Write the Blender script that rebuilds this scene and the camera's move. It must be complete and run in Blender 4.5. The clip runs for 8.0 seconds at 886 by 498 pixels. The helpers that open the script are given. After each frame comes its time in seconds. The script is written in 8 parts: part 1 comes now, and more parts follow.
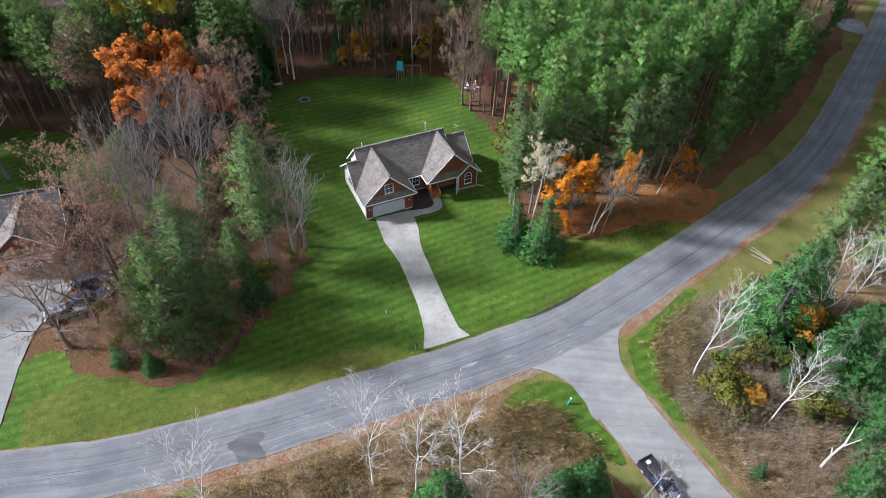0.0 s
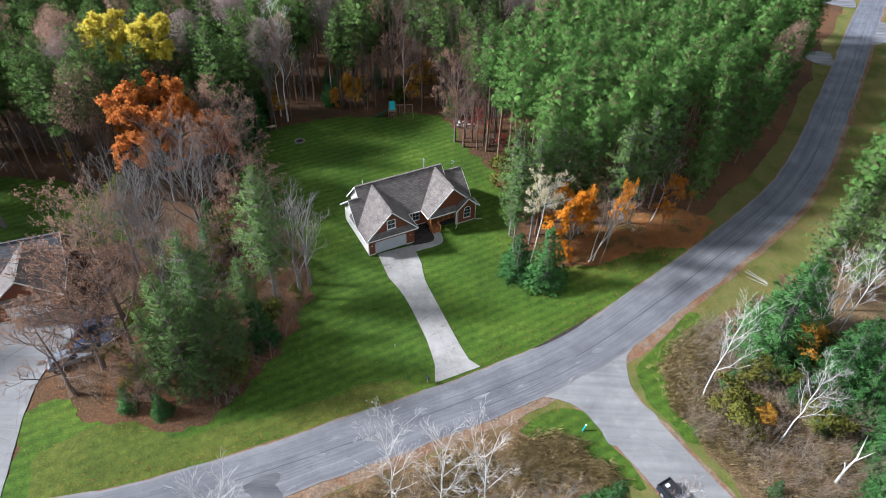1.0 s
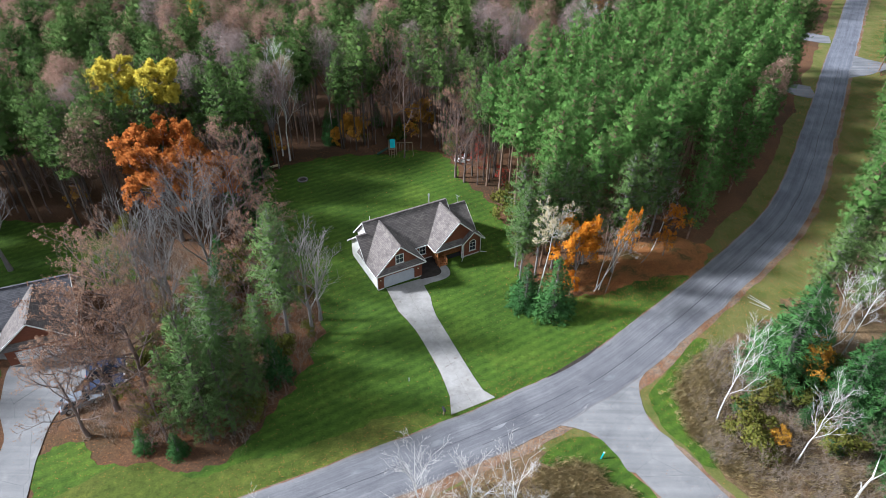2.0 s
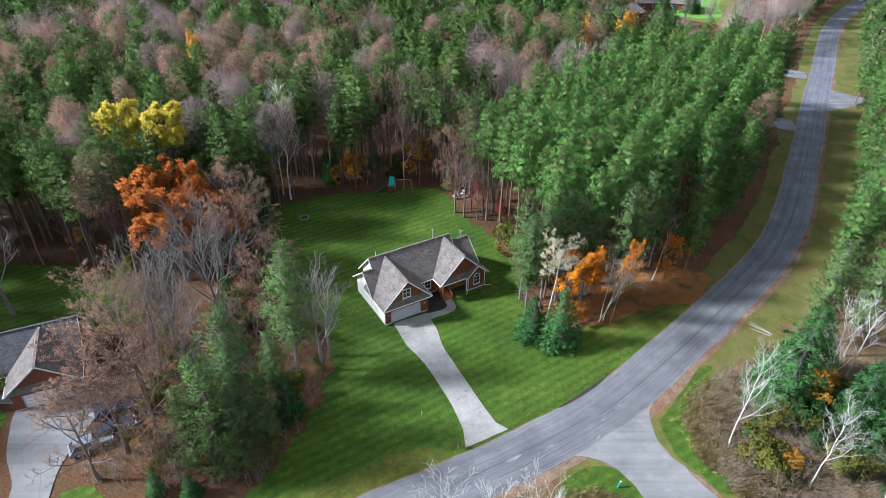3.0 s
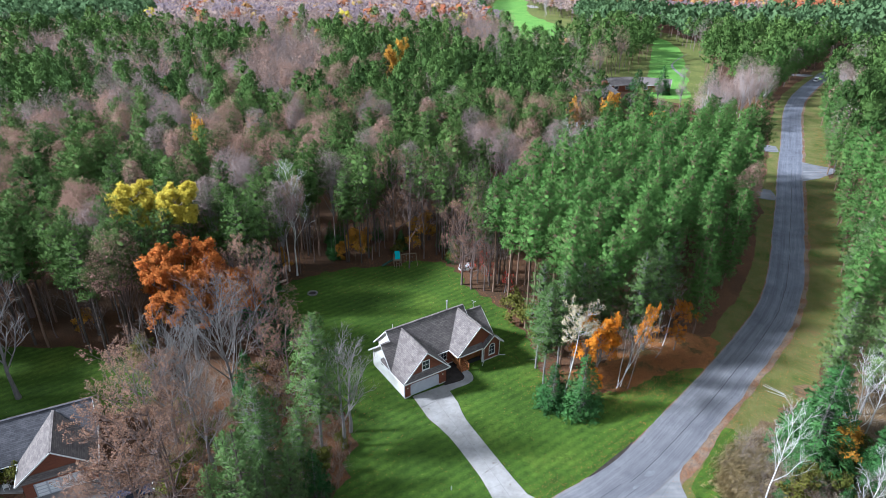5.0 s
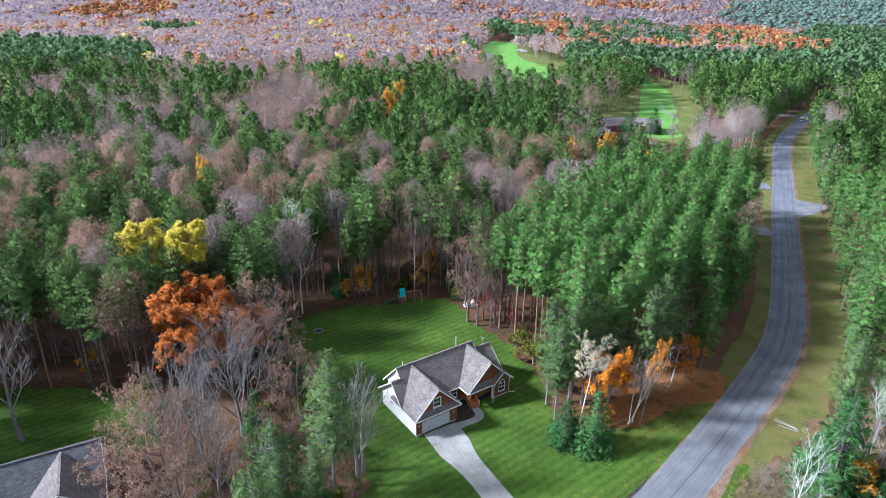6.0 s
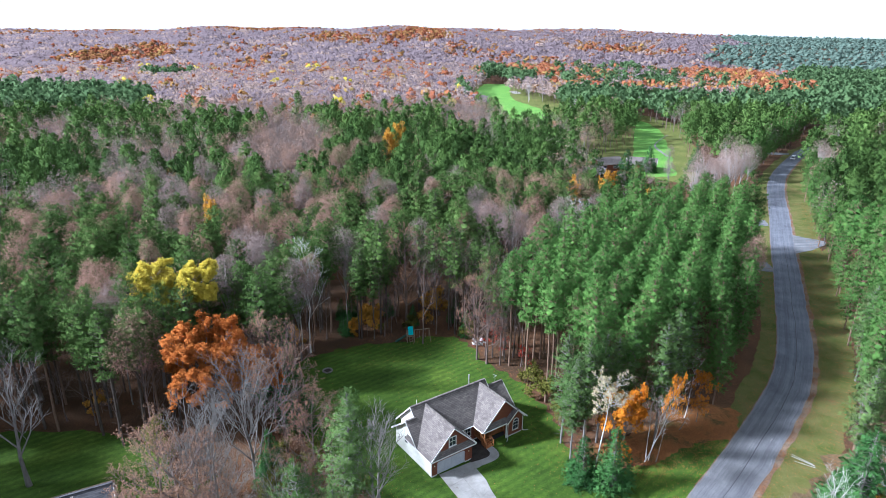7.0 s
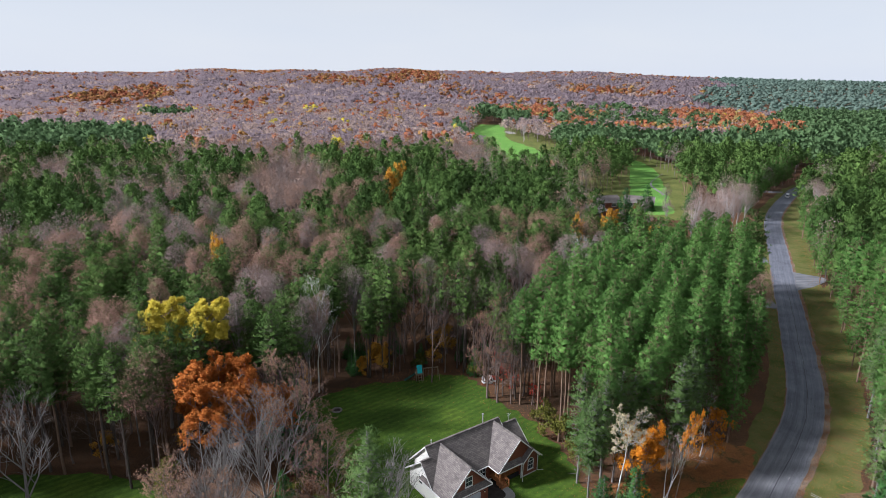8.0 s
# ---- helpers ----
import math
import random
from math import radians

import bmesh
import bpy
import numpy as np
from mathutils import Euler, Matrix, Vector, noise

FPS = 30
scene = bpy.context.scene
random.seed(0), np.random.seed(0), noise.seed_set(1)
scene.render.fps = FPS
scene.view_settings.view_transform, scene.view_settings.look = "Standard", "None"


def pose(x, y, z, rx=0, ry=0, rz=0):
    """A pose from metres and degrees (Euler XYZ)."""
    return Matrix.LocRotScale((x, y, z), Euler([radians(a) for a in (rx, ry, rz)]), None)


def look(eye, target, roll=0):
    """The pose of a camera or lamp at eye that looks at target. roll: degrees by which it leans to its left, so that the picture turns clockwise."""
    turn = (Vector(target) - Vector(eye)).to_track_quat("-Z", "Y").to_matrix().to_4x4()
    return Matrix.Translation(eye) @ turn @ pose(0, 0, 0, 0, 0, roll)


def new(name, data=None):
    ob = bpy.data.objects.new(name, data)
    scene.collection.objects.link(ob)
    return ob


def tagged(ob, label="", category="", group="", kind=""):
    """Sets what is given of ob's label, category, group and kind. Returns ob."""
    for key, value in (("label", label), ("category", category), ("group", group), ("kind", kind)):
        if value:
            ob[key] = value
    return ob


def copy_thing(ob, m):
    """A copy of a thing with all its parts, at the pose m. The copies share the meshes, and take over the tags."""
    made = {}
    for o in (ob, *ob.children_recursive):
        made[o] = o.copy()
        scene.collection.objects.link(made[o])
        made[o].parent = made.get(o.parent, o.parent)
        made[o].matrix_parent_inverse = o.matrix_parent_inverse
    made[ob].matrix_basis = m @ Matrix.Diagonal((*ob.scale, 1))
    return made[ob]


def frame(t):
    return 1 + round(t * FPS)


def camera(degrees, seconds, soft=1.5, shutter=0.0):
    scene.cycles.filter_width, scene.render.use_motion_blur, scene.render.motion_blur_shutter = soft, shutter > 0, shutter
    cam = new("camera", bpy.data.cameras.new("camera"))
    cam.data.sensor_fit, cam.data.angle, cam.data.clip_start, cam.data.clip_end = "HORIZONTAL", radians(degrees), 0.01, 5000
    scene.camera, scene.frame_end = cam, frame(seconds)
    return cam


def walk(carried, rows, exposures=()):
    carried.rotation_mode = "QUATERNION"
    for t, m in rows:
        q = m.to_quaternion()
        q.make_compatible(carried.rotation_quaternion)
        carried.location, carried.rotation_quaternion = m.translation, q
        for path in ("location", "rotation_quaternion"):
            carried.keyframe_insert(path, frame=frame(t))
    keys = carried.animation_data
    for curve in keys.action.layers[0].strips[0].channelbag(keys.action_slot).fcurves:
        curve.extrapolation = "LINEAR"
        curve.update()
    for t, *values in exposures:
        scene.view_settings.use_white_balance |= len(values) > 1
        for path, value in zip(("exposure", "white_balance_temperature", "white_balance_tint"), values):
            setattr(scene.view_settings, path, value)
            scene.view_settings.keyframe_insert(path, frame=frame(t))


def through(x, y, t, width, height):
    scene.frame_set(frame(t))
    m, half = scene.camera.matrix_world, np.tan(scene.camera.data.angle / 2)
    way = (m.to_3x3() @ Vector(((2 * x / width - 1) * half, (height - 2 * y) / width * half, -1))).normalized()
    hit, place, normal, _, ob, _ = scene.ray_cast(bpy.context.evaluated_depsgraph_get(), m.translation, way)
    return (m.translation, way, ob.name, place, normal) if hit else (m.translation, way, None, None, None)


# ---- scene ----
cam = camera(71.4, 8.0, soft=0.5)
PATH = [
    (0, (-3.679, 0.479, 57.877), (-3.797, 1.91, 56.485), 1.7),
    (0.5, (-5.284, -0.169, 57.89), (-5.37, 1.307, 56.544), 1.6),
    (1, (-6.837, -0.879, 57.941), (-6.897, 0.64, 56.642), 1.4),
    (1.5, (-8.325, -1.586, 58.04), (-8.365, -0.027, 56.788), 1.2),
    (3, (-12.776, -3.518, 58.504), (-12.75, -1.852, 57.398), 0.8),
    (3.5, (-14.26, -3.974, 58.556), (-14.204, -2.275, 57.502), 0.8),
    (4, (-15.8, -4.384, 58.542), (-15.717, -2.654, 57.542), 0.8),
    (4.5, (-17.317, -4.711, 58.48), (-17.224, -2.951, 57.535), 0.7),
    (6, (-21.656, -5.597, 58.302), (-21.517, -3.758, 57.528), 0.7),
    (6.5, (-23.123, -5.85, 58.298), (-22.975, -3.988, 57.583), 0.6),
    (7, (-24.624, -6.096, 58.298), (-24.461, -4.214, 57.643), 0.5),
    (7.5, (-26.119, -6.256, 58.301), (-25.942, -4.355, 57.704), 0.5),
    (8, (-27.69, -6.377, 58.285), (-27.504, -4.459, 57.749), 0.5),
]
walk(cam, [(t, look(eye, target, roll)) for t, eye, target, roll in PATH],
     exposures=[(0.0, 1.10, 5750, 10), (3.0, 1.14, 5550, 9), (4.5, 1.18, 5380, 9), (6.3, 1.32, 5230, 11), (7.6, 1.34, 5300, 10), (8.0, 0.66, 5800, 13)])

# ---- light: low soft sun through thin cloud, bright veiled sky ----
SUN_EL, SUN_AZ = radians(36), radians(-92)      # azimuth from +y towards +x
world = bpy.data.worlds.new("sky")
scene.world = world
world.use_nodes = True
wn, wl = world.node_tree.nodes, world.node_tree.links
wn.clear()
sky = wn.new("ShaderNodeTexSky")
sky.sky_type = "NISHITA"
sky.sun_disc = False
sky.sun_elevation, sky.sun_rotation = SUN_EL, SUN_AZ
sky.dust_density = 2.0
sky_bg = wn.new("ShaderNodeBackground")
sky_bg.inputs["Strength"].default_value = 0.06
wl.new(sky.outputs["Color"], sky_bg.inputs["Color"])
veil = wn.new("ShaderNodeBackground")           # thin high cloud over the whole sky
veil_tc = wn.new("ShaderNodeTexCoord")
veil_noise = wn.new("ShaderNodeTexNoise")
veil_noise.inputs["Scale"].default_value = 1.6
veil_noise.inputs["Detail"].default_value = 6
veil_map = wn.new("ShaderNodeMapping")
veil_map.inputs["Scale"].default_value = (1, 1, 4)
veil_ramp = wn.new("ShaderNodeValToRGB")
veil_ramp.color_ramp.elements[0].position, veil_ramp.color_ramp.elements[0].color = 0.35, (0.91, 0.935, 0.96, 1)
veil_ramp.color_ramp.elements[1].position, veil_ramp.color_ramp.elements[1].color = 0.7, (1.0, 0.995, 0.965, 1)
wl.new(veil_tc.outputs["Generated"], veil_map.inputs["Vector"])
wl.new(veil_map.outputs["Vector"], veil_noise.inputs["Vector"])
wl.new(veil_noise.outputs["Fac"], veil_ramp.inputs["Fac"])
wl.new(veil_ramp.outputs["Color"], veil.inputs["Color"])
veil_up = wn.new("ShaderNodeSeparateXYZ")
wl.new(veil_tc.outputs["Generated"], veil_up.inputs["Vector"])
veil_low = wn.new("ShaderNodeMapRange")         # the cloud thickens towards the horizon
veil_low.inputs["From Min"].default_value, veil_low.inputs["From Max"].default_value = 0.0, 0.35
veil_low.inputs["To Min"].default_value, veil_low.inputs["To Max"].default_value = 0.62, 0.38
wl.new(veil_up.outputs["Z"], veil_low.inputs["Value"])
wl.new(veil_low.outputs["Result"], veil.inputs["Strength"])
sky_mix = wn.new("ShaderNodeMixShader")
sky_mix.inputs["Fac"].default_value = 0.80
sky_out = wn.new("ShaderNodeOutputWorld")
wl.new(sky_bg.outputs["Background"], sky_mix.inputs[1])
wl.new(veil.outputs["Background"], sky_mix.inputs[2])
wl.new(sky_mix.outputs["Shader"], sky_out.inputs["Surface"])

sun_data = bpy.data.lights.new("sun", "SUN")
sun_data.energy, sun_data.angle, sun_data.color = 4.8, radians(7.0), (1.0, 0.965, 0.94)
sun = new("sun", sun_data)
sun_way = Vector((math.sin(SUN_AZ) * math.cos(SUN_EL), math.cos(SUN_AZ) * math.cos(SUN_EL), math.sin(SUN_EL)))
sun.matrix_world = look(sun_way * 200, (0, 0, 0))

# ---- materials ----


class Nodes:
    """A node material under construction."""

    def __init__(self, name, rough=0.8, metal=0.0, spec=0.3):
        self.mat = bpy.data.materials.new(name)
        self.mat.use_nodes = True
        self.tree = self.mat.node_tree
        self.bsdf = self.tree.nodes["Principled BSDF"]
        self.bsdf.inputs["Roughness"].default_value = rough
        self.bsdf.inputs["Metallic"].default_value = metal
        self.bsdf.inputs["Specular IOR Level"].default_value = spec
        self.geo = self.add("ShaderNodeNewGeometry")

    def add(self, kind, **values):
        node = self.tree.nodes.new(kind)
        for key, value in values.items():
            node.inputs[key].default_value = value
        return node

    def link(self, a, b):
        self.tree.links.new(a, b)

    def coords(self, scale=(1, 1, 1), turn=0.0, local=False):
        m = self.add("ShaderNodeMapping")
        m.inputs["Scale"].default_value = scale
        m.inputs["Rotation"].default_value = (0, 0, radians(turn))
        source = self.add("ShaderNodeTexCoord").outputs["Object"] if local else self.geo.outputs["Position"]
        self.link(source, m.inputs["Vector"])
        return m.outputs["Vector"]

    def noise(self, scale, detail=4, vector=None, rough=0.6):
        n = self.add("ShaderNodeTexNoise", Scale=scale, Detail=detail, Roughness=rough)
        self.link(vector or self.geo.outputs["Position"], n.inputs["Vector"])
        return n.outputs["Fac"]

    def ramp(self, fac, stops):
        r = self.add("ShaderNodeValToRGB")
        e = r.color_ramp.elements
        while len(e) < len(stops):
            e.new(0.5)
        for item, (at, colour) in zip(e, stops):
            item.position = at
            item.color = (*colour, 1)
        self.link(fac, r.inputs["Fac"])
        return r.outputs["Color"]

    def mix(self, fac, a, b, blend="MIX"):
        m = self.add("ShaderNodeMix")
        m.data_type, m.blend_type = "RGBA", blend
        for value, socket in ((fac, m.inputs[0]), (a, m.inputs[6]), (b, m.inputs[7])):
            if isinstance(value, (int, float)):
                socket.default_value = value
            elif isinstance(value, tuple):
                socket.default_value = (*value, 1)
            else:
                self.link(value, socket)
        return m.outputs[2]

    def math(self, op, a, b=0.5):
        m = self.add("ShaderNodeMath")
        m.operation = op
        for value, socket in ((a, m.inputs[0]), (b, m.inputs[1])):
            if isinstance(value, (int, float)):
                socket.default_value = value
            else:
                self.link(value, socket)
        return m.outputs[0]

    def colour(self, socket):
        self.link(socket, self.bsdf.inputs["Base Color"])

    def bump(self, height, strength=0.3, distance=0.02):
        b = self.add("ShaderNodeBump", Strength=strength, Distance=distance)
        self.link(height, b.inputs["Height"])
        self.link(b.outputs["Normal"], self.bsdf.inputs["Normal"])


def plain(name, a, b, rough=0.6, scale=3.0, fine=40.0, metal=0.0, bump=0.15, spec=0.3):
    """Two tones in large soft patches, with fine grain on top."""
    n = Nodes(name, rough, metal, spec)
    base = n.ramp(n.noise(scale, 5), [(0.3, a), (0.7, b)])
    grain = n.ramp(n.noise(fine, 3), [(0.2, (0.8, 0.8, 0.8)), (0.8, (1.1, 1.1, 1.1))])
    n.colour(n.mix(1.0, base, grain, "MULTIPLY"))
    n.bump(n.noise(fine, 3), bump, 0.01)
    return n.mat


def foliage(name, stops, through=0.25, rough=0.65, tone=0.05, fleck=1.7, depth=0.7):
    """Leaves or needles: every clump its own tone, every tree its own shift."""
    n = Nodes(name, max(rough, 0.75), 0.0, 0.06)
    info = n.add("ShaderNodeObjectInfo")
    tree = n.add("ShaderNodeAttribute")
    tree.attribute_name = "tint"
    fac = n.math("ADD", n.math("MULTIPLY", n.geo.outputs["Random Per Island"], 0.26), n.math("MULTIPLY", info.outputs["Random"], 0.24))
    fac = n.math("ADD", fac, n.math("ADD", n.math("MULTIPLY", tree.outputs["Fac"], 0.32), n.math("MULTIPLY", n.noise(tone, 2), 0.18)))
    colour = n.ramp(fac, stops)
    mottle = n.ramp(n.noise(fleck, 5, rough=0.7), [(0.32, (0.55, 0.57, 0.6)), (0.68, (1.35, 1.32, 1.26))])
    colour = n.mix(depth, colour, n.mix(1.0, colour, mottle, "MULTIPLY"))
    n.colour(colour)
    glow = n.add("ShaderNodeBsdfTranslucent")
    n.link(colour, glow.inputs["Color"])
    both = n.add("ShaderNodeMixShader", Fac=through)
    n.link(n.bsdf.outputs["BSDF"], both.inputs[1])
    n.link(glow.outputs["BSDF"], both.inputs[2])
    n.link(both.outputs["Shader"], n.tree.nodes["Material Output"].inputs["Surface"])
    return n.mat


def make_litter(name, stops, grain=3.6):
    n = Nodes(name, 0.95, spec=0.1)
    big = n.ramp(n.noise(0.045 if grain < 4 else 0.3, 6), stops)
    fine = n.ramp(n.noise(grain, 9, rough=0.82), [(0.3, (0.3, 0.28, 0.27)), (0.5, (1, 1, 1)), (0.7, (2.1, 1.7, 1.25))])
    n.colour(n.mix(1.0, big, fine, "MULTIPLY"))
    n.bump(n.noise(5, 6), 0.7, 0.12)
    return n.mat


def make_lawn(name, greens, stripe_turn, specks=0.985, stripe=0.16):
    n = Nodes(name, 0.9, spec=0.15)
    base = n.ramp(n.noise(0.09, 6), [(0.28, greens[0]), (0.5, greens[1]), (0.72, greens[2])])
    wave = n.add("ShaderNodeTexWave", Scale=0.24, Distortion=0.15, Detail=1)
    n.link(n.coords(turn=stripe_turn), wave.inputs["Vector"])
    base = n.mix(n.math("MULTIPLY", wave.outputs["Fac"], stripe), base, n.mix(1.0, base, (1.7, 1.6, 1.3), "MULTIPLY"))
    blades = n.ramp(n.noise(6.0, 9, rough=0.85), [(0.3, (0.30, 0.34, 0.28)), (0.7, (1.75, 1.66, 1.55))])
    base = n.mix(1.0, base, blades, "MULTIPLY")
    mottle = n.ramp(n.noise(1.1, 5), [(0.3, (0.72, 0.75, 0.7)), (0.7, (1.3, 1.24, 1.2))])
    base = n.mix(1.0, base, mottle, "MULTIPLY")
    cells = n.add("ShaderNodeTexVoronoi", Scale=1.7)
    n.link(n.geo.outputs["Position"], cells.inputs["Vector"])
    sparse = n.math("MULTIPLY", n.math("LESS_THAN", cells.outputs["Distance"], 0.06), n.math("GREATER_THAN", n.noise(0.13, 3), 0.42))
    base = n.mix(sparse, base, (0.34, 0.24, 0.08))
    n.colour(base)
    n.bump(n.noise(14, 5), 0.5, 0.05)
    return n.mat


def make_verge():
    n = Nodes("rough_verge", 0.95, spec=0.1)
    base = n.ramp(n.noise(0.22, 7, rough=0.65), [(0.3, (0.050, 0.088, 0.018)), (0.44, (0.092, 0.108, 0.030)), (0.58, (0.128, 0.126, 0.046)), (0.74, (0.160, 0.100, 0.050))])
    fine = n.ramp(n.noise(5.5, 8, rough=0.8), [(0.25, (0.5, 0.5, 0.45)), (0.75, (1.5, 1.4, 1.3))])
    n.colour(n.mix(1.0, base, fine, "MULTIPLY"))
    n.bump(n.noise(9, 6), 0.6, 0.08)
    return n.mat


def make_brush():
    n = Nodes("dry_brush_floor", 0.95, spec=0.1)
    base = n.ramp(n.noise(0.35, 7, rough=0.7), [(0.28, (0.040, 0.045, 0.018)), (0.42, (0.085, 0.062, 0.034)), (0.58, (0.15, 0.105, 0.060)), (0.72, (0.10, 0.055, 0.030))])
    fine = n.ramp(n.noise(4.0, 9, rough=0.85), [(0.3, (0.3, 0.3, 0.3)), (0.7, (1.9, 1.8, 1.7))])
    n.colour(n.mix(1.0, base, fine, "MULTIPLY"))
    n.bump(n.noise(6, 6), 0.8, 0.15)
    return n.mat


def make_asphalt(name, dark, light, crack_scale=0.16, bleach=0.5, streaks=0.8):
    n = Nodes(name, 0.9, spec=0.2)
    base = n.ramp(n.noise(0.16, 7, rough=0.65), [(0.3, dark), (0.7, light)])
    cells = n.add("ShaderNodeTexVoronoi", Scale=crack_scale)
    cells.feature = "DISTANCE_TO_EDGE"
    warp = n.mix(0.12, n.coords(), n.add("ShaderNodeTexNoise", Scale=0.9).outputs["Color"])
    n.link(warp, cells.inputs["Vector"])
    crack = n.math("LESS_THAN", cells.outputs["Distance"], 0.0035)
    base = n.mix(n.math("MULTIPLY", n.math("MULTIPLY", crack, n.noise(0.35, 3)), 0.5), base, (0.02, 0.02, 0.022))
    streak = n.ramp(n.noise(1.0, 6, n.coords((0.05, 1.1, 1), -33)), [(0.3, (0.66, 0.66, 0.68)), (0.7, (1.3, 1.3, 1.28))])
    base = n.mix(streaks, base, n.mix(1.0, base, streak, "MULTIPLY"))
    worn = n.ramp(n.noise(0.7, 6), [(0.55, (0, 0, 0)), (0.75, (1, 1, 1))])
    base = n.mix(n.math("MULTIPLY", worn, bleach), base, n.mix(1.0, base, (1.5, 1.48, 1.42), "MULTIPLY"))
    grain = n.ramp(n.noise(22, 4), [(0.25, (0.8, 0.8, 0.8)), (0.75, (1.2, 1.2, 1.2))])
    n.colour(n.mix(1.0, base, grain, "MULTIPLY"))
    n.bump(n.noise(45, 3), 0.3, 0.01)
    return n.mat


def make_road(name, dark, light):
    """Old asphalt with wear that runs along the lanes; 'lane' holds metres along and across."""
    n = Nodes(name, 0.88, spec=0.22)
    lane = n.add("ShaderNodeAttribute")
    lane.attribute_name = "lane"

    def stretched(along, across, scale, detail=5, shift=0.0, rough=0.6):
        m = n.add("ShaderNodeMapping")
        m.inputs["Scale"].default_value = (along, across, 1)
        m.inputs["Location"].default_value = (shift, shift, 0)
        n.link(lane.outputs["Vector"], m.inputs["Vector"])
        return n.noise(scale, detail, m.outputs["Vector"], rough)
    split = n.add("ShaderNodeSeparateXYZ")
    n.link(lane.outputs["Vector"], split.inputs["Vector"])
    base = n.ramp(n.noise(0.2, 6, rough=0.65), [(0.3, dark), (0.7, light)])
    # the far stretch runs slightly bluer than the near one
    bluer = n.ramp(n.math("DIVIDE", split.outputs["X"], 480.0), [(0.5, (1.0, 0.985, 0.97)), (0.575, (1.0, 1.03, 1.10))])
    base = n.mix(1.0, base, bluer, "MULTIPLY")
    bands = n.ramp(stretched(0.012, 0.9, 1.0, 3), [(0.34, (0.80, 0.80, 0.82)), (0.5, (1, 1, 1)), (0.66, (1.2, 1.19, 1.17))])
    base = n.mix(0.85, base, n.mix(1.0, base, bands, "MULTIPLY"))
    streak = n.ramp(stretched(0.05, 2.6, 1.4, 6, 9.0, 0.7), [(0.3, (0.66, 0.66, 0.68)), (0.7, (1.3, 1.3, 1.28))])
    base = n.mix(0.6, base, n.mix(1.0, base, streak, "MULTIPLY"))
    worn = n.ramp(stretched(0.28, 1.0, 0.8, 5, 4.0, 0.7), [(0.64, (0, 0, 0)), (0.69, (1, 1, 1))])
    near_only = n.ramp(n.math("DIVIDE", split.outputs["X"], 480.0), [(0.52, (1, 1, 1)), (0.60, (0.12, 0.12, 0.12))])
    base = n.mix(n.math("MULTIPLY", n.math("MULTIPLY", worn, near_only), 0.5), base, (0.30, 0.29, 0.28))
    dips = n.ramp(stretched(0.22, 1.1, 1.3, 6, 17.0, 0.75), [(0.32, (0.55, 0.55, 0.57)), (0.40, (1, 1, 1))])
    base = n.mix(0.7, base, n.mix(1.0, base, dips, "MULTIPLY"))
    cracks = n.ramp(stretched(0.035, 1.4, 1.0, 4, 31.0), [(0.492, (1, 1, 1)), (0.5, (0.38, 0.38, 0.40)), (0.508, (1, 1, 1))])
    base = n.mix(0.35, base, n.mix(1.0, base, cracks, "MULTIPLY"))
    side = n.math("ABSOLUTE", split.outputs["Y"], 0)
    dusty = n.math("MULTIPLY", n.ramp(n.math("ADD", n.math("DIVIDE", side, 4.0), n.math("MULTIPLY", n.noise(0.9, 5), 0.16)), [(0.80, (0, 0, 0)), (0.92, (1, 1, 1))]), 0.4)
    base = n.mix(dusty, base, (0.26, 0.22, 0.19))
    grain = n.ramp(n.noise(16, 4), [(0.25, (0.78, 0.78, 0.78)), (0.75, (1.22, 1.22, 1.22))])
    n.colour(n.mix(1.0, base, grain, "MULTIPLY"))
    n.bump(n.noise(45, 3), 0.3, 0.01)
    return n.mat


def make_concrete(name, dark, light):
    n = Nodes(name, 0.85, spec=0.25)
    info = n.add("ShaderNodeObjectInfo")
    base = n.ramp(n.noise(0.5, 7, rough=0.7), [(0.3, dark), (0.65, light)])
    base = n.mix(1.0, base, n.ramp(info.outputs["Random"], [(0, (0.95, 0.95, 0.95)), (1, (1.04, 1.04, 1.03))]), "MULTIPLY")
    stain = n.ramp(n.noise(1.3, 6), [(0.62, (1, 1, 1)), (0.74, (0.62, 0.57, 0.5))])
    base = n.mix(1.0, base, stain, "MULTIPLY")
    n.colour(base)
    n.bump(n.noise(25, 4), 0.2, 0.01)
    return n.mat


def make_shingles(name, dark, light, along):
    """Asphalt shingles in courses; along: heading of the eave in degrees."""
    n = Nodes(name, 0.92, spec=0.2)
    tile = n.add("ShaderNodeTexBrick", Scale=1.0)
    tile.inputs["Brick Width"].default_value, tile.inputs["Row Height"].default_value = 0.5, 0.16
    tile.inputs["Mortar Size"].default_value = 0.012
    tile.inputs["Color1"].default_value = (*dark, 1)
    tile.inputs["Color2"].default_value = (*light, 1)
    tile.inputs["Mortar"].default_value = (dark[0] * 0.75, dark[1] * 0.75, dark[2] * 0.75, 1)
    n.link(n.coords(turn=-along, local=True), tile.inputs["Vector"])
    broad = n.ramp(n.noise(0.8, 6), [(0.25, (0.74, 0.73, 0.74)), (0.75, (1.22, 1.2, 1.16))])
    n.colour(n.mix(1.0, tile.outputs["Color"], broad, "MULTIPLY"))
    n.bump(tile.outputs["Fac"], 0.4, 0.02)
    return n.mat


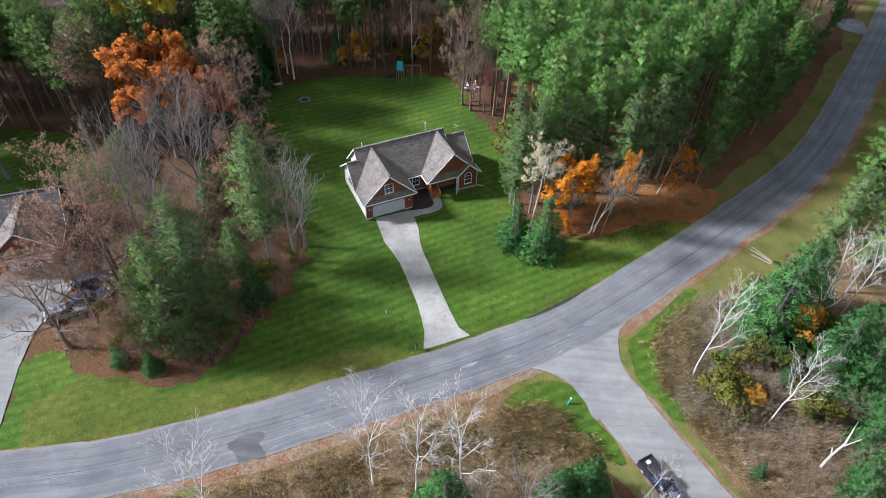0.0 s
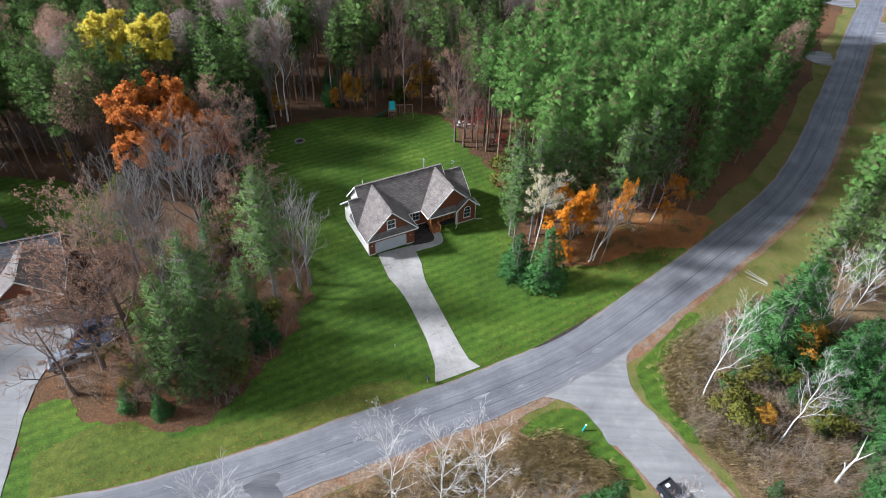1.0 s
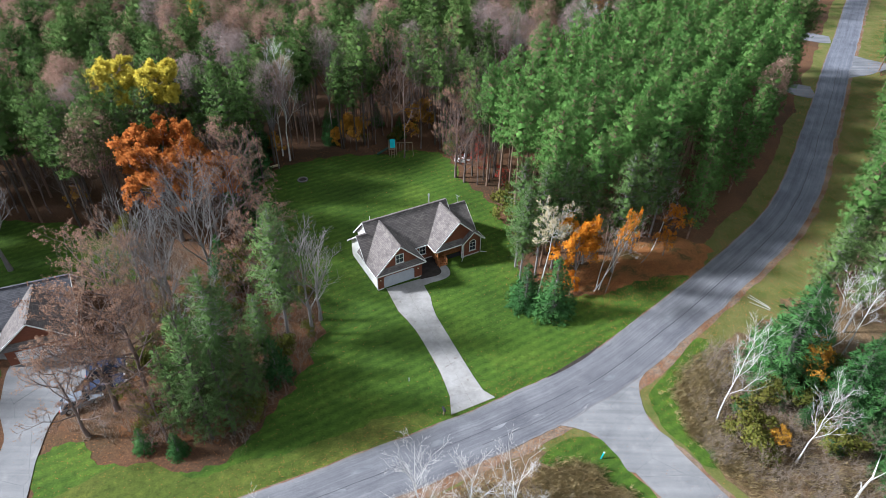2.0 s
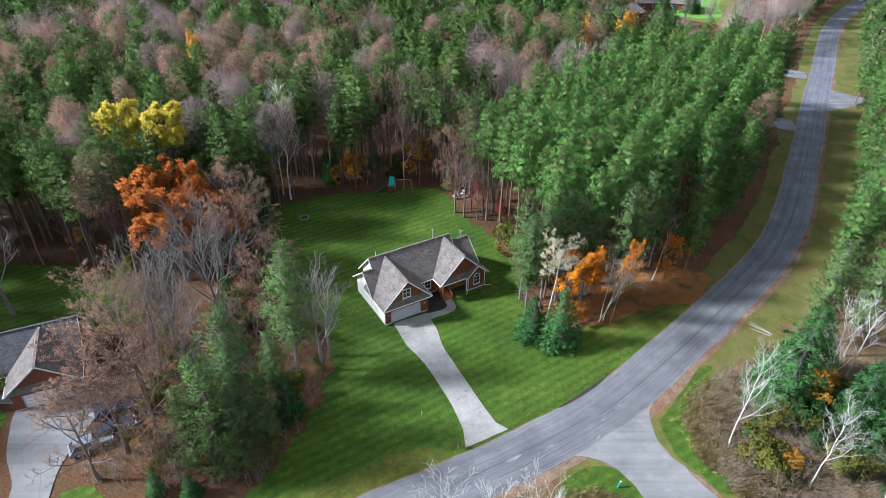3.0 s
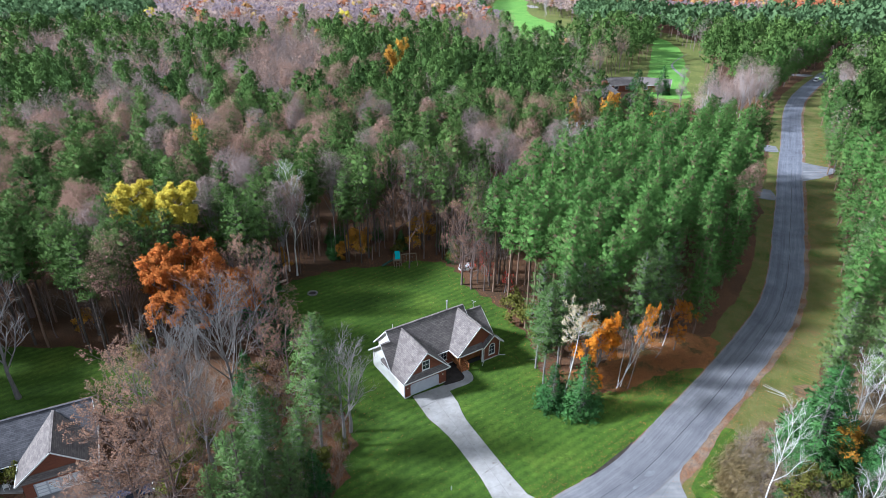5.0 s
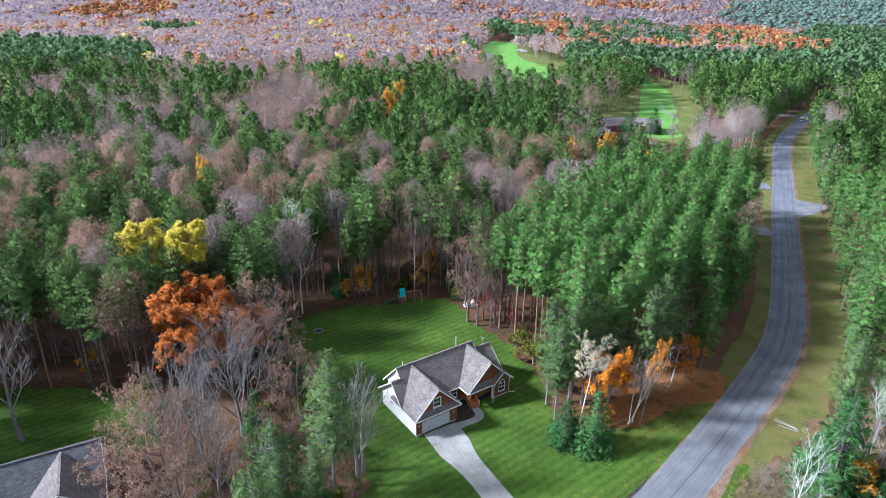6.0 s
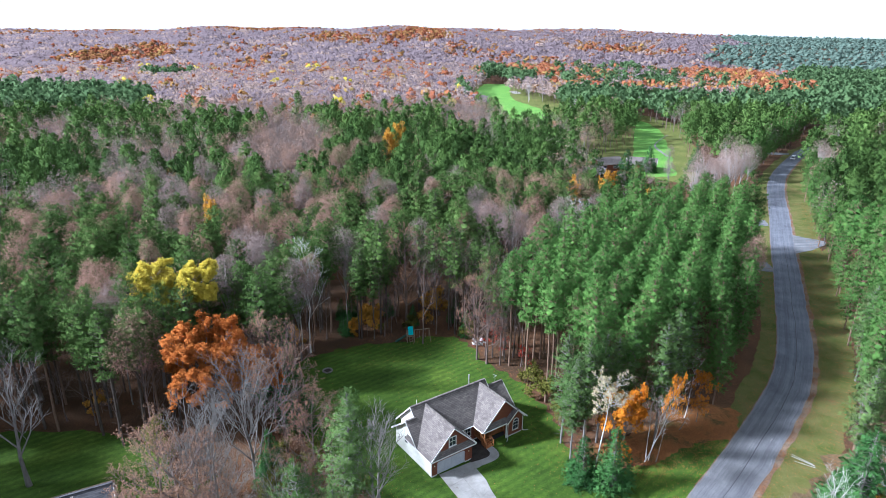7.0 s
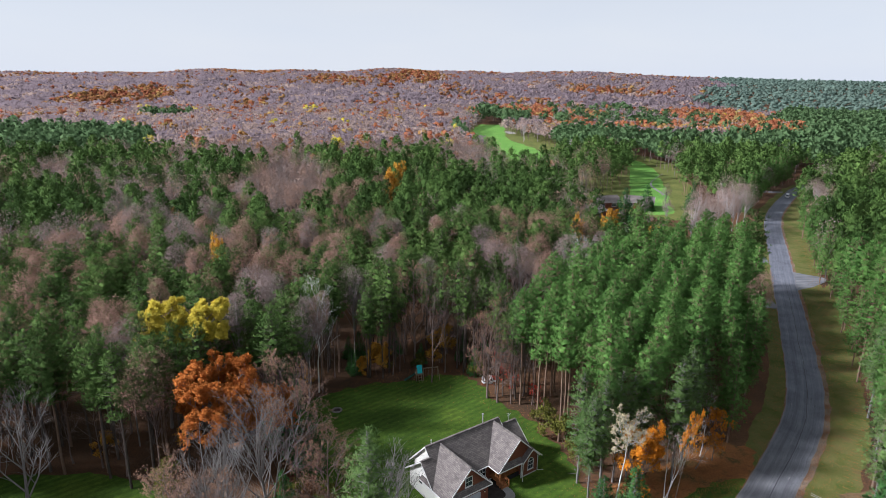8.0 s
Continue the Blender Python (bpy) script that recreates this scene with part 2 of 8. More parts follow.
def make_siding(name, a, b, pitch=0.16, grain=0.5):
    n = Nodes(name, 0.6, spec=0.3)
    wave = n.add("ShaderNodeTexWave", Scale=0.31 / pitch, Distortion=0.0)
    wave.bands_direction, wave.wave_profile = "Z", "SAW"
    n.link(n.geo.outputs["Position"], wave.inputs["Vector"])
    base = n.ramp(n.noise(1.2, 6, n.coords((1, 1, 7))), [(0.3, a), (0.7, b)])
    lap = n.ramp(wave.outputs["Fac"], [(0.0, (0.55, 0.55, 0.55)), (0.14, (1, 1, 1)), (1.0, (1.05, 1.05, 1.05))])
    n.colour(n.mix(grain, base, n.mix(1.0, base, lap, "MULTIPLY")))
    n.bump(wave.outputs["Fac"], 0.5, 0.02)
    return n.mat


def make_glass():
    n = Nodes("window_glass", 0.05, spec=0.6)
    n.colour(n.ramp(n.noise(1.5, 2), [(0.3, (0.012, 0.016, 0.024)), (0.7, (0.05, 0.06, 0.075))]))
    return n.mat


def make_bark(name, a, b, scars=False):
    n = Nodes(name, 0.9, spec=0.15)
    base = n.ramp(n.noise(5, 5, n.coords((1, 1, 0.25))), [(0.3, a), (0.7, b)])
    if scars:
        marks = n.ramp(n.noise(4, 3, n.coords((1, 1, 3.5))), [(0.60, (0, 0, 0)), (0.66, (1, 1, 1))])
        base = n.mix(n.math("MULTIPLY", marks, 0.7), base, (0.06, 0.055, 0.05))
    n.colour(base)
    n.bump(n.noise(14, 4, n.coords((1, 1, 0.2))), 0.6, 0.03)
    return n.mat


M = {
    "litter": make_litter("leaf_litter", [(0.25, (0.035, 0.028, 0.018)), (0.45, (0.070, 0.042, 0.025)), (0.58, (0.108, 0.058, 0.032)), (0.75, (0.062, 0.048, 0.026))]),
    "lawn": make_lawn("mown_lawn", [(0.023, 0.048, 0.007), (0.037, 0.075, 0.010), (0.062, 0.102, 0.015)], 57, stripe=0.5),
    "thin_lawn": make_lawn("thin_olive_grass", [(0.034, 0.056, 0.009), (0.058, 0.080, 0.014), (0.092, 0.102, 0.024)], 57, stripe=0.2),
    "golf": make_lawn("golf_fairway", [(0.080, 0.20, 0.040), (0.110, 0.250, 0.050), (0.150, 0.290, 0.062)], 20, stripe=0.1),
    "rough": make_lawn("golf_rough", [(0.075, 0.092, 0.026), (0.105, 0.125, 0.035), (0.145, 0.150, 0.050)], 10, stripe=0.0),
    "verge": make_verge(),
    "shoulder": make_litter("leafy_gravel_shoulder", [(0.3, (0.120, 0.088, 0.062)), (0.45, (0.185, 0.140, 0.105)), (0.58, (0.150, 0.082, 0.048)), (0.72, (0.205, 0.165, 0.128))], 4.2),
    "asphalt": make_road("worn_asphalt", (0.098, 0.100, 0.112), (0.160, 0.162, 0.174)),
    "side_asphalt": make_asphalt("pale_asphalt", (0.145, 0.145, 0.148), (0.222, 0.219, 0.215), 0.22, 0.5, 0.5),
    "patch": make_asphalt("fresh_asphalt", (0.068, 0.068, 0.074), (0.100, 0.100, 0.106)),
    "scuff": make_asphalt("pale_scuffed_asphalt", (0.115, 0.117, 0.128), (0.185, 0.186, 0.195), 0.4, 0.5, 0.9),
    "sealer": plain("crack_sealer", (0.035, 0.035, 0.04), (0.06, 0.06, 0.066), 0.7, 2, 30),
    "concrete": make_concrete("driveway_concrete", (0.205, 0.195, 0.182), (0.325, 0.312, 0.296)),
    "bronze": foliage("bronze_orange_leaves", [(0.1, (0.36, 0.165, 0.024)), (0.5, (0.56, 0.29, 0.04)), (1.0, (0.70, 0.44, 0.07))], 0.35),
    "carpet": make_litter("rust_leaf_carpet", [(0.3, (0.060, 0.064, 0.022)), (0.42, (0.105, 0.068, 0.028)), (0.52, (0.215, 0.098, 0.036)), (0.7, (0.150, 0.068, 0.030))], 4.2),
    "grove_floor": make_litter("brown_leaf_floor", [(0.3, (0.048, 0.040, 0.020)), (0.42, (0.080, 0.050, 0.026)), (0.52, (0.140, 0.066, 0.030)), (0.7, (0.100, 0.052, 0.028))], 4.2),
    "mulch": plain("dark_mulch", (0.022, 0.018, 0.015), (0.05, 0.04, 0.033), 0.95, 1.5, 9, bump=0.8),
    "roof_u": make_shingles("grey_brown_shingles", (0.118, 0.104, 0.098), (0.178, 0.158, 0.147), 0),
    "roof_v": make_shingles("grey_brown_shingles_cross", (0.118, 0.104, 0.098), (0.178, 0.158, 0.147), 90),
    "roof_dark": make_shingles("slate_grey_shingles", (0.066, 0.066, 0.074), (0.108, 0.108, 0.118), 0),
    "red_siding": make_siding("red_brown_wood_siding", (0.13, 0.042, 0.022), (0.20, 0.066, 0.034)),
    "white_siding": make_siding("cream_vinyl_siding", (0.70, 0.68, 0.62), (0.78, 0.76, 0.71), 0.12, 0.35),
    "trim": plain("white_trim", (0.62, 0.61, 0.58), (0.75, 0.74, 0.71), 0.5, 2, 30, bump=0.05),
    "block": plain("pale_foundation", (0.48, 0.46, 0.43), (0.60, 0.58, 0.54), 0.85, 1.5, 14),
    "door": plain("grey_garage_door", (0.40, 0.41, 0.44), (0.47, 0.48, 0.50), 0.5, 1.2, 20, bump=0.05),
    "glass": make_glass(),
    "wood": plain("stained_deck_wood", (0.22, 0.085, 0.03), (0.36, 0.15, 0.055), 0.6, 2.5, 25),
    "steel": plain("galvanised_metal", (0.50, 0.50, 0.50), (0.66, 0.66, 0.66), 0.4, 4, 30, metal=0.7),
    "black": plain("black_plastic", (0.015, 0.015, 0.017), (0.03, 0.03, 0.033), 0.5, 4, 30),
    "lamp": plain("frosted_lamp_glass", (0.75, 0.68, 0.5), (0.85, 0.78, 0.6), 0.3, 4, 30),
    "teal": plain("teal_canvas", (0.01, 0.30, 0.34), (0.02, 0.42, 0.45), 0.6, 1.5, 20),
    "play_wood": plain("weathered_timber", (0.16, 0.12, 0.08), (0.26, 0.20, 0.13), 0.8, 2, 20),
    "slide": plain("green_plastic", (0.05, 0.20, 0.14), (0.07, 0.26, 0.17), 0.35, 1, 20),
    "dark_slide": plain("dark_green_plastic", (0.015, 0.05, 0.035), (0.025, 0.07, 0.05), 0.4, 1, 20),
    "red_plastic": plain("red_plastic", (0.45, 0.04, 0.03), (0.55, 0.07, 0.05), 0.4, 2, 20),
    "white_plastic": plain("white_plastic", (0.68, 0.68, 0.68), (0.78, 0.78, 0.78), 0.4, 2, 20),
    "cut_wood": plain("pale_cut_wood", (0.42, 0.32, 0.20), (0.58, 0.46, 0.30), 0.8, 3, 20),
    "stone": plain("ring_stone", (0.12, 0.11, 0.10), (0.24, 0.22, 0.20), 0.9, 3, 15),
    "tyre": plain("tyre_rubber", (0.015, 0.015, 0.016), (0.028, 0.028, 0.028), 0.85, 5, 40),
    "car_white": plain("white_car_paint", (0.74, 0.75, 0.76), (0.80, 0.81, 0.82), 0.25, 1, 10, bump=0.0, spec=0.6),
    "car_navy": plain("dark_navy_paint", (0.012, 0.018, 0.045), (0.02, 0.028, 0.06), 0.25, 1, 10, bump=0.0, spec=0.6),
    "car_silver": plain("silver_car_paint", (0.20, 0.225, 0.26), (0.26, 0.285, 0.32), 0.3, 1, 10, metal=0.4, bump=0.0, spec=0.6),
    "pine_bark": make_bark("pine_bark", (0.13, 0.085, 0.06), (0.25, 0.165, 0.115)),
    "grey_bark": make_bark("grey_bark", (0.155, 0.142, 0.132), (0.240, 0.222, 0.206)),
    "dark_bark": make_bark("dark_pine_bark", (0.055, 0.045, 0.038), (0.115, 0.095, 0.080)),
    "tan_bark": make_bark("mauve_brown_bark", (0.105, 0.078, 0.068), (0.20, 0.152, 0.134)),
    "pale_bark": make_bark("pale_grey_bark", (0.30, 0.27, 0.26), (0.48, 0.44, 0.42)),
    "white_bark": make_bark("white_birch_bark", (0.46, 0.44, 0.41), (0.66, 0.64, 0.60), True),
    "brush_bark": make_bark("brush_twigs", (0.155, 0.120, 0.090), (0.31, 0.25, 0.195)),
    "pine": foliage("red_pine_needles", [(0.15, (0.040, 0.090, 0.021)), (0.45, (0.086, 0.186, 0.043)), (0.75, (0.147, 0.279, 0.066)), (1.00, (0.202, 0.347, 0.089))], 0.12, 0.6, 0.05, 2.6, 0.2),
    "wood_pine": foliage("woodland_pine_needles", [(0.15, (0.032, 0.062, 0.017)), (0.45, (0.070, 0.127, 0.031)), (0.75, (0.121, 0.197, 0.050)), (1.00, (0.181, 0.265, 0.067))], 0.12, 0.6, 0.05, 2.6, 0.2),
    "white_pine": foliage("white_pine_needles", [(0.15, (0.046, 0.088, 0.026)), (0.50, (0.104, 0.176, 0.052)), (1.00, (0.185, 0.275, 0.084))], 0.12, 0.6, 0.05, 2.6, 0.25),
    "spruce": foliage("spruce_needles", [(0.15, (0.024, 0.070, 0.022)), (0.50, (0.058, 0.150, 0.042)), (1.00, (0.115, 0.250, 0.070))], 0.15),
    "oak_orange": foliage("rust_orange_leaves", [(0.1, (0.290, 0.085, 0.018)), (0.5, (0.540, 0.185, 0.042)), (1.0, (0.740, 0.320, 0.085))], 0.35),
    "oak_tan": foliage("tan_pink_leaves", [(0.1, (0.200, 0.118, 0.084)), (0.5, (0.350, 0.220, 0.164)), (1.0, (0.490, 0.338, 0.262))]),
    "oak_brown": foliage("dry_brown_oak_leaves", [(0.1, (0.150, 0.086, 0.056)), (0.5, (0.275, 0.165, 0.110)), (1.0, (0.390, 0.255, 0.180))]),
    "mauve": foliage("fine_mauve_twigs", [(0.10, (0.158, 0.120, 0.111)), (0.50, (0.271, 0.208, 0.188)), (1.00, (0.386, 0.298, 0.263))], 0.15, 0.9, 0.02, 1.2, 0.6),
    "yellow": foliage("yellow_aspen_leaves", [(0.1, (0.50, 0.40, 0.035)), (0.5, (0.72, 0.60, 0.085)), (1.0, (0.84, 0.74, 0.16))], 0.4),
    "gold": foliage("golden_orange_leaves", [(0.1, (0.420, 0.140, 0.012)), (0.5, (0.680, 0.260, 0.022)), (1.0, (0.820, 0.440, 0.045))], 0.4),
    "red_leaf": foliage("red_leaves", [(0.1, (0.32, 0.03, 0.02)), (1.0, (0.60, 0.08, 0.05))]),
    "olive": foliage("olive_shrub_leaves", [(0.1, (0.052, 0.068, 0.013)), (0.5, (0.125, 0.135, 0.026)), (1.0, (0.270, 0.208, 0.052))]),
    "dry_grass": foliage("dry_tall_grass", [(0.1, (0.270, 0.200, 0.092)), (0.5, (0.430, 0.330, 0.160)), (1.0, (0.570, 0.460, 0.250))], 0.2, 0.9, 0.3),
    "brush": make_brush(),
    # far mauve, pine, ridge and tan tones carry distance haze, paler or bluer
    "hazed_mauve": foliage("haze_tinted_mauve_twigs", [(0.10, (0.257, 0.203, 0.222)), (0.50, (0.302, 0.242, 0.259)), (1.00, (0.352, 0.290, 0.302))], 0.45, 0.9, 0.01, 0.35, 0.2),
    "hazed_pine": foliage("haze_tinted_green_needles", [(0.15, (0.050, 0.095, 0.041)), (0.50, (0.095, 0.162, 0.069)), (1.00, (0.145, 0.225, 0.095))], 0.3, 0.8, 0.02, 0.9, 0.5),
    "hazed_ridge_pine": foliage("haze_tinted_ridge_needles", [(0.15, (0.117, 0.180, 0.146)), (0.50, (0.158, 0.227, 0.184)), (1.00, (0.204, 0.271, 0.215))], 0.4, 0.9, 0.02, 0.3, 0.3),
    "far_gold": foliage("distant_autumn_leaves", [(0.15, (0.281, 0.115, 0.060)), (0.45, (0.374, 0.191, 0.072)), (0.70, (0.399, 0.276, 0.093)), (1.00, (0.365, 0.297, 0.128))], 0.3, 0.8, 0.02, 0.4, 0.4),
    "far_tan": foliage("haze_paled_tan_leaves", [(0.1, (0.310, 0.224, 0.190)), (0.5, (0.425, 0.316, 0.270)), (1.0, (0.540, 0.431, 0.362))], 0.4, 0.9, 0.02, 0.4, 0.3),
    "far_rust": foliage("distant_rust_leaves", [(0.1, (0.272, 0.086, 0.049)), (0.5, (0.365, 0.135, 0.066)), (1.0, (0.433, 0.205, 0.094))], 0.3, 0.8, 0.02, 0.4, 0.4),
    "pale_leaf": foliage("last_pale_yellow_leaves", [(0.1, (0.42, 0.36, 0.22)), (1.0, (0.62, 0.55, 0.34))], 0.2, 0.8, 0.3),
    "rust_twig": foliage("fine_rusty_twigs", [(0.1, (0.20, 0.10, 0.065)), (1.0, (0.36, 0.20, 0.13))], 0.2, 0.8, 0.3),
    "fallen": foliage("fallen_leaves", [(0.1, (0.156, 0.058, 0.026)), (0.5, (0.312, 0.130, 0.046)), (1.0, (0.494, 0.260, 0.091))], 0.1, 0.9, 0.3),
}

# ---- geometry helpers ----
from mathutils.geometry import delaunay_2d_cdt



class Solid:
    """Vertices and faces of one mesh, in metres."""

    def __init__(self):
        self.v, self.f = [], []

    def add(self, verts, faces):
        n = len(self.v)
        self.v += [tuple(p) for p in verts]
        self.f += [tuple(i + n for i in face) for face in faces]
        return self

    def box(self, x0, y0, z0, x1, y1, z1, bevel=0.0):
        if bevel:
            b = bevel
            rings = [(z0, b), (z0 + b, 0), (z1 - b, 0), (z1, b)]
            verts, faces = [], []
            for z, i in rings:
                verts += [(x0 + i, y0 + i, z), (x1 - i, y0 + i, z), (x1 - i, y1 - i, z), (x0 + i, y1 - i, z)]
            for k in range(3):
                for j in range(4):
                    a, c = k * 4 + j, k * 4 + (j + 1) % 4
                    faces.append((a, c, c + 4, a + 4))
            faces += [(3, 2, 1, 0), (12, 13, 14, 15)]
            return self.add(verts, faces)
        v = [(x, y, z) for z in (z0, z1) for x, y in ((x0, y0), (x1, y0), (x1, y1), (x0, y1))]
        return self.add(v, [(3, 2, 1, 0), (4, 5, 6, 7), (0, 1, 5, 4), (1, 2, 6, 5), (2, 3, 7, 6), (3, 0, 4, 7)])

    def prism(self, poly, shift):
        """A polygon in space, thickened by the vector shift."""
        n = len(poly)
        top = [tuple(p) for p in poly]
        low = [(p[0] + shift[0], p[1] + shift[1], p[2] + shift[2]) for p in poly]
        sides = [(i, i + n, (i + 1) % n + n, (i + 1) % n) for i in range(n)]
        return self.add(top + low, [tuple(range(n)), tuple(range(2 * n - 1, n - 1, -1))] + sides)

    def bar(self, a, b, w=0.1, h=None):
        """A square bar from a to b."""
        a, b = Vector(a), Vector(b)
        h = h or w
        d = (b - a).normalized()
        side = d.cross(Vector((0, 0, 1)))
        side = (Vector((1, 0, 0)) if side.length < 0.01 else side.normalized()) * w / 2
        up = side.cross(d).normalized() * h / 2
        v = [p + s * side + u * up for p in (a, b) for s, u in ((-1, -1), (1, -1), (1, 1), (-1, 1))]
        return self.add(v, [(3, 2, 1, 0), (4, 5, 6, 7), (0, 1, 5, 4), (1, 2, 6, 5), (2, 3, 7, 6), (3, 0, 4, 7)])

    def tube(self, a, b, r0, r1=None, sides=10):
        a, b = Vector(a), Vector(b)
        r1 = r0 if r1 is None else r1
        q = (b - a).to_track_quat("Z", "Y")
        v = []
        for p, r in ((a, r0), (b, r1)):
            v += [p + q @ Vector((r * math.cos(i * math.tau / sides), r * math.sin(i * math.tau / sides), 0)) for i in range(sides)]
        return self.add(v, [tuple(range(sides - 1, -1, -1)), tuple(range(sides, 2 * sides))]
                        + [(i, (i + 1) % sides, (i + 1) % sides + sides, i + sides) for i in range(sides)])


def mesh_of(name, solid):
    me = bpy.data.meshes.new(name)
    me.from_pydata(solid.v, [], solid.f)
    me.update()
    return me


def tri_mesh(name, verts, tris, normals=None, tint=None):
    """A mesh from arrays of vertices and triangles; tint: a tone from 0 to 1 for each vertex."""
    me = bpy.data.meshes.new(name)
    me.vertices.add(len(verts))
    me.vertices.foreach_set("co", np.ascontiguousarray(verts, dtype=np.float32).ravel())
    me.loops.add(len(tris) * 3)
    me.loops.foreach_set("vertex_index", np.ascontiguousarray(tris, dtype=np.int32).ravel())
    me.polygons.add(len(tris))
    me.polygons.foreach_set("loop_start", np.arange(0, len(tris) * 3, 3, dtype=np.int32))
    me.update(calc_edges=True)
    if normals is not None:
        me.attributes.new("custom_normal", "FLOAT_VECTOR", "POINT").data.foreach_set("vector", np.ascontiguousarray(normals, dtype=np.float32).ravel())
        tone = np.full(len(verts), 0.5) if tint is None else tint
        me.attributes.new("tint", "FLOAT", "POINT").data.foreach_set("value", np.ascontiguousarray(tone, dtype=np.float32))
    return me


def part(name, solid, material, parent=None, label=""):
    """One mesh object under a thing or a part."""
    ob = new(name, solid if isinstance(solid, bpy.types.Mesh) else mesh_of(name, solid))
    if not ob.data.materials:
        ob.data.materials.append(M[material])
    if parent:
        ob.parent = parent
    return tagged(ob, label)


def thing(name, label, category, m=None, group="", kind=""):
    ob = new(name)
    ob.empty_display_size = 0.5
    if m is not None:
        ob.matrix_world = m
    return tagged(ob, label, category, group, kind)


def structure(name, solid, material, label, category):
    return tagged(part(name, solid, material), label, category, kind="structure")


def smooth_line(points, step=1.0):
    """A Catmull-Rom curve through the points, in equal steps."""
    p = np.array(points, float)
    p = np.vstack([2 * p[0] - p[1], p, 2 * p[-1] - p[-2]])
    out = []
    for i in range(1, len(p) - 2):
        n = max(2, int(np.linalg.norm(p[i + 1] - p[i]) / step))
        for t in np.arange(n) / n:
            a, b, c, d = p[i - 1], p[i], p[i + 1], p[i + 2]
            out.append(0.5 * (2 * b + (c - a) * t + (2 * a - 5 * b + 4 * c - d) * t * t + (3 * b - a - 3 * c + d) * t ** 3))
    out.append(p[-2])
    return np.array(out)


def normals_of(line):
    d = np.gradient(line, axis=0)
    d /= np.linalg.norm(d, axis=1)[:, None]
    return np.stack([d[:, 1], -d[:, 0]], 1)          # to the right of the way


def ragged(n, size, seed, smooth=3):
    r = np.random.default_rng(seed)
    a = r.normal(size=n + 2 * smooth)
    return size * np.convolve(a, np.ones(smooth) / smooth, "same")[smooth:smooth + n] * math.sqrt(smooth)


def strip(left, right, z, depth=0.05, across=1):
    """A thick ribbon between two lines of equal length."""
    s = Solid()
    n = len(left)
    for k in range(across + 1):
        t = k / across
        s.v += [(*(l + (r - l) * t), z) for l, r in zip(left, right)]
    for k in range(across):
        s.f += [(k * n + i, (k + 1) * n + i, (k + 1) * n + i + 1, k * n + i + 1) for i in range(n - 1)]
    base = len(s.v)
    s.v += [(*l, z - depth) for l in left] + [(*r, z - depth) for r in right]
    for i in range(n - 1):
        s.f.append((i, i + 1, base + i + 1, base + i))
        j = across * n
        s.f.append((j + i + 1, j + i, base + n + i, base + n + i + 1))
    return s


def sheet(points, z, jitter=0.0, seed=0, step=1.0, depth=0.06):
    """A thin slab over a closed outline, its edge smoothed and made uneven."""
    loop = smooth_line(list(points) + [points[0]], step)[:-1]
    if jitter:
        loop = loop + normals_of(loop) * ragged(len(loop), jitter, seed)[:, None]
    s = Solid()
    s.v = [(x, y, z) for x, y in loop] + [(x, y, z - depth) for x, y in loop]
    n = len(loop)
    flat = [Vector((x, y)) for x, y in loop]
    made = delaunay_2d_cdt(flat, [(i, (i + 1) % n) for i in range(n)], [], 1, 1e-4)
    s.v = [(p.x, p.y, z) for p in made[0]]
    s.f = [tuple(f) for f in made[2]]
    m = len(s.v)
    s.v += [(x, y, z) for x, y in loop] + [(x, y, z - depth) for x, y in loop]
    s.f += [(m + i, m + (i + 1) % n, m + (i + 1) % n + n, m + i + n) for i in range(n)]
    return s


def inside(x, y, outline):
    """Which of the points lie within the outline."""
    x, y = np.asarray(x, float), np.asarray(y, float)
    hit = np.zeros(x.shape, bool)
    for (x0, y0), (x1, y1) in zip(outline, list(outline[1:]) + [outline[0]]):
        cross = (y0 > y) != (y1 > y)
        with np.errstate(divide="ignore", invalid="ignore"):
            hit ^= cross & (x < (x1 - x0) * (y - y0) / (y1 - y0) + x0)
    return hit


# ---- the land ----
HILL_AZ = [-180, -70, -30, -5, 10, 20, 27, 33, 60, 180]
HILL_Z = [8, 30, 44, 64, 62, 58, 50, 41, 32, 8]


def land(x, y):
    """Height of the ground: level, with a long wooded ridge far off."""
    x, y = np.asarray(x, float), np.asarray(y, float)
    r = np.hypot(x + 15, y)
    az = np.degrees(np.arctan2(x + 15, y))
    t = np.clip((r - 800) / 1250, 0, 1)
    t = t * t * (3 - 2 * t)
    roll = 1 + 0.06 * np.sin(x * 0.011 + 1) + 0.05 * np.sin(x * 0.023 + y * 0.004)
    return np.interp(az, HILL_AZ, HILL_Z) * t * roll


rings = np.concatenate([[0.0], np.geomspace(6, 4600, 70)])
sectors = 144
ang = np.arange(sectors) * math.tau / sectors
gx = (rings[1:, None] * np.sin(ang)[None]).ravel()
gy = (rings[1:, None] * np.cos(ang)[None]).ravel() + 60
gv = np.vstack([[0, 60, 0], np.stack([gx, gy, land(gx, gy)], 1)])
gt = []
for j in range(sectors):
    gt.append((0, 1 + (j + 1) % sectors, 1 + j))
    for k in range(len(rings) - 2):
        a, b = 1 + k * sectors + j, 1 + k * sectors + (j + 1) % sectors
        gt += [(a, b, b + sectors), (a, b + sectors, a + sectors)]
ground = structure("ground", tri_mesh("ground", gv, np.array(gt)), "litter", "woodland floor of brown and rust fallen leaves", "ground")

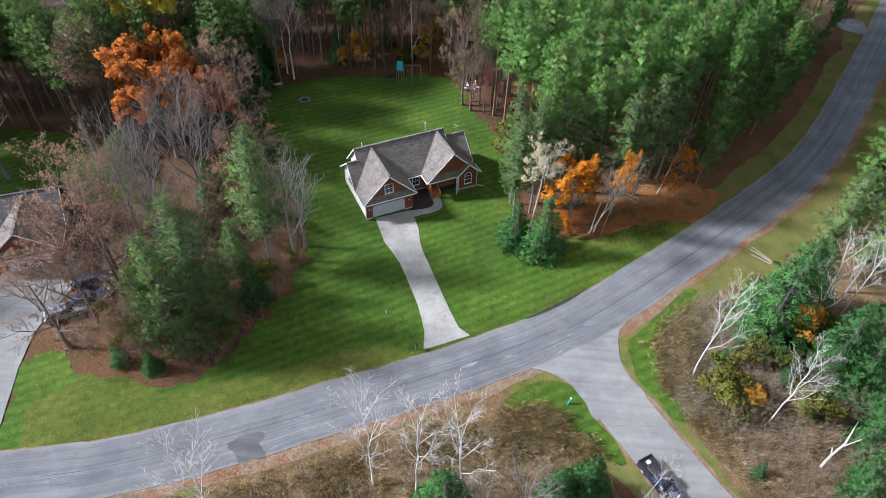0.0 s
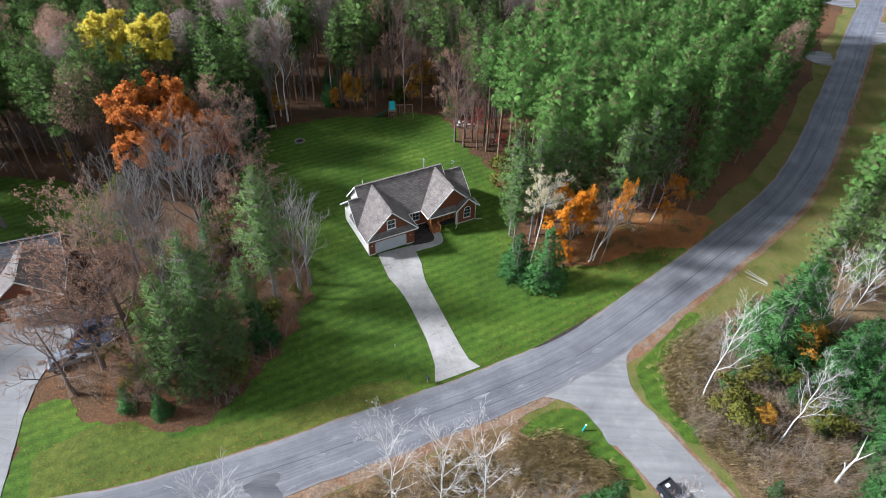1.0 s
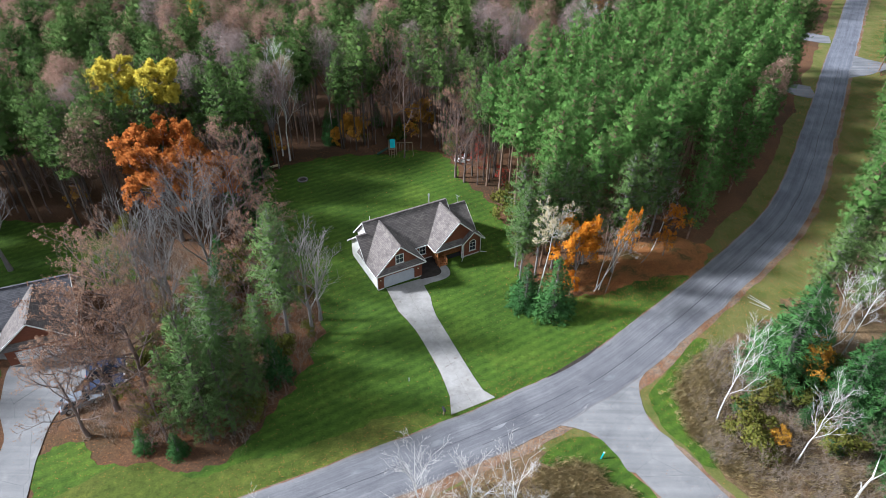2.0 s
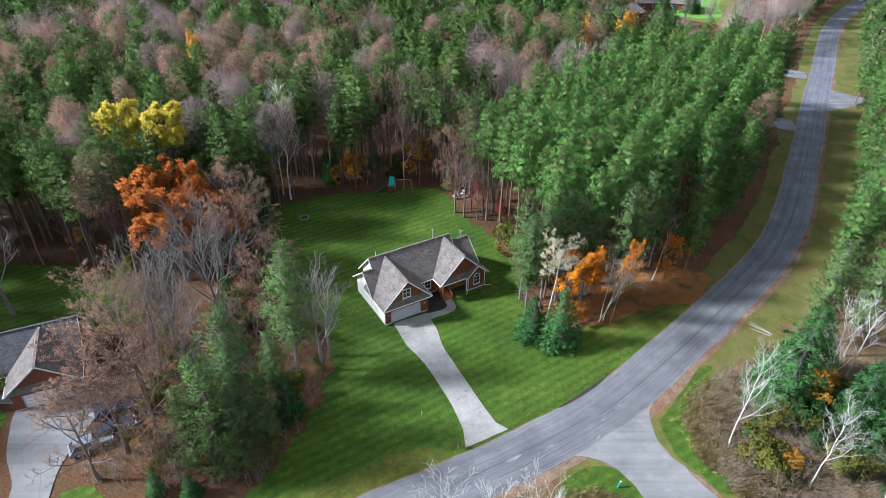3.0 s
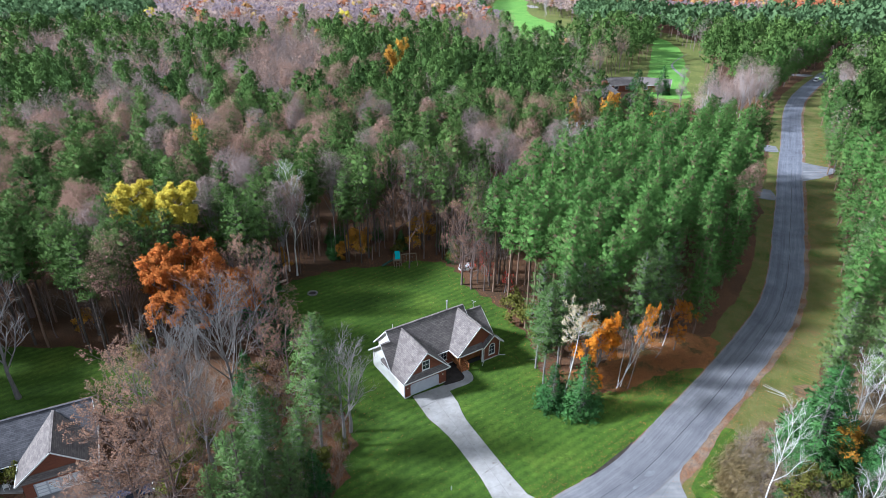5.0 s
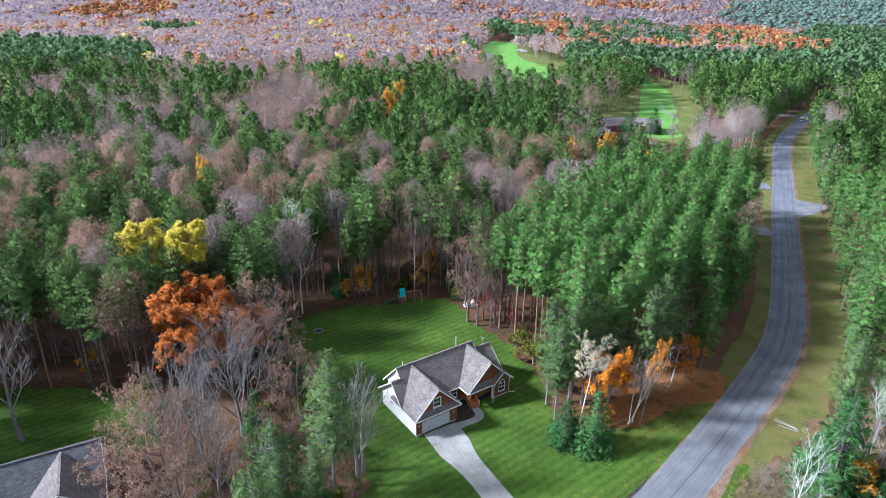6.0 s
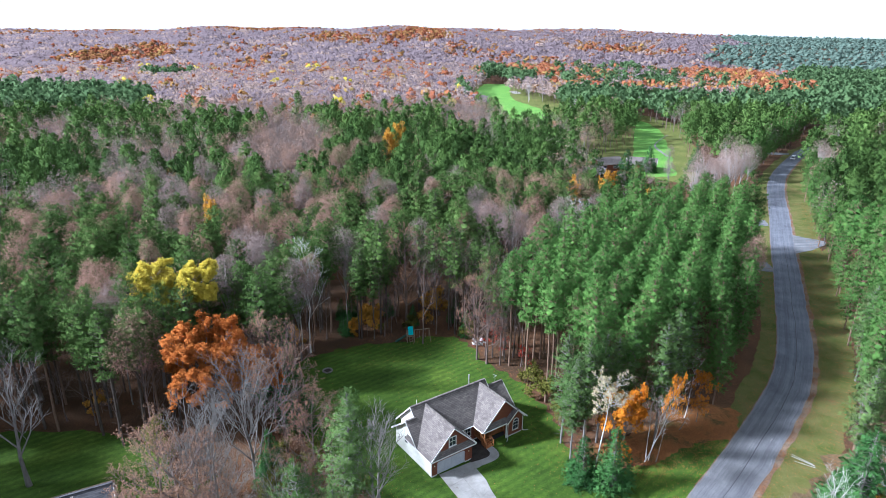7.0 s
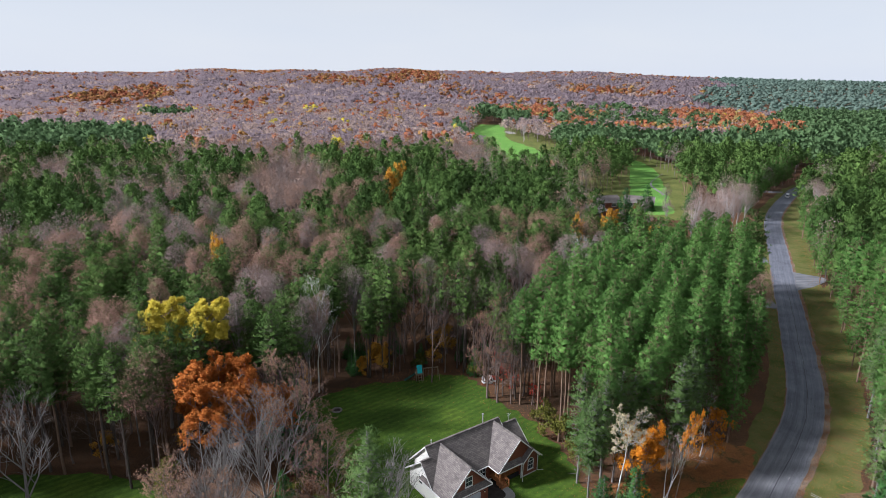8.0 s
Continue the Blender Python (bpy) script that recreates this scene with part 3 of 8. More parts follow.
# road and its edges
ROAD = [(-190, -22), (-140, -6), (-100, 6.5), (-70, 15.8), (-49.5, 22.3), (-37.7, 25.5), (-27.6, 29.7), (-17.1, 34.8), (-7.2, 39.8), (2.0, 44.9),
        (10.6, 50.8), (18.6, 57.9), (27.4, 66.0), (37.5, 75.8), (46.5, 85.5), (55.4, 98.0), (67.8, 118.7), (78.1, 136.1), (91, 158.5),
        (105.8, 183.2), (132.8, 229.1), (154, 259), (183, 293), (204, 315), (235, 336), (275, 350), (330, 356)]
road_line = smooth_line(ROAD, 1.0)
road_n = normals_of(road_line)
N = len(road_line)
road = structure("road", strip(road_line - road_n * (3.25 + ragged(N, 0.07, 1))[:, None], road_line + road_n * (3.2 + ragged(N, 0.07, 2))[:, None], 0.09, 0.12, 4),
          "asphalt", "curving two-lane road of worn grey asphalt", "road")
run = np.concatenate([[0], np.cumsum(np.linalg.norm(np.diff(road_line, axis=0), axis=1))])
lanes = [np.stack([run, np.full(N, side), np.zeros(N)], 1) for side in (-3.25, -1.625, 0, 1.6, 3.2, -3.25, 3.2)]
road.data.attributes.new("lane", "FLOAT_VECTOR", "POINT").data.foreach_set("vector", np.vstack(lanes).astype(np.float32).ravel())
structure("road_shoulder", strip(road_line - road_n * (3.36 + ragged(N, 0.06, 3))[:, None], road_line + road_n * (np.interp(road_line[:, 0], [-60, -40, -4, 3, 14, 24], [4.2, 4.5, 4.4, 4.1, 4.6, 4.0]) + ragged(N, 0.14, 4))[:, None], 0.05, 0.1, 2),
          "shoulder", "gravel and fallen leaves along the road edge", "shoulder")
structure("road_verge", strip(road_line - road_n * (6.6 + ragged(N, 0.35, 5, 9))[:, None], road_line + road_n * (10.0 + ragged(N, 0.4, 6, 9))[:, None], 0.025, 0.1, 2),
          "verge", "rough yellow-green verge strewn with leaves", "verge")

SIDE = [(8.4, 45.5), (11.4, 40.6), (15.4, 34.6), (19.3, 28.8), (26, 18.8), (36, 4), (48, -14), (60, -32)]
side_line = smooth_line(SIDE, 1.0)
side_n = normals_of(side_line)
flare = np.interp(np.arange(len(side_line)), [0, 3, 7, 11], [3.6, 3.3, 3.1, 3.0])
structure("side_road", strip(side_line - side_n * (flare + ragged(len(side_line), 0.05, 7))[:, None], side_line + side_n * (flare + ragged(len(side_line), 0.05, 8))[:, None], 0.082, 0.1, 3),
          "side_asphalt", "pale side road of old grey asphalt", "road")
structure("side_road_mouth", sheet([(1.6, 42.2), (4.2, 41.9), (6.2, 41.3), (7.8, 40.2), (9.0, 38.4), (10.4, 36.2), (15.6, 39.6), (14.0, 42.3), (13.4, 45.2), (13.9, 48.8), (16.5, 52.6), (10, 48.2), (5, 45.0)], 0.08, 0.04, 14, 0.6), "side_asphalt", "sand-stained mouth of the side road", "road")
structure("side_road_shoulder", strip(side_line - side_n * (flare + 0.35 + ragged(len(side_line), 0.15, 9))[:, None], side_line + side_n * (flare + 0.5 + ragged(len(side_line), 0.15, 10))[:, None], 0.045, 0.1),
          "shoulder", "sandy gravel edge of the side road", "shoulder")
structure("side_road_verge", strip(side_line - side_n * (8.0 + ragged(len(side_line), 0.6, 11, 5))[:, None], side_line + side_n * (5.2 + ragged(len(side_line), 0.5, 12, 5))[:, None], 0.02, 0.1),
          "verge", "rough grass and leaves along the side road", "verge")
# far drives that open onto the road
APRONS = [[(90, 151), (98.5, 154.5), (106, 160.5), (102, 166), (97, 171), (93, 164)], [(101, 184), (96, 187.5), (91, 186), (92, 181), (98, 178)],
          [(78, 145), (74.5, 146), (71, 142), (73, 138.5), (76, 138)], [(188, 306), (180, 309), (170, 307), (171, 304), (184, 302)]]
for k, a in enumerate(APRONS):
    structure("drive_apron", sheet(a, 0.07, 0.1, 20 + k), "scuff", "pale gravel drive opening onto the road", "driveway")

# dark repair patch, tar lines along the lanes
patch = thing("asphalt_patch", "dark rectangular repair patch in the road", "road patch", kind="structure")
part("patch", sheet([(-27.4, 29.3), (-26.4, 29.9), (-25.2, 30.4), (-24.0, 30.8), (-23.7, 30.0), (-24.1, 29.5), (-23.1, 28.3), (-24.3, 27.8), (-25.5, 27.3), (-26.0, 28.2), (-26.9, 28.6)], 0.1, 0.1, 16, 0.35, 0.03), "patch", patch)
for off, lo, hi, w, sd in ((-0.1, 150, 205, 0.04, 31), (0.35, 205, 345, 0.07, 34), (1.5, 190, 206, 0.03, 32)):
    seg = road_line[lo:hi] + road_n[lo:hi] * (off + ragged(hi - lo, 0.07, sd, 7))[:, None]
    ww = (w + np.abs(ragged(hi - lo, 0.03, sd + 5)))[:, None] * 0.5
    structure("tar_line", strip(seg - road_n[lo:hi] * ww, seg + road_n[lo:hi] * ww, 0.096, 0.02), "sealer", "dark tar-sealed crack running along the road", "road crack")

edge = smooth_line([(2.6, 49.0), (4.6, 50.3), (6.8, 51.9), (8.8, 53.5), (10.0, 54.7)], 0.5)
edge_n = normals_of(edge)
edge_w = 0.36 * np.sin(np.linspace(0.15, math.pi - 0.1, len(edge)))[:, None] + 0.05
structure("wet_edge", strip(edge - edge_n * edge_w * 0.7, edge + edge_n * edge_w * 0.5, 0.101, 0.05), "mulch", "thin dark strip along the road edge", "leaves")
for k, (px, py, pl, pw, pa) in enumerate(((10.4, 49.4, 0.75, 0.45, 40), (-10.1, 39.4, 1.3, 0.3, 28), (-3.9, 41.5, 1.1, 0.28, 29), (-18.3, 35.6, 1.2, 0.35, 27), (-20.6, 33.0, 0.8, 0.3, 25), (8.0, 47.4, 0.6, 0.25, 38), (20.5, 60.5, 0.5, 0.22, 44))):
    around = np.arange(9) * math.tau / 9
    rim = np.stack([pl * np.cos(around), pw * np.sin(around)], 1) * (1 + ragged(9, 0.2, 80 + k, 1))[:, None]
    turn = np.array([[math.cos(radians(pa)), -math.sin(radians(pa))], [math.sin(radians(pa)), math.cos(radians(pa))]])
    structure("road_scuff", sheet([tuple(q) for q in rim @ turn.T + (px, py)], 0.094, 0.0, 0, 0.3, 0.02), "scuff", "pale worn scuff in the asphalt", "road patch")

# lawns
LAWN = [(-49.8, 24.6), (-38.6, 28.0), (-28.1, 32.0), (-17.2, 37.4), (-8.4, 42.0), (1.1, 47.4), (8.4, 51.9), (15.4, 58.7), (20.6, 63.4), (26.5, 69.0), (23, 69.6), (16, 67), (10.5, 65.0),
        (4, 64.0), (0.8, 66), (1.0, 76),
        (-1.2, 83.6), (-3.0, 89.5), (-7.4, 95.8), (-10.9, 104.4), (-16.5, 107.2), (-24, 105.3), (-36.6, 102.3), (-42.8, 97.8), (-43.6, 86), (-37.6, 74.2),
        (-28.5, 63.5), (-26.6, 54.5), (-28.1, 46.4), (-30.0, 42.0), (-31.5, 38.5), (-34, 36), (-37.4, 34.5), (-41.4, 34.7), (-45, 35.0), (-48.1, 36.5), (-49.6, 37.3), (-53.3, 36.8), (-51.0, 29.2)]
structure("lawn", sheet(LAWN, 0.04, 0.4, 41, 0.6), "lawn", "mown green lawn with faint stripes and scattered leaves", "lawn")
structure("thin_grass", sheet([(-48.4, 25.6), (-38.4, 29.0), (-28, 33.0), (-17.2, 38.4), (-11, 42.0), (-13.5, 43.3), (-19, 41.0), (-29.5, 36.4), (-36, 34.2), (-41, 35.6), (-48.6, 32)], 0.045, 0.3, 44, 0.8), "thin_lawn", "thin olive grass beside the grove", "lawn")
NB_LAWN = [(-86, 79), (-78, 79.5), (-70, 78.5), (-61, 74.5), (-56.5, 68.5), (-57, 64), (-76, 60), (-88, 62), (-90, 72)]
structure("neighbour_lawn", sheet(NB_LAWN, 0.04, 0.4, 42), "lawn", "shaded green lawn behind the neighbouring house", "lawn")
structure("neighbour_front_lawn", sheet([(-72, 22), (-56.8, 26.2), (-62, 40), (-66, 49), (-80, 48), (-90, 30)], 0.04, 0.3, 43), "lawn", "green front lawn of the neighbouring house", "lawn")
structure("corner_grass", sheet([(14.9, 47.6), (19.5, 52.5), (23.4, 56.4), (24.6, 55.0), (22, 49.5), (18.6, 44), (19.6, 38.5), (18.2, 37.4), (14.9, 42.6)], 0.0545, 0.2, 45), "lawn", "green grass wedge at the road corner", "grass")
structure("verge_grass", sheet([(26.5, 59.0), (36.5, 69.2), (46, 80), (56, 93.5), (66, 108), (78, 128), (80, 127), (69.5, 108), (59, 92.4), (49, 78), (40, 67), (31.5, 58.6)], 0.036, 0.7, 57), "verge", "olive grass along the road verge", "grass")
structure("corner_grass_near", sheet([(0.4, 37.2), (4.4, 40.4), (7.6, 40.2), (9.6, 37.2), (12.0, 33.6), (12.8, 31.6), (11.2, 31.8), (8.6, 34.4), (5.4, 36.4), (2.6, 36.4)], 0.0545, 0.2, 46), "lawn", "green grass wedge at the side road corner", "grass")
structure("far_verge_grass", sheet([(91, 146.5), (95, 150), (104, 156), (99, 147), (84, 122), (70, 101), (64, 95), (66.5, 100.5), (80, 125)], 0.045, 0.3, 47), "verge", "mown grass beside the far stretch of road", "grass")
structure("far_verge_grass", sheet([(108, 174), (118, 191), (138, 225), (158, 254), (165, 253), (148, 226), (130, 193), (113, 168), (106, 168)], 0.045, 0.3, 48), "verge", "yellowed grass beside the far stretch of road", "grass")

structure("leaf_carpet", sheet([(3.5, 63.5), (10, 64.2), (16, 66.2), (23, 69.0), (28, 72.8), (31, 77), (26, 79), (20, 75.5), (16, 74), (8, 71.5), (3.0, 69)], 0.034, 0.9, 49), "carpet", "thick carpet of rust-orange fallen leaves under the maples", "leaves")

structure("leaf_carpet", sheet([(-33, 40), (-38, 38.4), (-43, 38.6), (-47, 40), (-48.5, 46), (-48, 52), (-51, 58), (-50, 66), (-46, 73), (-39, 71), (-31, 62), (-28.6, 55), (-29.8, 46.4)], 0.032, 0.9, 51), "grove_floor", "rust and brown fallen leaves under the grove", "leaves")

# golf course
GOLF = [[(44, 330), (64, 326), (80, 390), (96, 440), (101, 526), (97, 618), (127, 799), (108, 812), (92, 779), (53, 600), (44, 559), (52, 487), (44, 420)],
        [(84, 258), (100, 252), (116, 292), (144, 363), (160, 431), (152, 440), (138, 400), (114, 335), (98, 300)]]
structure("golf_rough", sheet([(34, 290), (70, 285), (88, 246), (104, 240), (130, 290), (165, 380), (180, 450), (150, 560), (160, 700), (170, 830), (90, 840), (60, 700), (34, 560), (30, 430)], 0.04, 1.5, 56, 6.0), "rough", "rough yellowish grass around the fairways", "grass")
for k, a in enumerate(GOLF):
    structure("golf_fairway", sheet(a, 0.06, 1.0, 50 + k, 6.0), "golf", "bright green golf fairway among the trees", "fairway")
structure("golf_fairway", sheet([(-215, 560), (-196, 560), (-192, 600), (-216, 600)], 0.06, 0.8, 53, 4.0), "golf", "small bright green clearing in the woods", "fairway")
structure("golf_path", strip(smooth_line([(118, 300), (124, 330), (136, 352), (150, 372)], 2) - 0.9, smooth_line([(118, 300), (124, 330), (136, 352), (150, 372)], 2) + 0.9, 0.08), "side_asphalt", "pale path across the golf course", "path")
structure("golf_bunker", sheet([(108, 660), (116, 664), (116, 690), (108, 690)], 0.09, 0.5, 54, 3), "concrete", "pale sand bunker beside the fairway", "bunker")

structure("brush_floor", sheet([(18.5, 45.6), (21.5, 50), (28, 57), (34, 63), (44, 66), (56, 66), (58, 40), (50, 14), (34, 10), (26, 26), (20.6, 36)], 0.035, 0.4, 71), "brush", "dry brown brush floor beside the side road", "ground")
structure("brush_floor", sheet([(-44, 15), (-37, 20.2), (-27, 25.2), (-16, 30.4), (-5, 36.2), (0, 38.2), (4.6, 36.6), (9.6, 31), (14, 24.6), (20, 14), (10, 6), (-40, 4)], 0.035, 0.4, 72), "brush", "dry brown weeds and leaves beside the road", "ground")
# driveway: two columns of slabs with open joints
drive = thing("driveway", "long pale concrete driveway of cracked slabs", "driveway", kind="structure")
D_LEFT = np.array([(-18.75, 64.95), (-16.6, 60.2), (-14.4, 57.4), (-12.6, 53.9), (-10.7, 49.8), (-9.35, 46.0), (-9.1, 43.0)])
D_RIGHT = np.array([(-13.95, 67.35), (-12.3, 63.4), (-11.75, 60.4), (-10.3, 57.2), (-7.9, 52.0), (-5.5, 46.9), (-3.9, 45.75)])


def edge_at(line, t):
    k = t * (len(line) - 1)
    i = min(int(k), len(line) - 2)
    return line[i] + (line[i + 1] - line[i]) * (k - i)


CUTS = [0.0, 0.09, 0.17, 0.27, 0.37, 0.47, 0.57, 0.67, 0.76, 0.85, 0.925, 1.0]
for t0, t1 in zip(CUTS, CUTS[1:]):
    for s0, s1 in ((0.0, 0.5), (0.5, 1.0)):
        def corner(s, t):
            a, b = edge_at(D_LEFT, t), edge_at(D_RIGHT, t)
            return a + (b - a) * s
        c = [corner(s0, t0), corner(s1, t0), corner(s1, t1), corner(s0, t1)]
        mid = sum(c) / 4
        c = [p + (mid - p) / np.linalg.norm(mid - p) * 0.012 for p in c]
        lift = 0.1 + random.uniform(-0.008, 0.008)
        part("slab", Solid().prism([(*p, lift) for p in c][::-1], (0, 0, -0.12)), "concrete", drive)
part("joint_bed", Solid().prism([(*p, 0.075) for p in list(D_LEFT[::-1]) + list(D_RIGHT)], (0, 0, -0.06)), "shoulder", drive, "dark joints between the slabs")
structure("walkway", sheet([(-14.6, 66.7), (-13.7, 65.8), (-12.4, 66.5), (-10.9, 67.2), (-9.8, 68.1), (-9.6, 69.2), (-10.1, 70.4), (-10.8, 71.0), (-11.4, 70.6), (-10.9, 69.3), (-11.2, 68.4), (-12.3, 67.8), (-13.9, 67.2)], 0.11, 0, 0, 0.5), "concrete", "curved concrete walkway to the porch steps", "walkway")
structure("planting_bed", sheet([(-13.9, 67.2), (-12.3, 67.8), (-11.2, 68.4), (-10.9, 69.3), (-11.4, 70.8), (-12.4, 73.0), (-14.6, 72.2), (-15.2, 70.0)], 0.08, 0.05, 3, 0.5), "mulch", "dark bare mulch bed beside the walkway", "planting bed")

# neighbour's drive
structure("neighbour_driveway", sheet([(-50.2, 26.6), (-53.6, 36.8), (-54.2, 42), (-53.5, 50), (-57, 52.2), (-63.5, 49.4), (-61, 42), (-57.6, 36.4), (-57.6, 25.6)], 0.1, 0.05, 61), "side_asphalt", "pale concrete driveway of the neighbouring house", "driveway")

# ---- the house ----
house = thing("house", "red-brown sided house with grey shingle gables and white trim", "house", pose(-20.0, 64.3, 0, 0, 0, 30.5))


def slope(eave, ridge, ends_eave, ends_ridge, axis, thick=0.16):
    """A roof slab. axis 'u': eave and ridge run along u, each given as (v, z); 'v': along v, given as (u, z)."""
    def p(c, along):
        return (along, c[0], c[1]) if axis == "u" else (c[0], along, c[1])
    poly = [p(eave, ends_eave[0]), p(eave, ends_eave[1]), p(ridge, ends_ridge[1]), p(ridge, ends_ridge[0])]
    return Solid().prism(poly, (0, 0, -thick))


def gable_roof(parent, name, axis, centre, half, eave_z, peak_z, lo, hi, material, rake_lo=True, rake_hi=True, ridge_hi=None, ridge_lo=None):
    """Two slopes, rake boards, gutters and a ridge cap."""
    r_lo, r_hi = lo if ridge_lo is None else ridge_lo, hi if ridge_hi is None else ridge_hi
    top = (centre, peak_z)
    for sgn in (-1, 1):
        part(name, slope((centre + sgn * half, eave_z), top, (lo, hi), (r_lo, r_hi), axis), material, parent)

        def at(c, along, dz=0.0):
            return (along, c[0], c[1] + dz) if axis == "u" else (c[0], along, c[1] + dz)
        e = (centre + sgn * half, eave_z)
        for on, a, b in ((rake_lo, lo, r_lo), (rake_hi, hi, r_hi)):
            if on:
                out = -0.03 if a == lo else 0.03
                part("rake_board", Solid().bar(at(e, a + out, -0.09), at(top, b + out, -0.09), 0.05, 0.17), "trim", parent, "white rake board")
        out = sgn * 0.06
        part("gutter", Solid().bar(at((e[0] + out, e[1]), lo, -0.1), at((e[0] + out, e[1]), hi, -0.1), 0.1, 0.1), "trim", parent, "white gutter")
    a, b = ((r_lo, centre, peak_z + 0.02), (r_hi, centre, peak_z + 0.02)) if axis == "u" else ((centre, r_lo, peak_z + 0.02), (centre, r_hi, peak_z + 0.02))
    part("ridge_cap", Solid().bar(a, b, 0.3, 0.05), material, parent)


def wall_u(parent, u0, u1, v, z0, z1, material, openings=(), thick=0.2, name="wall"):
    """A wall along u whose face lies at v, with openings (u0, u1, z0, z1) through it."""
    s = Solid()
    cuts = sorted({u0, u1, *[o[0] for o in openings], *[o[1] for o in openings]})
    for a, b in zip(cuts, cuts[1:]):
        holes = sorted((o[2], o[3]) for o in openings if o[0] <= a and b <= o[1])
        z = z0
        for h0, h1 in holes:
            if h0 > z:
                s.box(a, v, z, b, v + thick, h0)
            z = h1
        if z1 > z:
            s.box(a, v, z, b, v + thick, z1)
    return part(name, s, material, parent)


def window_u(parent, u0, u1, z0, z1, v, bars=True, arch=False):
    """A white framed window in a wall along u, facing -v."""
    win = part("window", Solid().box(u0, v + 0.05, z0, u1, v + 0.09, z1), "glass", parent, "dark double-hung window with white trim")
    w = 0.09
    fr = Solid()
    for a, b, c, d in ((u0 - w, u0, z0 - w, z1 + w), (u1, u1 + w, z0 - w, z1 + w)):
        fr.box(a, v - 0.04, c, b, v + 0.06, d)
    fr.box(u0, v - 0.04, z0 - w, u1, v + 0.06, z0)
    if not arch:
        fr.box(u0, v - 0.04, z1, u1, v + 0.06, z1 + w)
    part("frame", fr, "trim", win)
    part("sill", Solid().box(u0 - 0.14, v - 0.08, z0 - w - 0.05, u1 + 0.14, v, z0 - w), "trim", win)
    if bars:
        mid = (z0 + z1) / 2
        part("sash_bar", Solid().box(u0, v + 0.02, mid - 0.03, u1, v + 0.05, mid + 0.03), "trim", win)
        um = (u0 + u1) / 2
        part("muntin", Solid().box(um - 0.012, v + 0.03, z0, um + 0.012, v + 0.048, z1), "trim", win)
    if arch:
        c, r = (u0 + u1) / 2, (u1 - u0) / 2
        pts = [(c + r * math.cos(a), r * math.sin(a)) for a in np.linspace(0, math.pi, 13)]
        part("fanlight", Solid().prism([(x, v - 0.01, z1 + z) for x, z in pts], (0, 0.05, 0)), "glass", win)
        s = Solid()
        for (x0, y0), (x1, y1) in zip(pts, pts[1:]):
            s.bar((x0 + (x0 - c) * 0.1, v - 0.02, z1 + y0 * 1.1), (x1 + (x1 - c) * 0.1, v - 0.02, z1 + y1 * 1.1), 0.08, 0.11)
        s.box(u0, v - 0.04, z1 - 0.03, u1, v + 0.05, z1 + 0.04)
        part("arch_trim", s, "trim", win)
    return win


EZ = 3.1
# walls
DOOR = (1.15, 6.05, 0.0, 2.2)
wall_u(house, 0.2, 7.2, 0.0, 0.3, EZ, "red_siding", [DOOR], name="garage_front_wall")
part("left_wall", Solid().prism([(0.2, 0.003, 0.3), (0.2, 0.003, EZ), (0.2, 3.2, EZ), (0.2, 5.9, 5.86), (0.2, 9.5, EZ - 0.1), (0.2, 9.5, 0.3)], (0.2, 0, 0)), "white_siding", house, "cream vinyl side wall")
part("garage_right_wall", Solid().box(7.0, 0.2, 0.3, 7.197, 3.4, EZ), "red_siding", house)
part("upper_left_wall", Solid().prism([(1.5, 3.5, 3.4), (1.5, 7.05, 7.08), (1.5, 10.6, 3.4)], (0.2, 0, 0)), "white_siding", house, "cream vinyl upper gable wall")
wall_u(house, 7.2, 11.0, 3.4, 0.3, EZ, "red_siding", [(8.6, 9.6, 1.2, 2.5)], name="recess_wall")
wall_u(house, 11.0, 14.8, 3.4, 0.3, EZ, "red_siding", [(11.5, 12.4, 0.9, 2.95), (13.2, 14.3, 1.2, 2.5)], name="porch_wall")
part("porch_side_wall", Solid().box(14.8, 1.2, 0.3, 15.0, 3.4, EZ), "red_siding", house)
wall_u(house, 15.0, 17.8, 1.0, 0.3, EZ + 0.1, "red_siding", [(16.0, 17.0, 1.0, 2.35)], name="front_wall")
part("right_wall", Solid().prism([(17.8, 1.0, 0.3), (17.8, 1.0, EZ), (17.8, 3.4, EZ), (17.8, 6.6, 6.05), (17.8, 9.8, EZ), (17.8, 9.8, 0.3)], (-0.2, 0, 0)), "red_siding", house)
part("back_wall", Solid().box(0.4, 9.3, 0.3, 17.6, 9.497, EZ), "white_siding", house)
part("upper_back_wall", Solid().box(1.7, 9.6, 0.3, 14.8, 10.5, EZ), "white_siding", house)
part("foundation", Solid().box(0.24, 0.04, -0.1, 1.15, 0.3, 0.3).box(6.05, 0.04, -0.1, 7.16, 0.3, 0.3).box(0.24, 0.3, -0.1, 7.16, 9.45, 0.12).box(15.0, 1.04, -0.1, 17.76, 9.7, 0.3).box(7.16, 3.44, -0.1, 15.0, 10.4, 0.3).box(0.24, 0.3, 0.12, 0.5, 9.45, 0.3).box(6.95, 0.3, 0.12, 7.16, 3.5, 0.3),
     "block", house, "pale concrete foundation")
part("interior_floor", Solid().box(0.5, 0.3, 0.121, 6.9, 9.2, 0.16), "block", house)
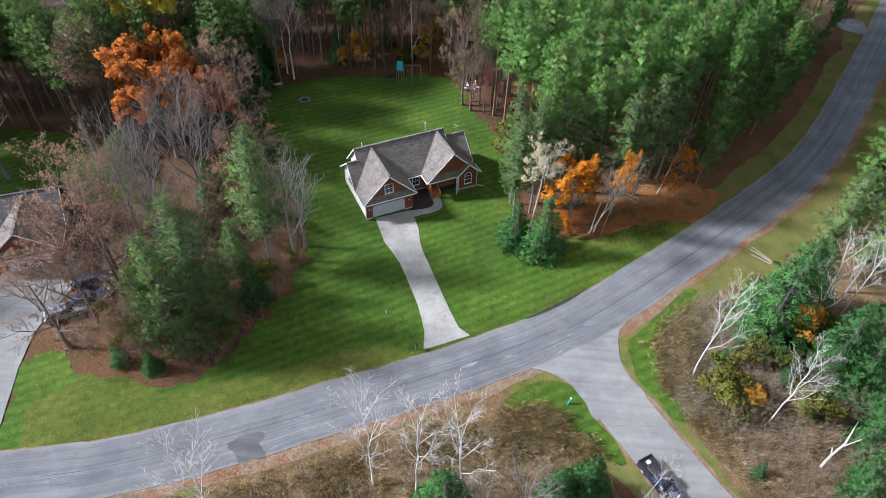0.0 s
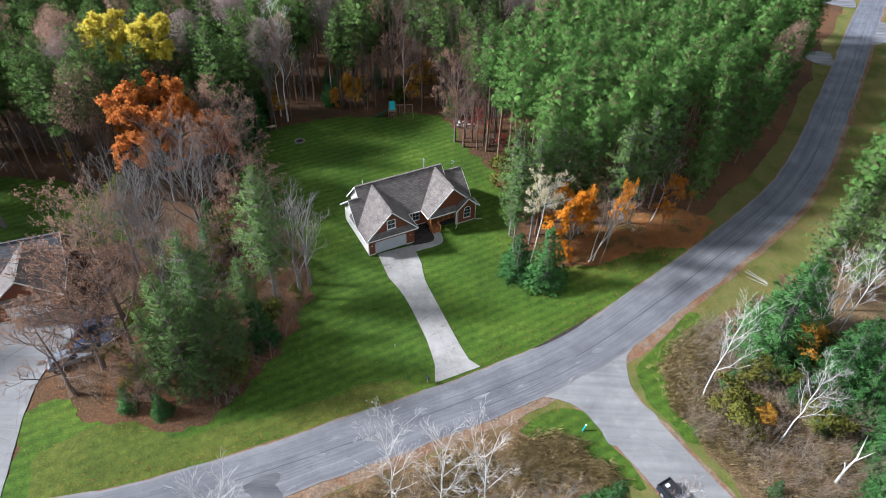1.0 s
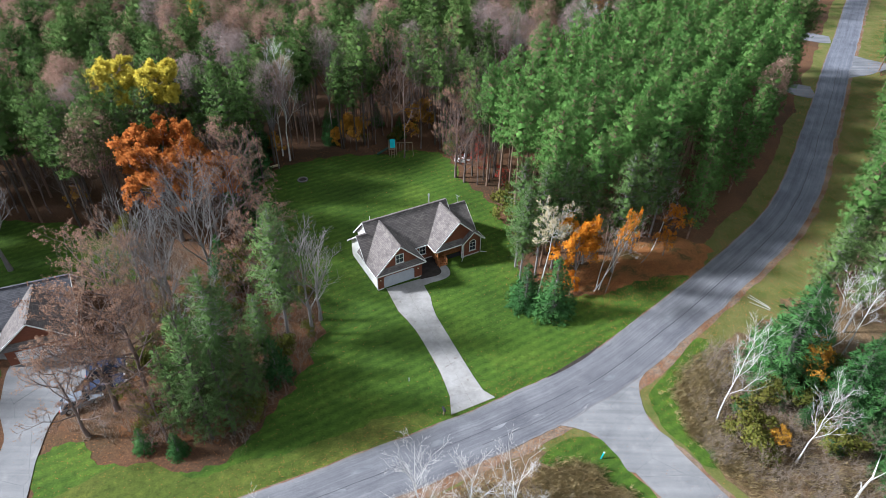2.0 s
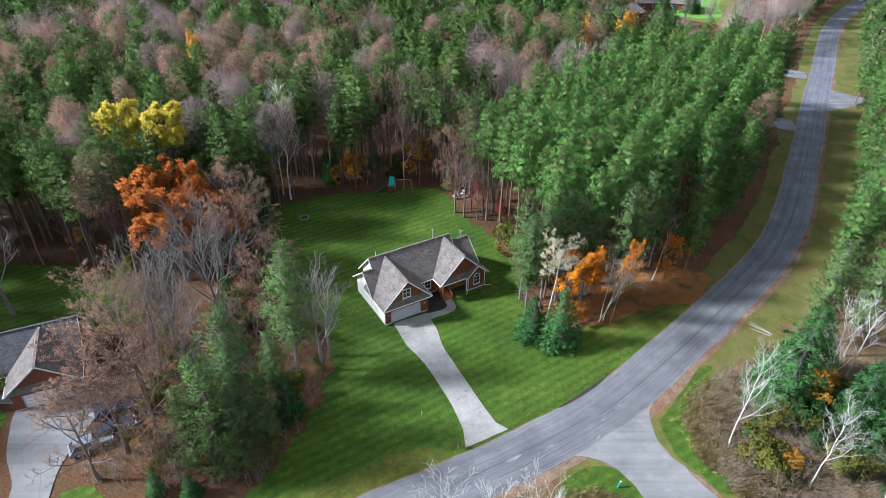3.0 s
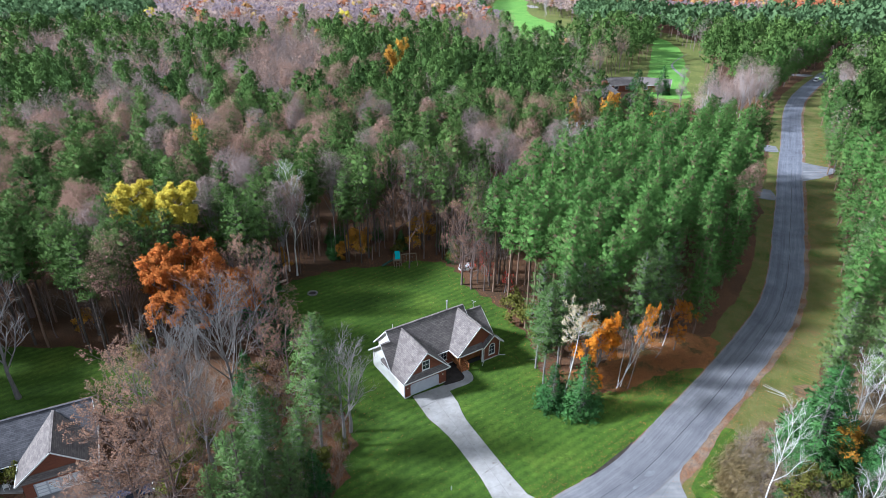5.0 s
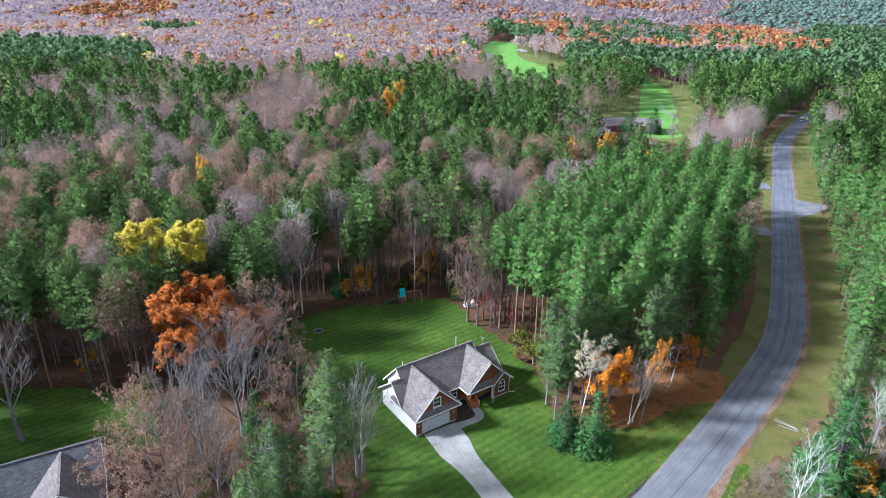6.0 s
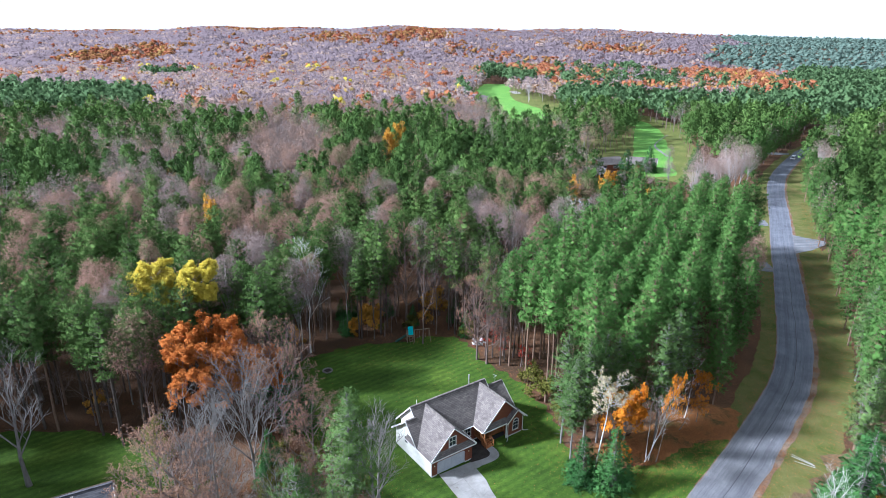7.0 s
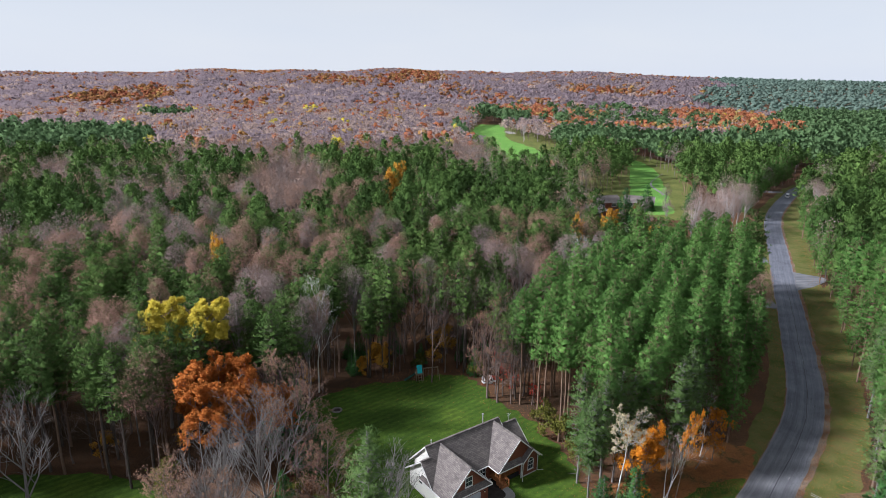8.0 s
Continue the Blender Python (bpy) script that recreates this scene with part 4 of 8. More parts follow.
# gable walls
part("garage_gable_wall", Solid().prism([(0.15, 0.02, EZ), (7.25, 0.02, EZ), (3.7, 0.02, 6.75)], (0, 0.2, 0)), "red_siding", house)
part("porch_gable_wall", Solid().prism([(10.2, 1.22, EZ), (17.6, 1.22, EZ), (13.9, 1.22, 6.95)], (0, 0.2, 0)), "red_siding", house)
part("arch_gable_wall", Solid().prism([(14.85, 0.99, EZ + 0.1), (17.75, 0.99, EZ + 0.1), (16.3, 0.99, 4.55)], (0, 0.2, 0)), "red_siding", house)
# roofs
gable_roof(house, "main_roof", "u", 7.05, 4.05, EZ, 7.3, 1.2, 15.1, "roof_u", rake_lo=False)
part("rake_board", Solid().bar((1.17, 11.1, EZ - 0.09), (1.17, 7.05, 7.21), 0.05, 0.2), "trim", house, "white rake board")
part("rake_board", Solid().bar((1.17, 5.9, 6.02), (1.17, 7.05, 7.21), 0.05, 0.17), "trim", house, "white rake board")
gable_roof(house, "garage_roof", "v", 3.7, 3.95, EZ, 7.05, -0.5, 6.2, "roof_v", rake_hi=False, ridge_hi=6.9)
part("left_wing_roof", slope((3.0, EZ), (5.9, 6.107), (-0.3, 1.196), (-0.3, 1.196), "u"), "roof_u", house)
part("left_wing_roof", slope((9.9, EZ - 0.2), (5.9, 6.107), (-0.3, 1.49), (-0.3, 1.49), "u"), "roof_u", house)
part("rake_board", Solid().bar((-0.33, 9.9, EZ - 0.29), (-0.33, 5.9, 6.02), 0.05, 0.2), "trim", house, "white rake board")
part("rake_board", Solid().bar((-0.33, 3.0, EZ - 0.09), (-0.33, 5.9, 6.02), 0.05, 0.14), "trim", house, "white rake board")
part("ridge_cap", Solid().bar((-0.3, 5.9, 6.12), (1.45, 5.9, 6.12), 0.3, 0.05), "roof_u", house)
gable_roof(house, "porch_roof", "v", 13.9, 4.1, EZ, 7.15, 0.65, 6.0, "roof_v", rake_hi=False, ridge_hi=6.9)
gable_roof(house, "right_wing_roof", "u", 6.6, 3.5, EZ, 6.25, 14.6, 18.25, "roof_u", rake_lo=False)
gable_roof(house, "arch_roof", "v", 16.3, 1.95, EZ - 0.02, 4.85, 0.35, 2.4, "roof_v", rake_hi=False)
part("garage_pent_roof", Solid().prism([(-0.1, -0.55, EZ - 0.02), (7.6, -0.55, EZ - 0.02), (7.2, 0.03, EZ + 0.62), (0.3, 0.03, EZ + 0.62)], (0, 0, -0.1)), "roof_u", house)
part("porch_pent_roof", Solid().prism([(9.95, 0.6, EZ - 0.02), (14.6, 0.6, EZ - 0.02), (14.6, 1.23, EZ + 0.62), (10.5, 1.23, EZ + 0.62)], (0, 0, -0.1)), "roof_u", house)
part("pent_fascia", Solid().box(-0.1, -0.6, EZ - 0.2, 7.6, -0.55, EZ - 0.02), "trim", house, "white fascia")
part("pent_fascia", Solid().box(9.95, 0.55, EZ - 0.2, 14.6, 0.6, EZ - 0.02), "trim", house, "white fascia")
part("soffit", Solid().box(0.2, -0.5, EZ - 0.16, 7.2, -0.003, EZ - 0.13).box(10.4, 0.62, EZ - 0.16, 14.78, 3.397, EZ - 0.13), "trim", house)

# garage door, lamps, windows
gdoor = part("garage_door", Solid().prism([(1.15, 0.12, 0.1), (6.05, 0.12, 0.1), (6.05, 0.12, 1.85), (5.75, 0.12, 2.17), (1.45, 0.12, 2.17), (1.15, 0.12, 1.85)], (0, 0.05, 0)), "door", house, "wide pale grey sectional garage door")
for k in range(4):
    for j in range(4):
        part("door_panel", Solid().box(1.33 + j * 1.17, 0.09, 0.2 + k * 0.49, 2.31 + j * 1.17, 0.118, 0.56 + k * 0.49, 0.012), "door", gdoor)
part("door_corner", Solid().prism([(1.152, 0.1, 2.198), (1.152, 0.1, 1.84), (1.46, 0.1, 2.198)], (0, 0.04, 0)), "red_siding", house)
part("door_corner", Solid().prism([(6.048, 0.1, 2.198), (6.048, 0.1, 1.84), (5.74, 0.1, 2.198)], (0, 0.04, 0)), "red_siding", house)
for u in (0.65, 6.6):
    lamp = part("wall_lamp", Solid().box(u - 0.06, -0.14, 1.75, u + 0.06, -0.002, 2.0, 0.015), "lamp", house, "small lit wall lantern")
    part("lamp_cap", Solid().box(u - 0.08, -0.16, 2.0, u + 0.08, 0.0, 2.04), "black", lamp)
window_u(house, 3.15, 4.25, 4.0, 5.35, -0.07)
window_u(house, 8.6, 9.6, 1.2, 2.5, 3.4)
window_u(house, 13.2, 14.3, 1.2, 2.5, 3.4)
window_u(house, 16.0, 17.0, 1.0, 2.35, 1.0, arch=True)
part("front_door", Solid().box(11.5, 3.43, 0.9, 12.4, 3.48, 2.95, 0.01), "red_siding", house, "wooden front door")
side_win = part("window", Solid().box(0.14, 6.2, 2.0, 0.185, 6.9, 3.0), "glass", house, "small dark side window")
part("frame", Solid().box(0.15, 6.1, 1.9, 0.19, 6.2, 3.1).box(0.15, 6.9, 1.9, 0.19, 7.0, 3.1).box(0.15, 6.2, 1.9, 0.19, 6.9, 2.0).box(0.15, 6.2, 3.0, 0.19, 6.9, 3.1), "trim", side_win)
for a, b in ((0.17, -0.01), (7.2, -0.01), (17.78, 0.99)):
    part("corner_board", Solid().box(a - 0.06, b - 0.02, 0.3, a + 0.06, b + 0.1, EZ - 0.2), "red_siding" if a > 1 else "trim", house)

# porch: deck, steps, railings, posts
porch = part("porch_deck", Solid().box(10.4, 1.9, 0.78, 14.8, 3.4, 0.9), "wood", house, "stained wooden porch deck")
for k in range(11):
    part("deck_board", Solid().box(10.42 + k * 0.4, 1.75, 0.9, 10.79 + k * 0.4, 3.39, 0.93, 0.008), "wood", porch)
# black panel painted in for the shadow under the deck, no real board
part("porch_skirt", Solid().box(11.9, 1.72, 0.0, 14.8, 1.78, 0.78), "black", house, "black panel standing in for the shadow beneath the porch")
for k in range(5):
    part("step", Solid().box(10.55, 0.6 + k * 0.27, 0.0, 11.8, 0.9 + k * 0.27, 0.16 + k * 0.17), "wood", house)


def railing(parent, a, b, z0a, z0b, posts=2, balusters=10):
    a, b = Vector(a), Vector(b)
    rail = part("railing", Solid().bar((*a, z0a + 0.95), (*b, z0b + 0.95), 0.09, 0.06), "wood", parent, "stained wooden handrail")
    part("lower_rail", Solid().bar((*a, z0a + 0.15), (*b, z0b + 0.15), 0.05, 0.07), "wood", rail)
    for k in range(posts):
        t = k / (posts - 1)
        p, z = a.lerp(b, t), z0a + (z0b - z0a) * t
        part("post", Solid().box(p.x - 0.06, p.y - 0.06, z - 0.05, p.x + 0.06, p.y + 0.06, z + 1.08, 0.01), "wood", rail)
    for k in range(1, balusters):
        t = k / balusters
        p, z = a.lerp(b, t), z0a + (z0b - z0a) * t
        part("baluster", Solid().box(p.x - 0.018, p.y - 0.018, z + 0.15, p.x + 0.018, p.y + 0.018, z + 0.93), "wood", rail)


railing(house, (10.5, 0.6), (10.5, 1.95), 0.12, 0.9, 2, 7)
railing(house, (11.85, 0.6), (11.85, 1.95), 0.12, 0.9, 2, 7)
railing(house, (11.9, 1.82), (14.75, 1.82), 0.93, 0.93, 4, 22)
railing(house, (10.45, 2.0), (10.45, 3.35), 0.93, 0.93, 2, 9)
for u in (10.5, 14.72):
    part("porch_post", Solid().box(u - 0.08, 1.0, 0.0 if u < 11 else 0.0, u + 0.08, 1.16, EZ - 0.15, 0.01), "trim" if u > 11 else "wood", house)
part("downspout", Solid().bar((14.9, 0.92, 2.9), (14.9, 0.92, 0.25), 0.08).bar((14.9, 0.92, 0.25), (14.2, 0.2, 0.06), 0.08), "trim", house, "white downspout with splash extension")
part("downspout", Solid().bar((17.9, 0.92, 2.9), (17.9, 0.92, 0.25), 0.08).bar((17.9, 0.92, 0.25), (18.9, 0.6, 0.06), 0.08), "trim", house, "white downspout with splash extension")
flue = part("flue", Solid().tube((12.6, 7.9, 5.4), (12.6, 7.9, 8.2), 0.1), "steel", house, "galvanised roof flue")
part("flue_cap", Solid().tube((12.6, 7.9, 8.2), (12.6, 7.9, 8.4), 0.17, 0.13), "steel", flue)
part("vent_pipe", Solid().tube((2.6, 7.5, 6.4), (2.6, 7.5, 7.75), 0.05), "trim", house)
part("antenna", Solid().tube((17.2, 7.0, 5.6), (17.2, 7.0, 7.3), 0.03).bar((16.9, 7.0, 6.9), (17.6, 7.0, 7.1), 0.05).bar((17.2, 6.8, 7.2), (17.0, 7.3, 7.3), 0.05), "steel", house, "small roof aerial")
for u, v in ((5.5, 8.5), (9.5, 8.4)):
    part("roof_vent", Solid().box(u - 0.15, v - 0.15, 5.6, u + 0.15, v + 0.15, 6.15, 0.03), "black", house)

# ---- the neighbouring house ----
nb = thing("house", "neighbouring red-brown house with long dark grey shingle roof", "house", pose(-63.3, 48.3, 0, 0, 0, 24))
wall_u(nb, 0.0, 7.4, 0.0, 0.3, EZ, "red_siding", [(1.0, 6.2, 0.0, 2.25)], name="garage_front_wall")
part("side_wall", Solid().box(0.0, 0.2, 0.3, 0.2, 4.2, EZ), "red_siding", nb)
part("side_wall", Solid().box(7.2, 0.2, 0.3, 7.397, 11.0, EZ), "red_siding", nb)
wall_u(nb, -14.0, 0.0, 4.2, 0.3, EZ, "red_siding", [(-3.2, -2.0, 1.2, 2.5), (-9, -7.5, 1.2, 2.5)], name="front_wall")
part("back_wall", Solid().box(-14.0, 11.0, 0.3, 7.4, 11.2, EZ), "red_siding", nb)
part("gable_wall", Solid().prism([(0.0, 0.02, EZ), (7.4, 0.02, EZ), (3.7, 0.02, 6.3)], (0, 0.2, 0)), "red_siding", nb)
part("gable_wall", Solid().prism([(7.397, 4.2, EZ), (7.397, 11.0, EZ), (7.397, 7.6, 6.2)], (-0.2, 0, 0)), "red_siding", nb)
part("foundation", Solid().box(-14, 4.24, -0.1, 0, 11, 0.3).box(0.04, 0.04, -0.1, 1.0, 4.3, 0.3).box(6.2, 0.04, -0.1, 7.36, 11, 0.3).box(0.04, 0.3, -0.1, 7.3, 11, 0.12), "block", nb)
gable_roof(nb, "main_roof", "u", 7.6, 4.1, EZ, 6.7, -14.6, 8.0, "roof_dark")
gable_roof(nb, "garage_roof", "v", 3.7, 4.2, EZ, 6.55, -0.55, 6.6, "roof_v", rake_hi=False, ridge_hi=7.2)
part("pent_roof", Solid().prism([(-0.2, -0.6, EZ - 0.02), (7.6, -0.6, EZ - 0.02), (7.2, 0.03, EZ + 0.55), (0.2, 0.03, EZ + 0.55)], (0, 0, -0.1)), "roof_u", nb)
nbd = part("garage_door", Solid().box(1.0, 0.12, 0.1, 6.2, 0.17, 2.25), "door", nb, "wide pale garage door")
for k in range(4):
    for j in range(4):
        part("door_panel", Solid().box(1.2 + j * 1.24, 0.09, 0.2 + k * 0.5, 2.24 + j * 1.24, 0.118, 0.58 + k * 0.5, 0.012), "white_plastic", nbd)
window_u(nb, -3.2, -2.0, 1.2, 2.5, 4.2)
window_u(nb, -9.0, -7.5, 1.2, 2.5, 4.2)
part("vent_pipe", Solid().tube((-3.8, 8.0, 6.0), (-3.8, 8.0, 7.1), 0.09).tube((-3.8, 8.0, 7.1), (-3.8, 8.0, 7.3), 0.16), "white_plastic", nb, "white roof vent")
part("deck", Solid().box(-3, 11.3, 0.6, 7.8, 15.0, 0.75), "play_wood", nb, "raised back deck")
for k in range(25):
    part("deck_baluster", Solid().box(-2.9 + k * 0.44, 14.85, 0.75, -2.82 + k * 0.44, 14.92, 1.75), "play_wood", nb)
part("deck_rail", Solid().box(-3, 14.8, 1.75, 7.8, 14.95, 1.83).box(7.68, 11.3, 1.75, 7.8, 14.8, 1.83), "play_wood", nb)
for a, b in ((-3, 14.7), (2.4, 14.7), (7.5, 14.7)):
    part("deck_post", Solid().box(a, b, 0, a + 0.15, b + 0.15, 1.85), "play_wood", nb)
structure("porch_slab", Solid().box(-68.5, 49.6, 0, -64.6, 50.8, 0.2), "concrete", "small concrete stoop beside the neighbouring garage", "porch")
chair = thing("porch_chair", "white slatted porch chair beside the neighbouring house", "chair", pose(-66.6, 50.2, 0.2, 0, 0, 200))
part("seat", Solid().box(-0.3, -0.3, 0.38, 0.3, 0.25, 0.43), "white_plastic", chair)
part("armrest", Solid().box(-0.36, -0.3, 0.6, -0.28, 0.3, 0.64), "white_plastic", chair)
part("armrest", Solid().box(0.28, -0.3, 0.6, 0.36, 0.3, 0.64), "white_plastic", chair)
for k in range(5):
    part("back_slat", Solid().box(-0.28 + k * 0.115, 0.24, 0.43, -0.2 + k * 0.115, 0.28, 1.0), "white_plastic", chair)
for x in (-0.3, 0.25):
    for y in (-0.28, 0.22):
        part("leg", Solid().box(x, y, 0, x + 0.05, y + 0.05, 0.4), "white_plastic", chair)

# ---- far houses among the trees ----


def far_house(x, y, turn, w, d, h, wall_mat, roof_h=2.6):
    hs = thing("house", "distant house half hidden among autumn trees", "house", pose(x, y, 0, 0, 0, turn), "far houses")
    wall_u(hs, -w / 2, w / 2, -d / 2, 0, h, wall_mat, [(-w * 0.35, -w * 0.2, 1.0, 2.3), (w * 0.1, w * 0.3, 1.0, 2.3)], name="wall")
    part("wall", Solid().box(-w / 2, d / 2 - 0.2, 0, w / 2, d / 2, h), wall_mat, hs)
    for sgn in (-1, 1):
        a = sgn * w / 2
        part("end_wall", Solid().prism([(a, -d / 2 + 0.2, 0), (a, -d / 2 + 0.2, h), (a, 0, h + roof_h * 0.93), (a, d / 2 - 0.2, h), (a, d / 2 - 0.2, 0)], (-sgn * 0.2, 0, 0)), wall_mat, hs)
    gable_roof(hs, "roof", "u", 0, d / 2 + 0.4, h - 0.1, h + roof_h, -w / 2 - 0.4, w / 2 + 0.4, "roof_u")
    window_u(hs, -w * 0.35, -w * 0.2, 1.0, 2.3, -d / 2)
    window_u(hs, w * 0.1, w * 0.3, 1.0, 2.3, -d / 2)


far_house(-166, 420, 25, 20, 9, 3.2, "white_siding")
far_house(-122, 465, -10, 16, 9, 3.4, "white_siding")
far_house(-47, 590, 15, 18, 9, 4.5, "white_siding")
far_house(60, 249, 40, 15, 10, 3.2, "red_siding", 2.6)
far_house(92, 270, -25, 13, 9, 3.0, "red_siding", 2.4)
far_house(76, 272, 10, 12, 9, 3.0, "red_siding", 2.4)
far_house(190, 765, 30, 22, 10, 5.0, "red_siding", 4.0)
far_house(-80, 252, 10, 16, 9, 3.2, "red_siding")

# ---- vehicles ----


def wheel(parent, x, y, r=0.34, w=0.22):
    t = part("wheel", Solid().tube((x, y - w / 2, r), (x, y + w / 2, r), r, None, 20), "tyre", parent)
    part("rim", Solid().tube((x, y - w / 2 - 0.012, r), (x, y + w / 2 + 0.012, r), r * 0.62, None, 14), "steel", t)


def car(label, m, paint, length=4.6, width=1.82, kind="car", pickup=False):
    c = thing(kind, label, kind, m)
    L, W = length / 2, width / 2
    prof = [(-L, 0.45), (-L + 0.06, 0.82), (-L + 0.5, 0.92), (L - 1.3, 0.95), (L - 0.2, 0.82), (L, 0.6), (L, 0.35), (-L, 0.32)]
    part("body", Solid().prism([(x, -W, z) for x, z in prof], (0, width, 0)), paint, c)
    if pickup:
        cab = [(-0.4, 0.92), (-0.25, 1.55), (0.75, 1.55), (1.25, 0.92)]
    else:
        cab = [(-L + 0.25, 0.9), (-L + 0.75, 1.42), (0.35, 1.45), (L - 1.35, 0.93)]
    low, top = W - 0.06, W - 0.25
    a, b, d, e = cab
    v = [(a[0], -low, a[1]), (b[0], -top, b[1]), (d[0], -top, d[1]), (e[0], -low, e[1]), (a[0], low, a[1]), (b[0], top, b[1]), (d[0], top, d[1]), (e[0], low, e[1])]
    part("window_band", Solid().add(v, [(0, 3, 2, 1), (4, 5, 6, 7), (0, 1, 5, 4), (1, 2, 6, 5), (2, 3, 7, 6), (0, 4, 7, 3)]), "glass", c, "dark tinted glass")
    part("cabin_top", Solid().box(b[0] - 0.05, -top - 0.02, b[1] - 0.04, d[0] + 0.05, top + 0.02, b[1] + 0.04, 0.02), paint, c)
    for sgn in (-1, 1):
        for p, q, w in ((b, a, 0.08), (d, e, 0.07), (((b[0] + d[0]) / 2, b[1]), ((a[0] + e[0]) / 2, a[1]), 0.06)):
            part("pillar", Solid().bar((p[0], sgn * top, p[1]), (q[0], sgn * low, q[1]), w), paint, c)
        part("headlight", Solid().box(L - 0.12, sgn * (W - 0.35) - 0.16, 0.62, L + 0.01, sgn * (W - 0.35) + 0.16, 0.76, 0.02), "white_plastic", c)
        part("tail_light", Solid().box(-L - 0.01, sgn * (W - 0.2) - 0.12, 0.66, -L + 0.1, sgn * (W - 0.2) + 0.12, 0.82, 0.02), "red_plastic", c)
        part("side_mirror", Solid().box(0.75, sgn * (W + 0.1) - 0.08, 0.95, 0.9, sgn * (W + 0.1) + 0.08, 1.08, 0.02), paint, c)
        for x in (-L + 0.85, L - 0.9):
            wheel(c, x, sgn * (W - 0.1))
    if pickup:
        part("cargo_bed", Solid().box(-L + 0.12, -W + 0.1, 0.925, -0.5, W - 0.1, 0.95).box(-L, -W, 0.9, -0.45, -W + 0.09, 1.15).box(-L, W - 0.09, 0.9, -0.45, W, 1.15).box(-L, -W + 0.09, 0.9, -L + 0.09, W - 0.09, 1.15), "black", c, "black open cargo bed")
    return c


navy = car("dark navy pickup truck parked on the side road", pose(15.55, 30.0, 0.085, 0, 0, -57), "car_navy", 4.5, 1.66, "pickup truck", True)
part("bed_label", Solid().box(-1.9, -0.15, 0.952, -1.55, 0.3, 0.97), "white_plastic", navy, "white panel in the cargo bed")
kayak_car = car("white car with kayaks on its roof on the road", pose(179.5, 289.5, 0.09, 0, 0, 49), "car_white")
for y in (-0.45, 0.1, 0.55):
    part("kayak", Solid().prism([(-2.3, y, 1.62), (-0.8, y - 0.26, 1.6), (1.0, y - 0.26, 1.6), (2.3, y, 1.66), (1.0, y + 0.24, 1.6), (-0.8, y + 0.24, 1.6)], (0, 0, 0.24)), "white_plastic", kayak_car, "pale kayak")
part("roof_rack", Solid().box(-0.9, -0.8, 1.47, -0.8, 0.8, 1.6).box(0.2, -0.8, 1.47, 0.3, 0.8, 1.6), "black", kayak_car)
car("silver car parked on the neighbouring driveway under branches", pose(-52.0, 43.2, 0.03, 0, 0, 35), "car_silver")
car("dark car parked beside the neighbouring driveway", pose(-50.2, 45.4, 0.03, 0, 0, 35), "car_navy")
car("dark car parked under branches beside the neighbouring house", pose(-51.4, 48.3, 0.03, 0, 0, 28), "car_navy")

# ---- garden things ----
play = thing("playset", "wooden playset with teal canopy, slide and swing beam", "playset", pose(-21.4, 105.4, 0.04, 0, 0, 8))
for x in (-0.7, 0.7):
    for y in (-0.7, 0.7):
        part("post", Solid().box(x - 0.06, y - 0.06, 0, x + 0.06, y + 0.06, 2.7), "play_wood", play)
part("platform", Solid().box(-0.8, -0.8, 1.3, 0.8, 0.8, 1.4), "play_wood", play)
part("canopy", Solid().prism([(-0.5, -0.8, 1.7), (0.5, -0.8, 1.7), (0.5, -0.1, 3.2), (-0.5, -0.1, 3.2)], (0, 0.03, 0.03)).prism([(-0.5, 0.7, 2.3), (-0.5, -0.1, 3.2), (0.5, -0.1, 3.2), (0.5, 0.7, 2.3)], (0, 0.03, 0.03)), "teal", play, "teal canvas canopy")
part("slide", Solid().prism([(-0.8, -0.3, 1.3), (-0.8, 0.3, 1.3), (-2.6, 0.3, 0.2), (-3.1, 0.3, 0.12), (-3.1, -0.3, 0.12), (-2.6, -0.3, 0.2)], (0, 0, 0.06)).bar((-0.8, -0.3, 1.4), (-2.6, -0.3, 0.3), 0.06, 0.16).bar((-0.8, 0.3, 1.4), (-2.6, 0.3, 0.3), 0.06, 0.16), "dark_slide", play, "dark green plastic slide")
part("swing_beam", Solid().bar((0.7, 0, 2.35), (3.9, 0, 2.35), 0.12, 0.16), "play_wood", play)
part("beam_leg", Solid().bar((3.8, 0, 2.35), (4.0, -1.0, 0), 0.1), "play_wood", play)
part("beam_leg", Solid().bar((3.8, 0, 2.35), (4.0, 1.0, 0), 0.1), "play_wood", play)
for x in (1.6, 2.8):
    sw = part("swing_seat", Solid().box(x - 0.25, -0.1, 0.5, x + 0.25, 0.1, 0.54), "black", play)
    part("chain", Solid().tube((x - 0.23, 0, 0.54), (x - 0.23, 0, 2.3), 0.012, None, 5).tube((x + 0.23, 0, 0.54), (x + 0.23, 0, 2.3), 0.012, None, 5), "steel", sw)
part("ladder", Solid().bar((-0.3, -0.8, 1.3), (-0.3, -1.5, 0), 0.07).bar((0.3, -0.8, 1.3), (0.3, -1.5, 0), 0.07).bar((-0.3, -1.0, 0.9), (0.3, -1.0, 0.9), 0.06).bar((-0.3, -1.25, 0.45), (0.3, -1.25, 0.45), 0.06), "play_wood", play)

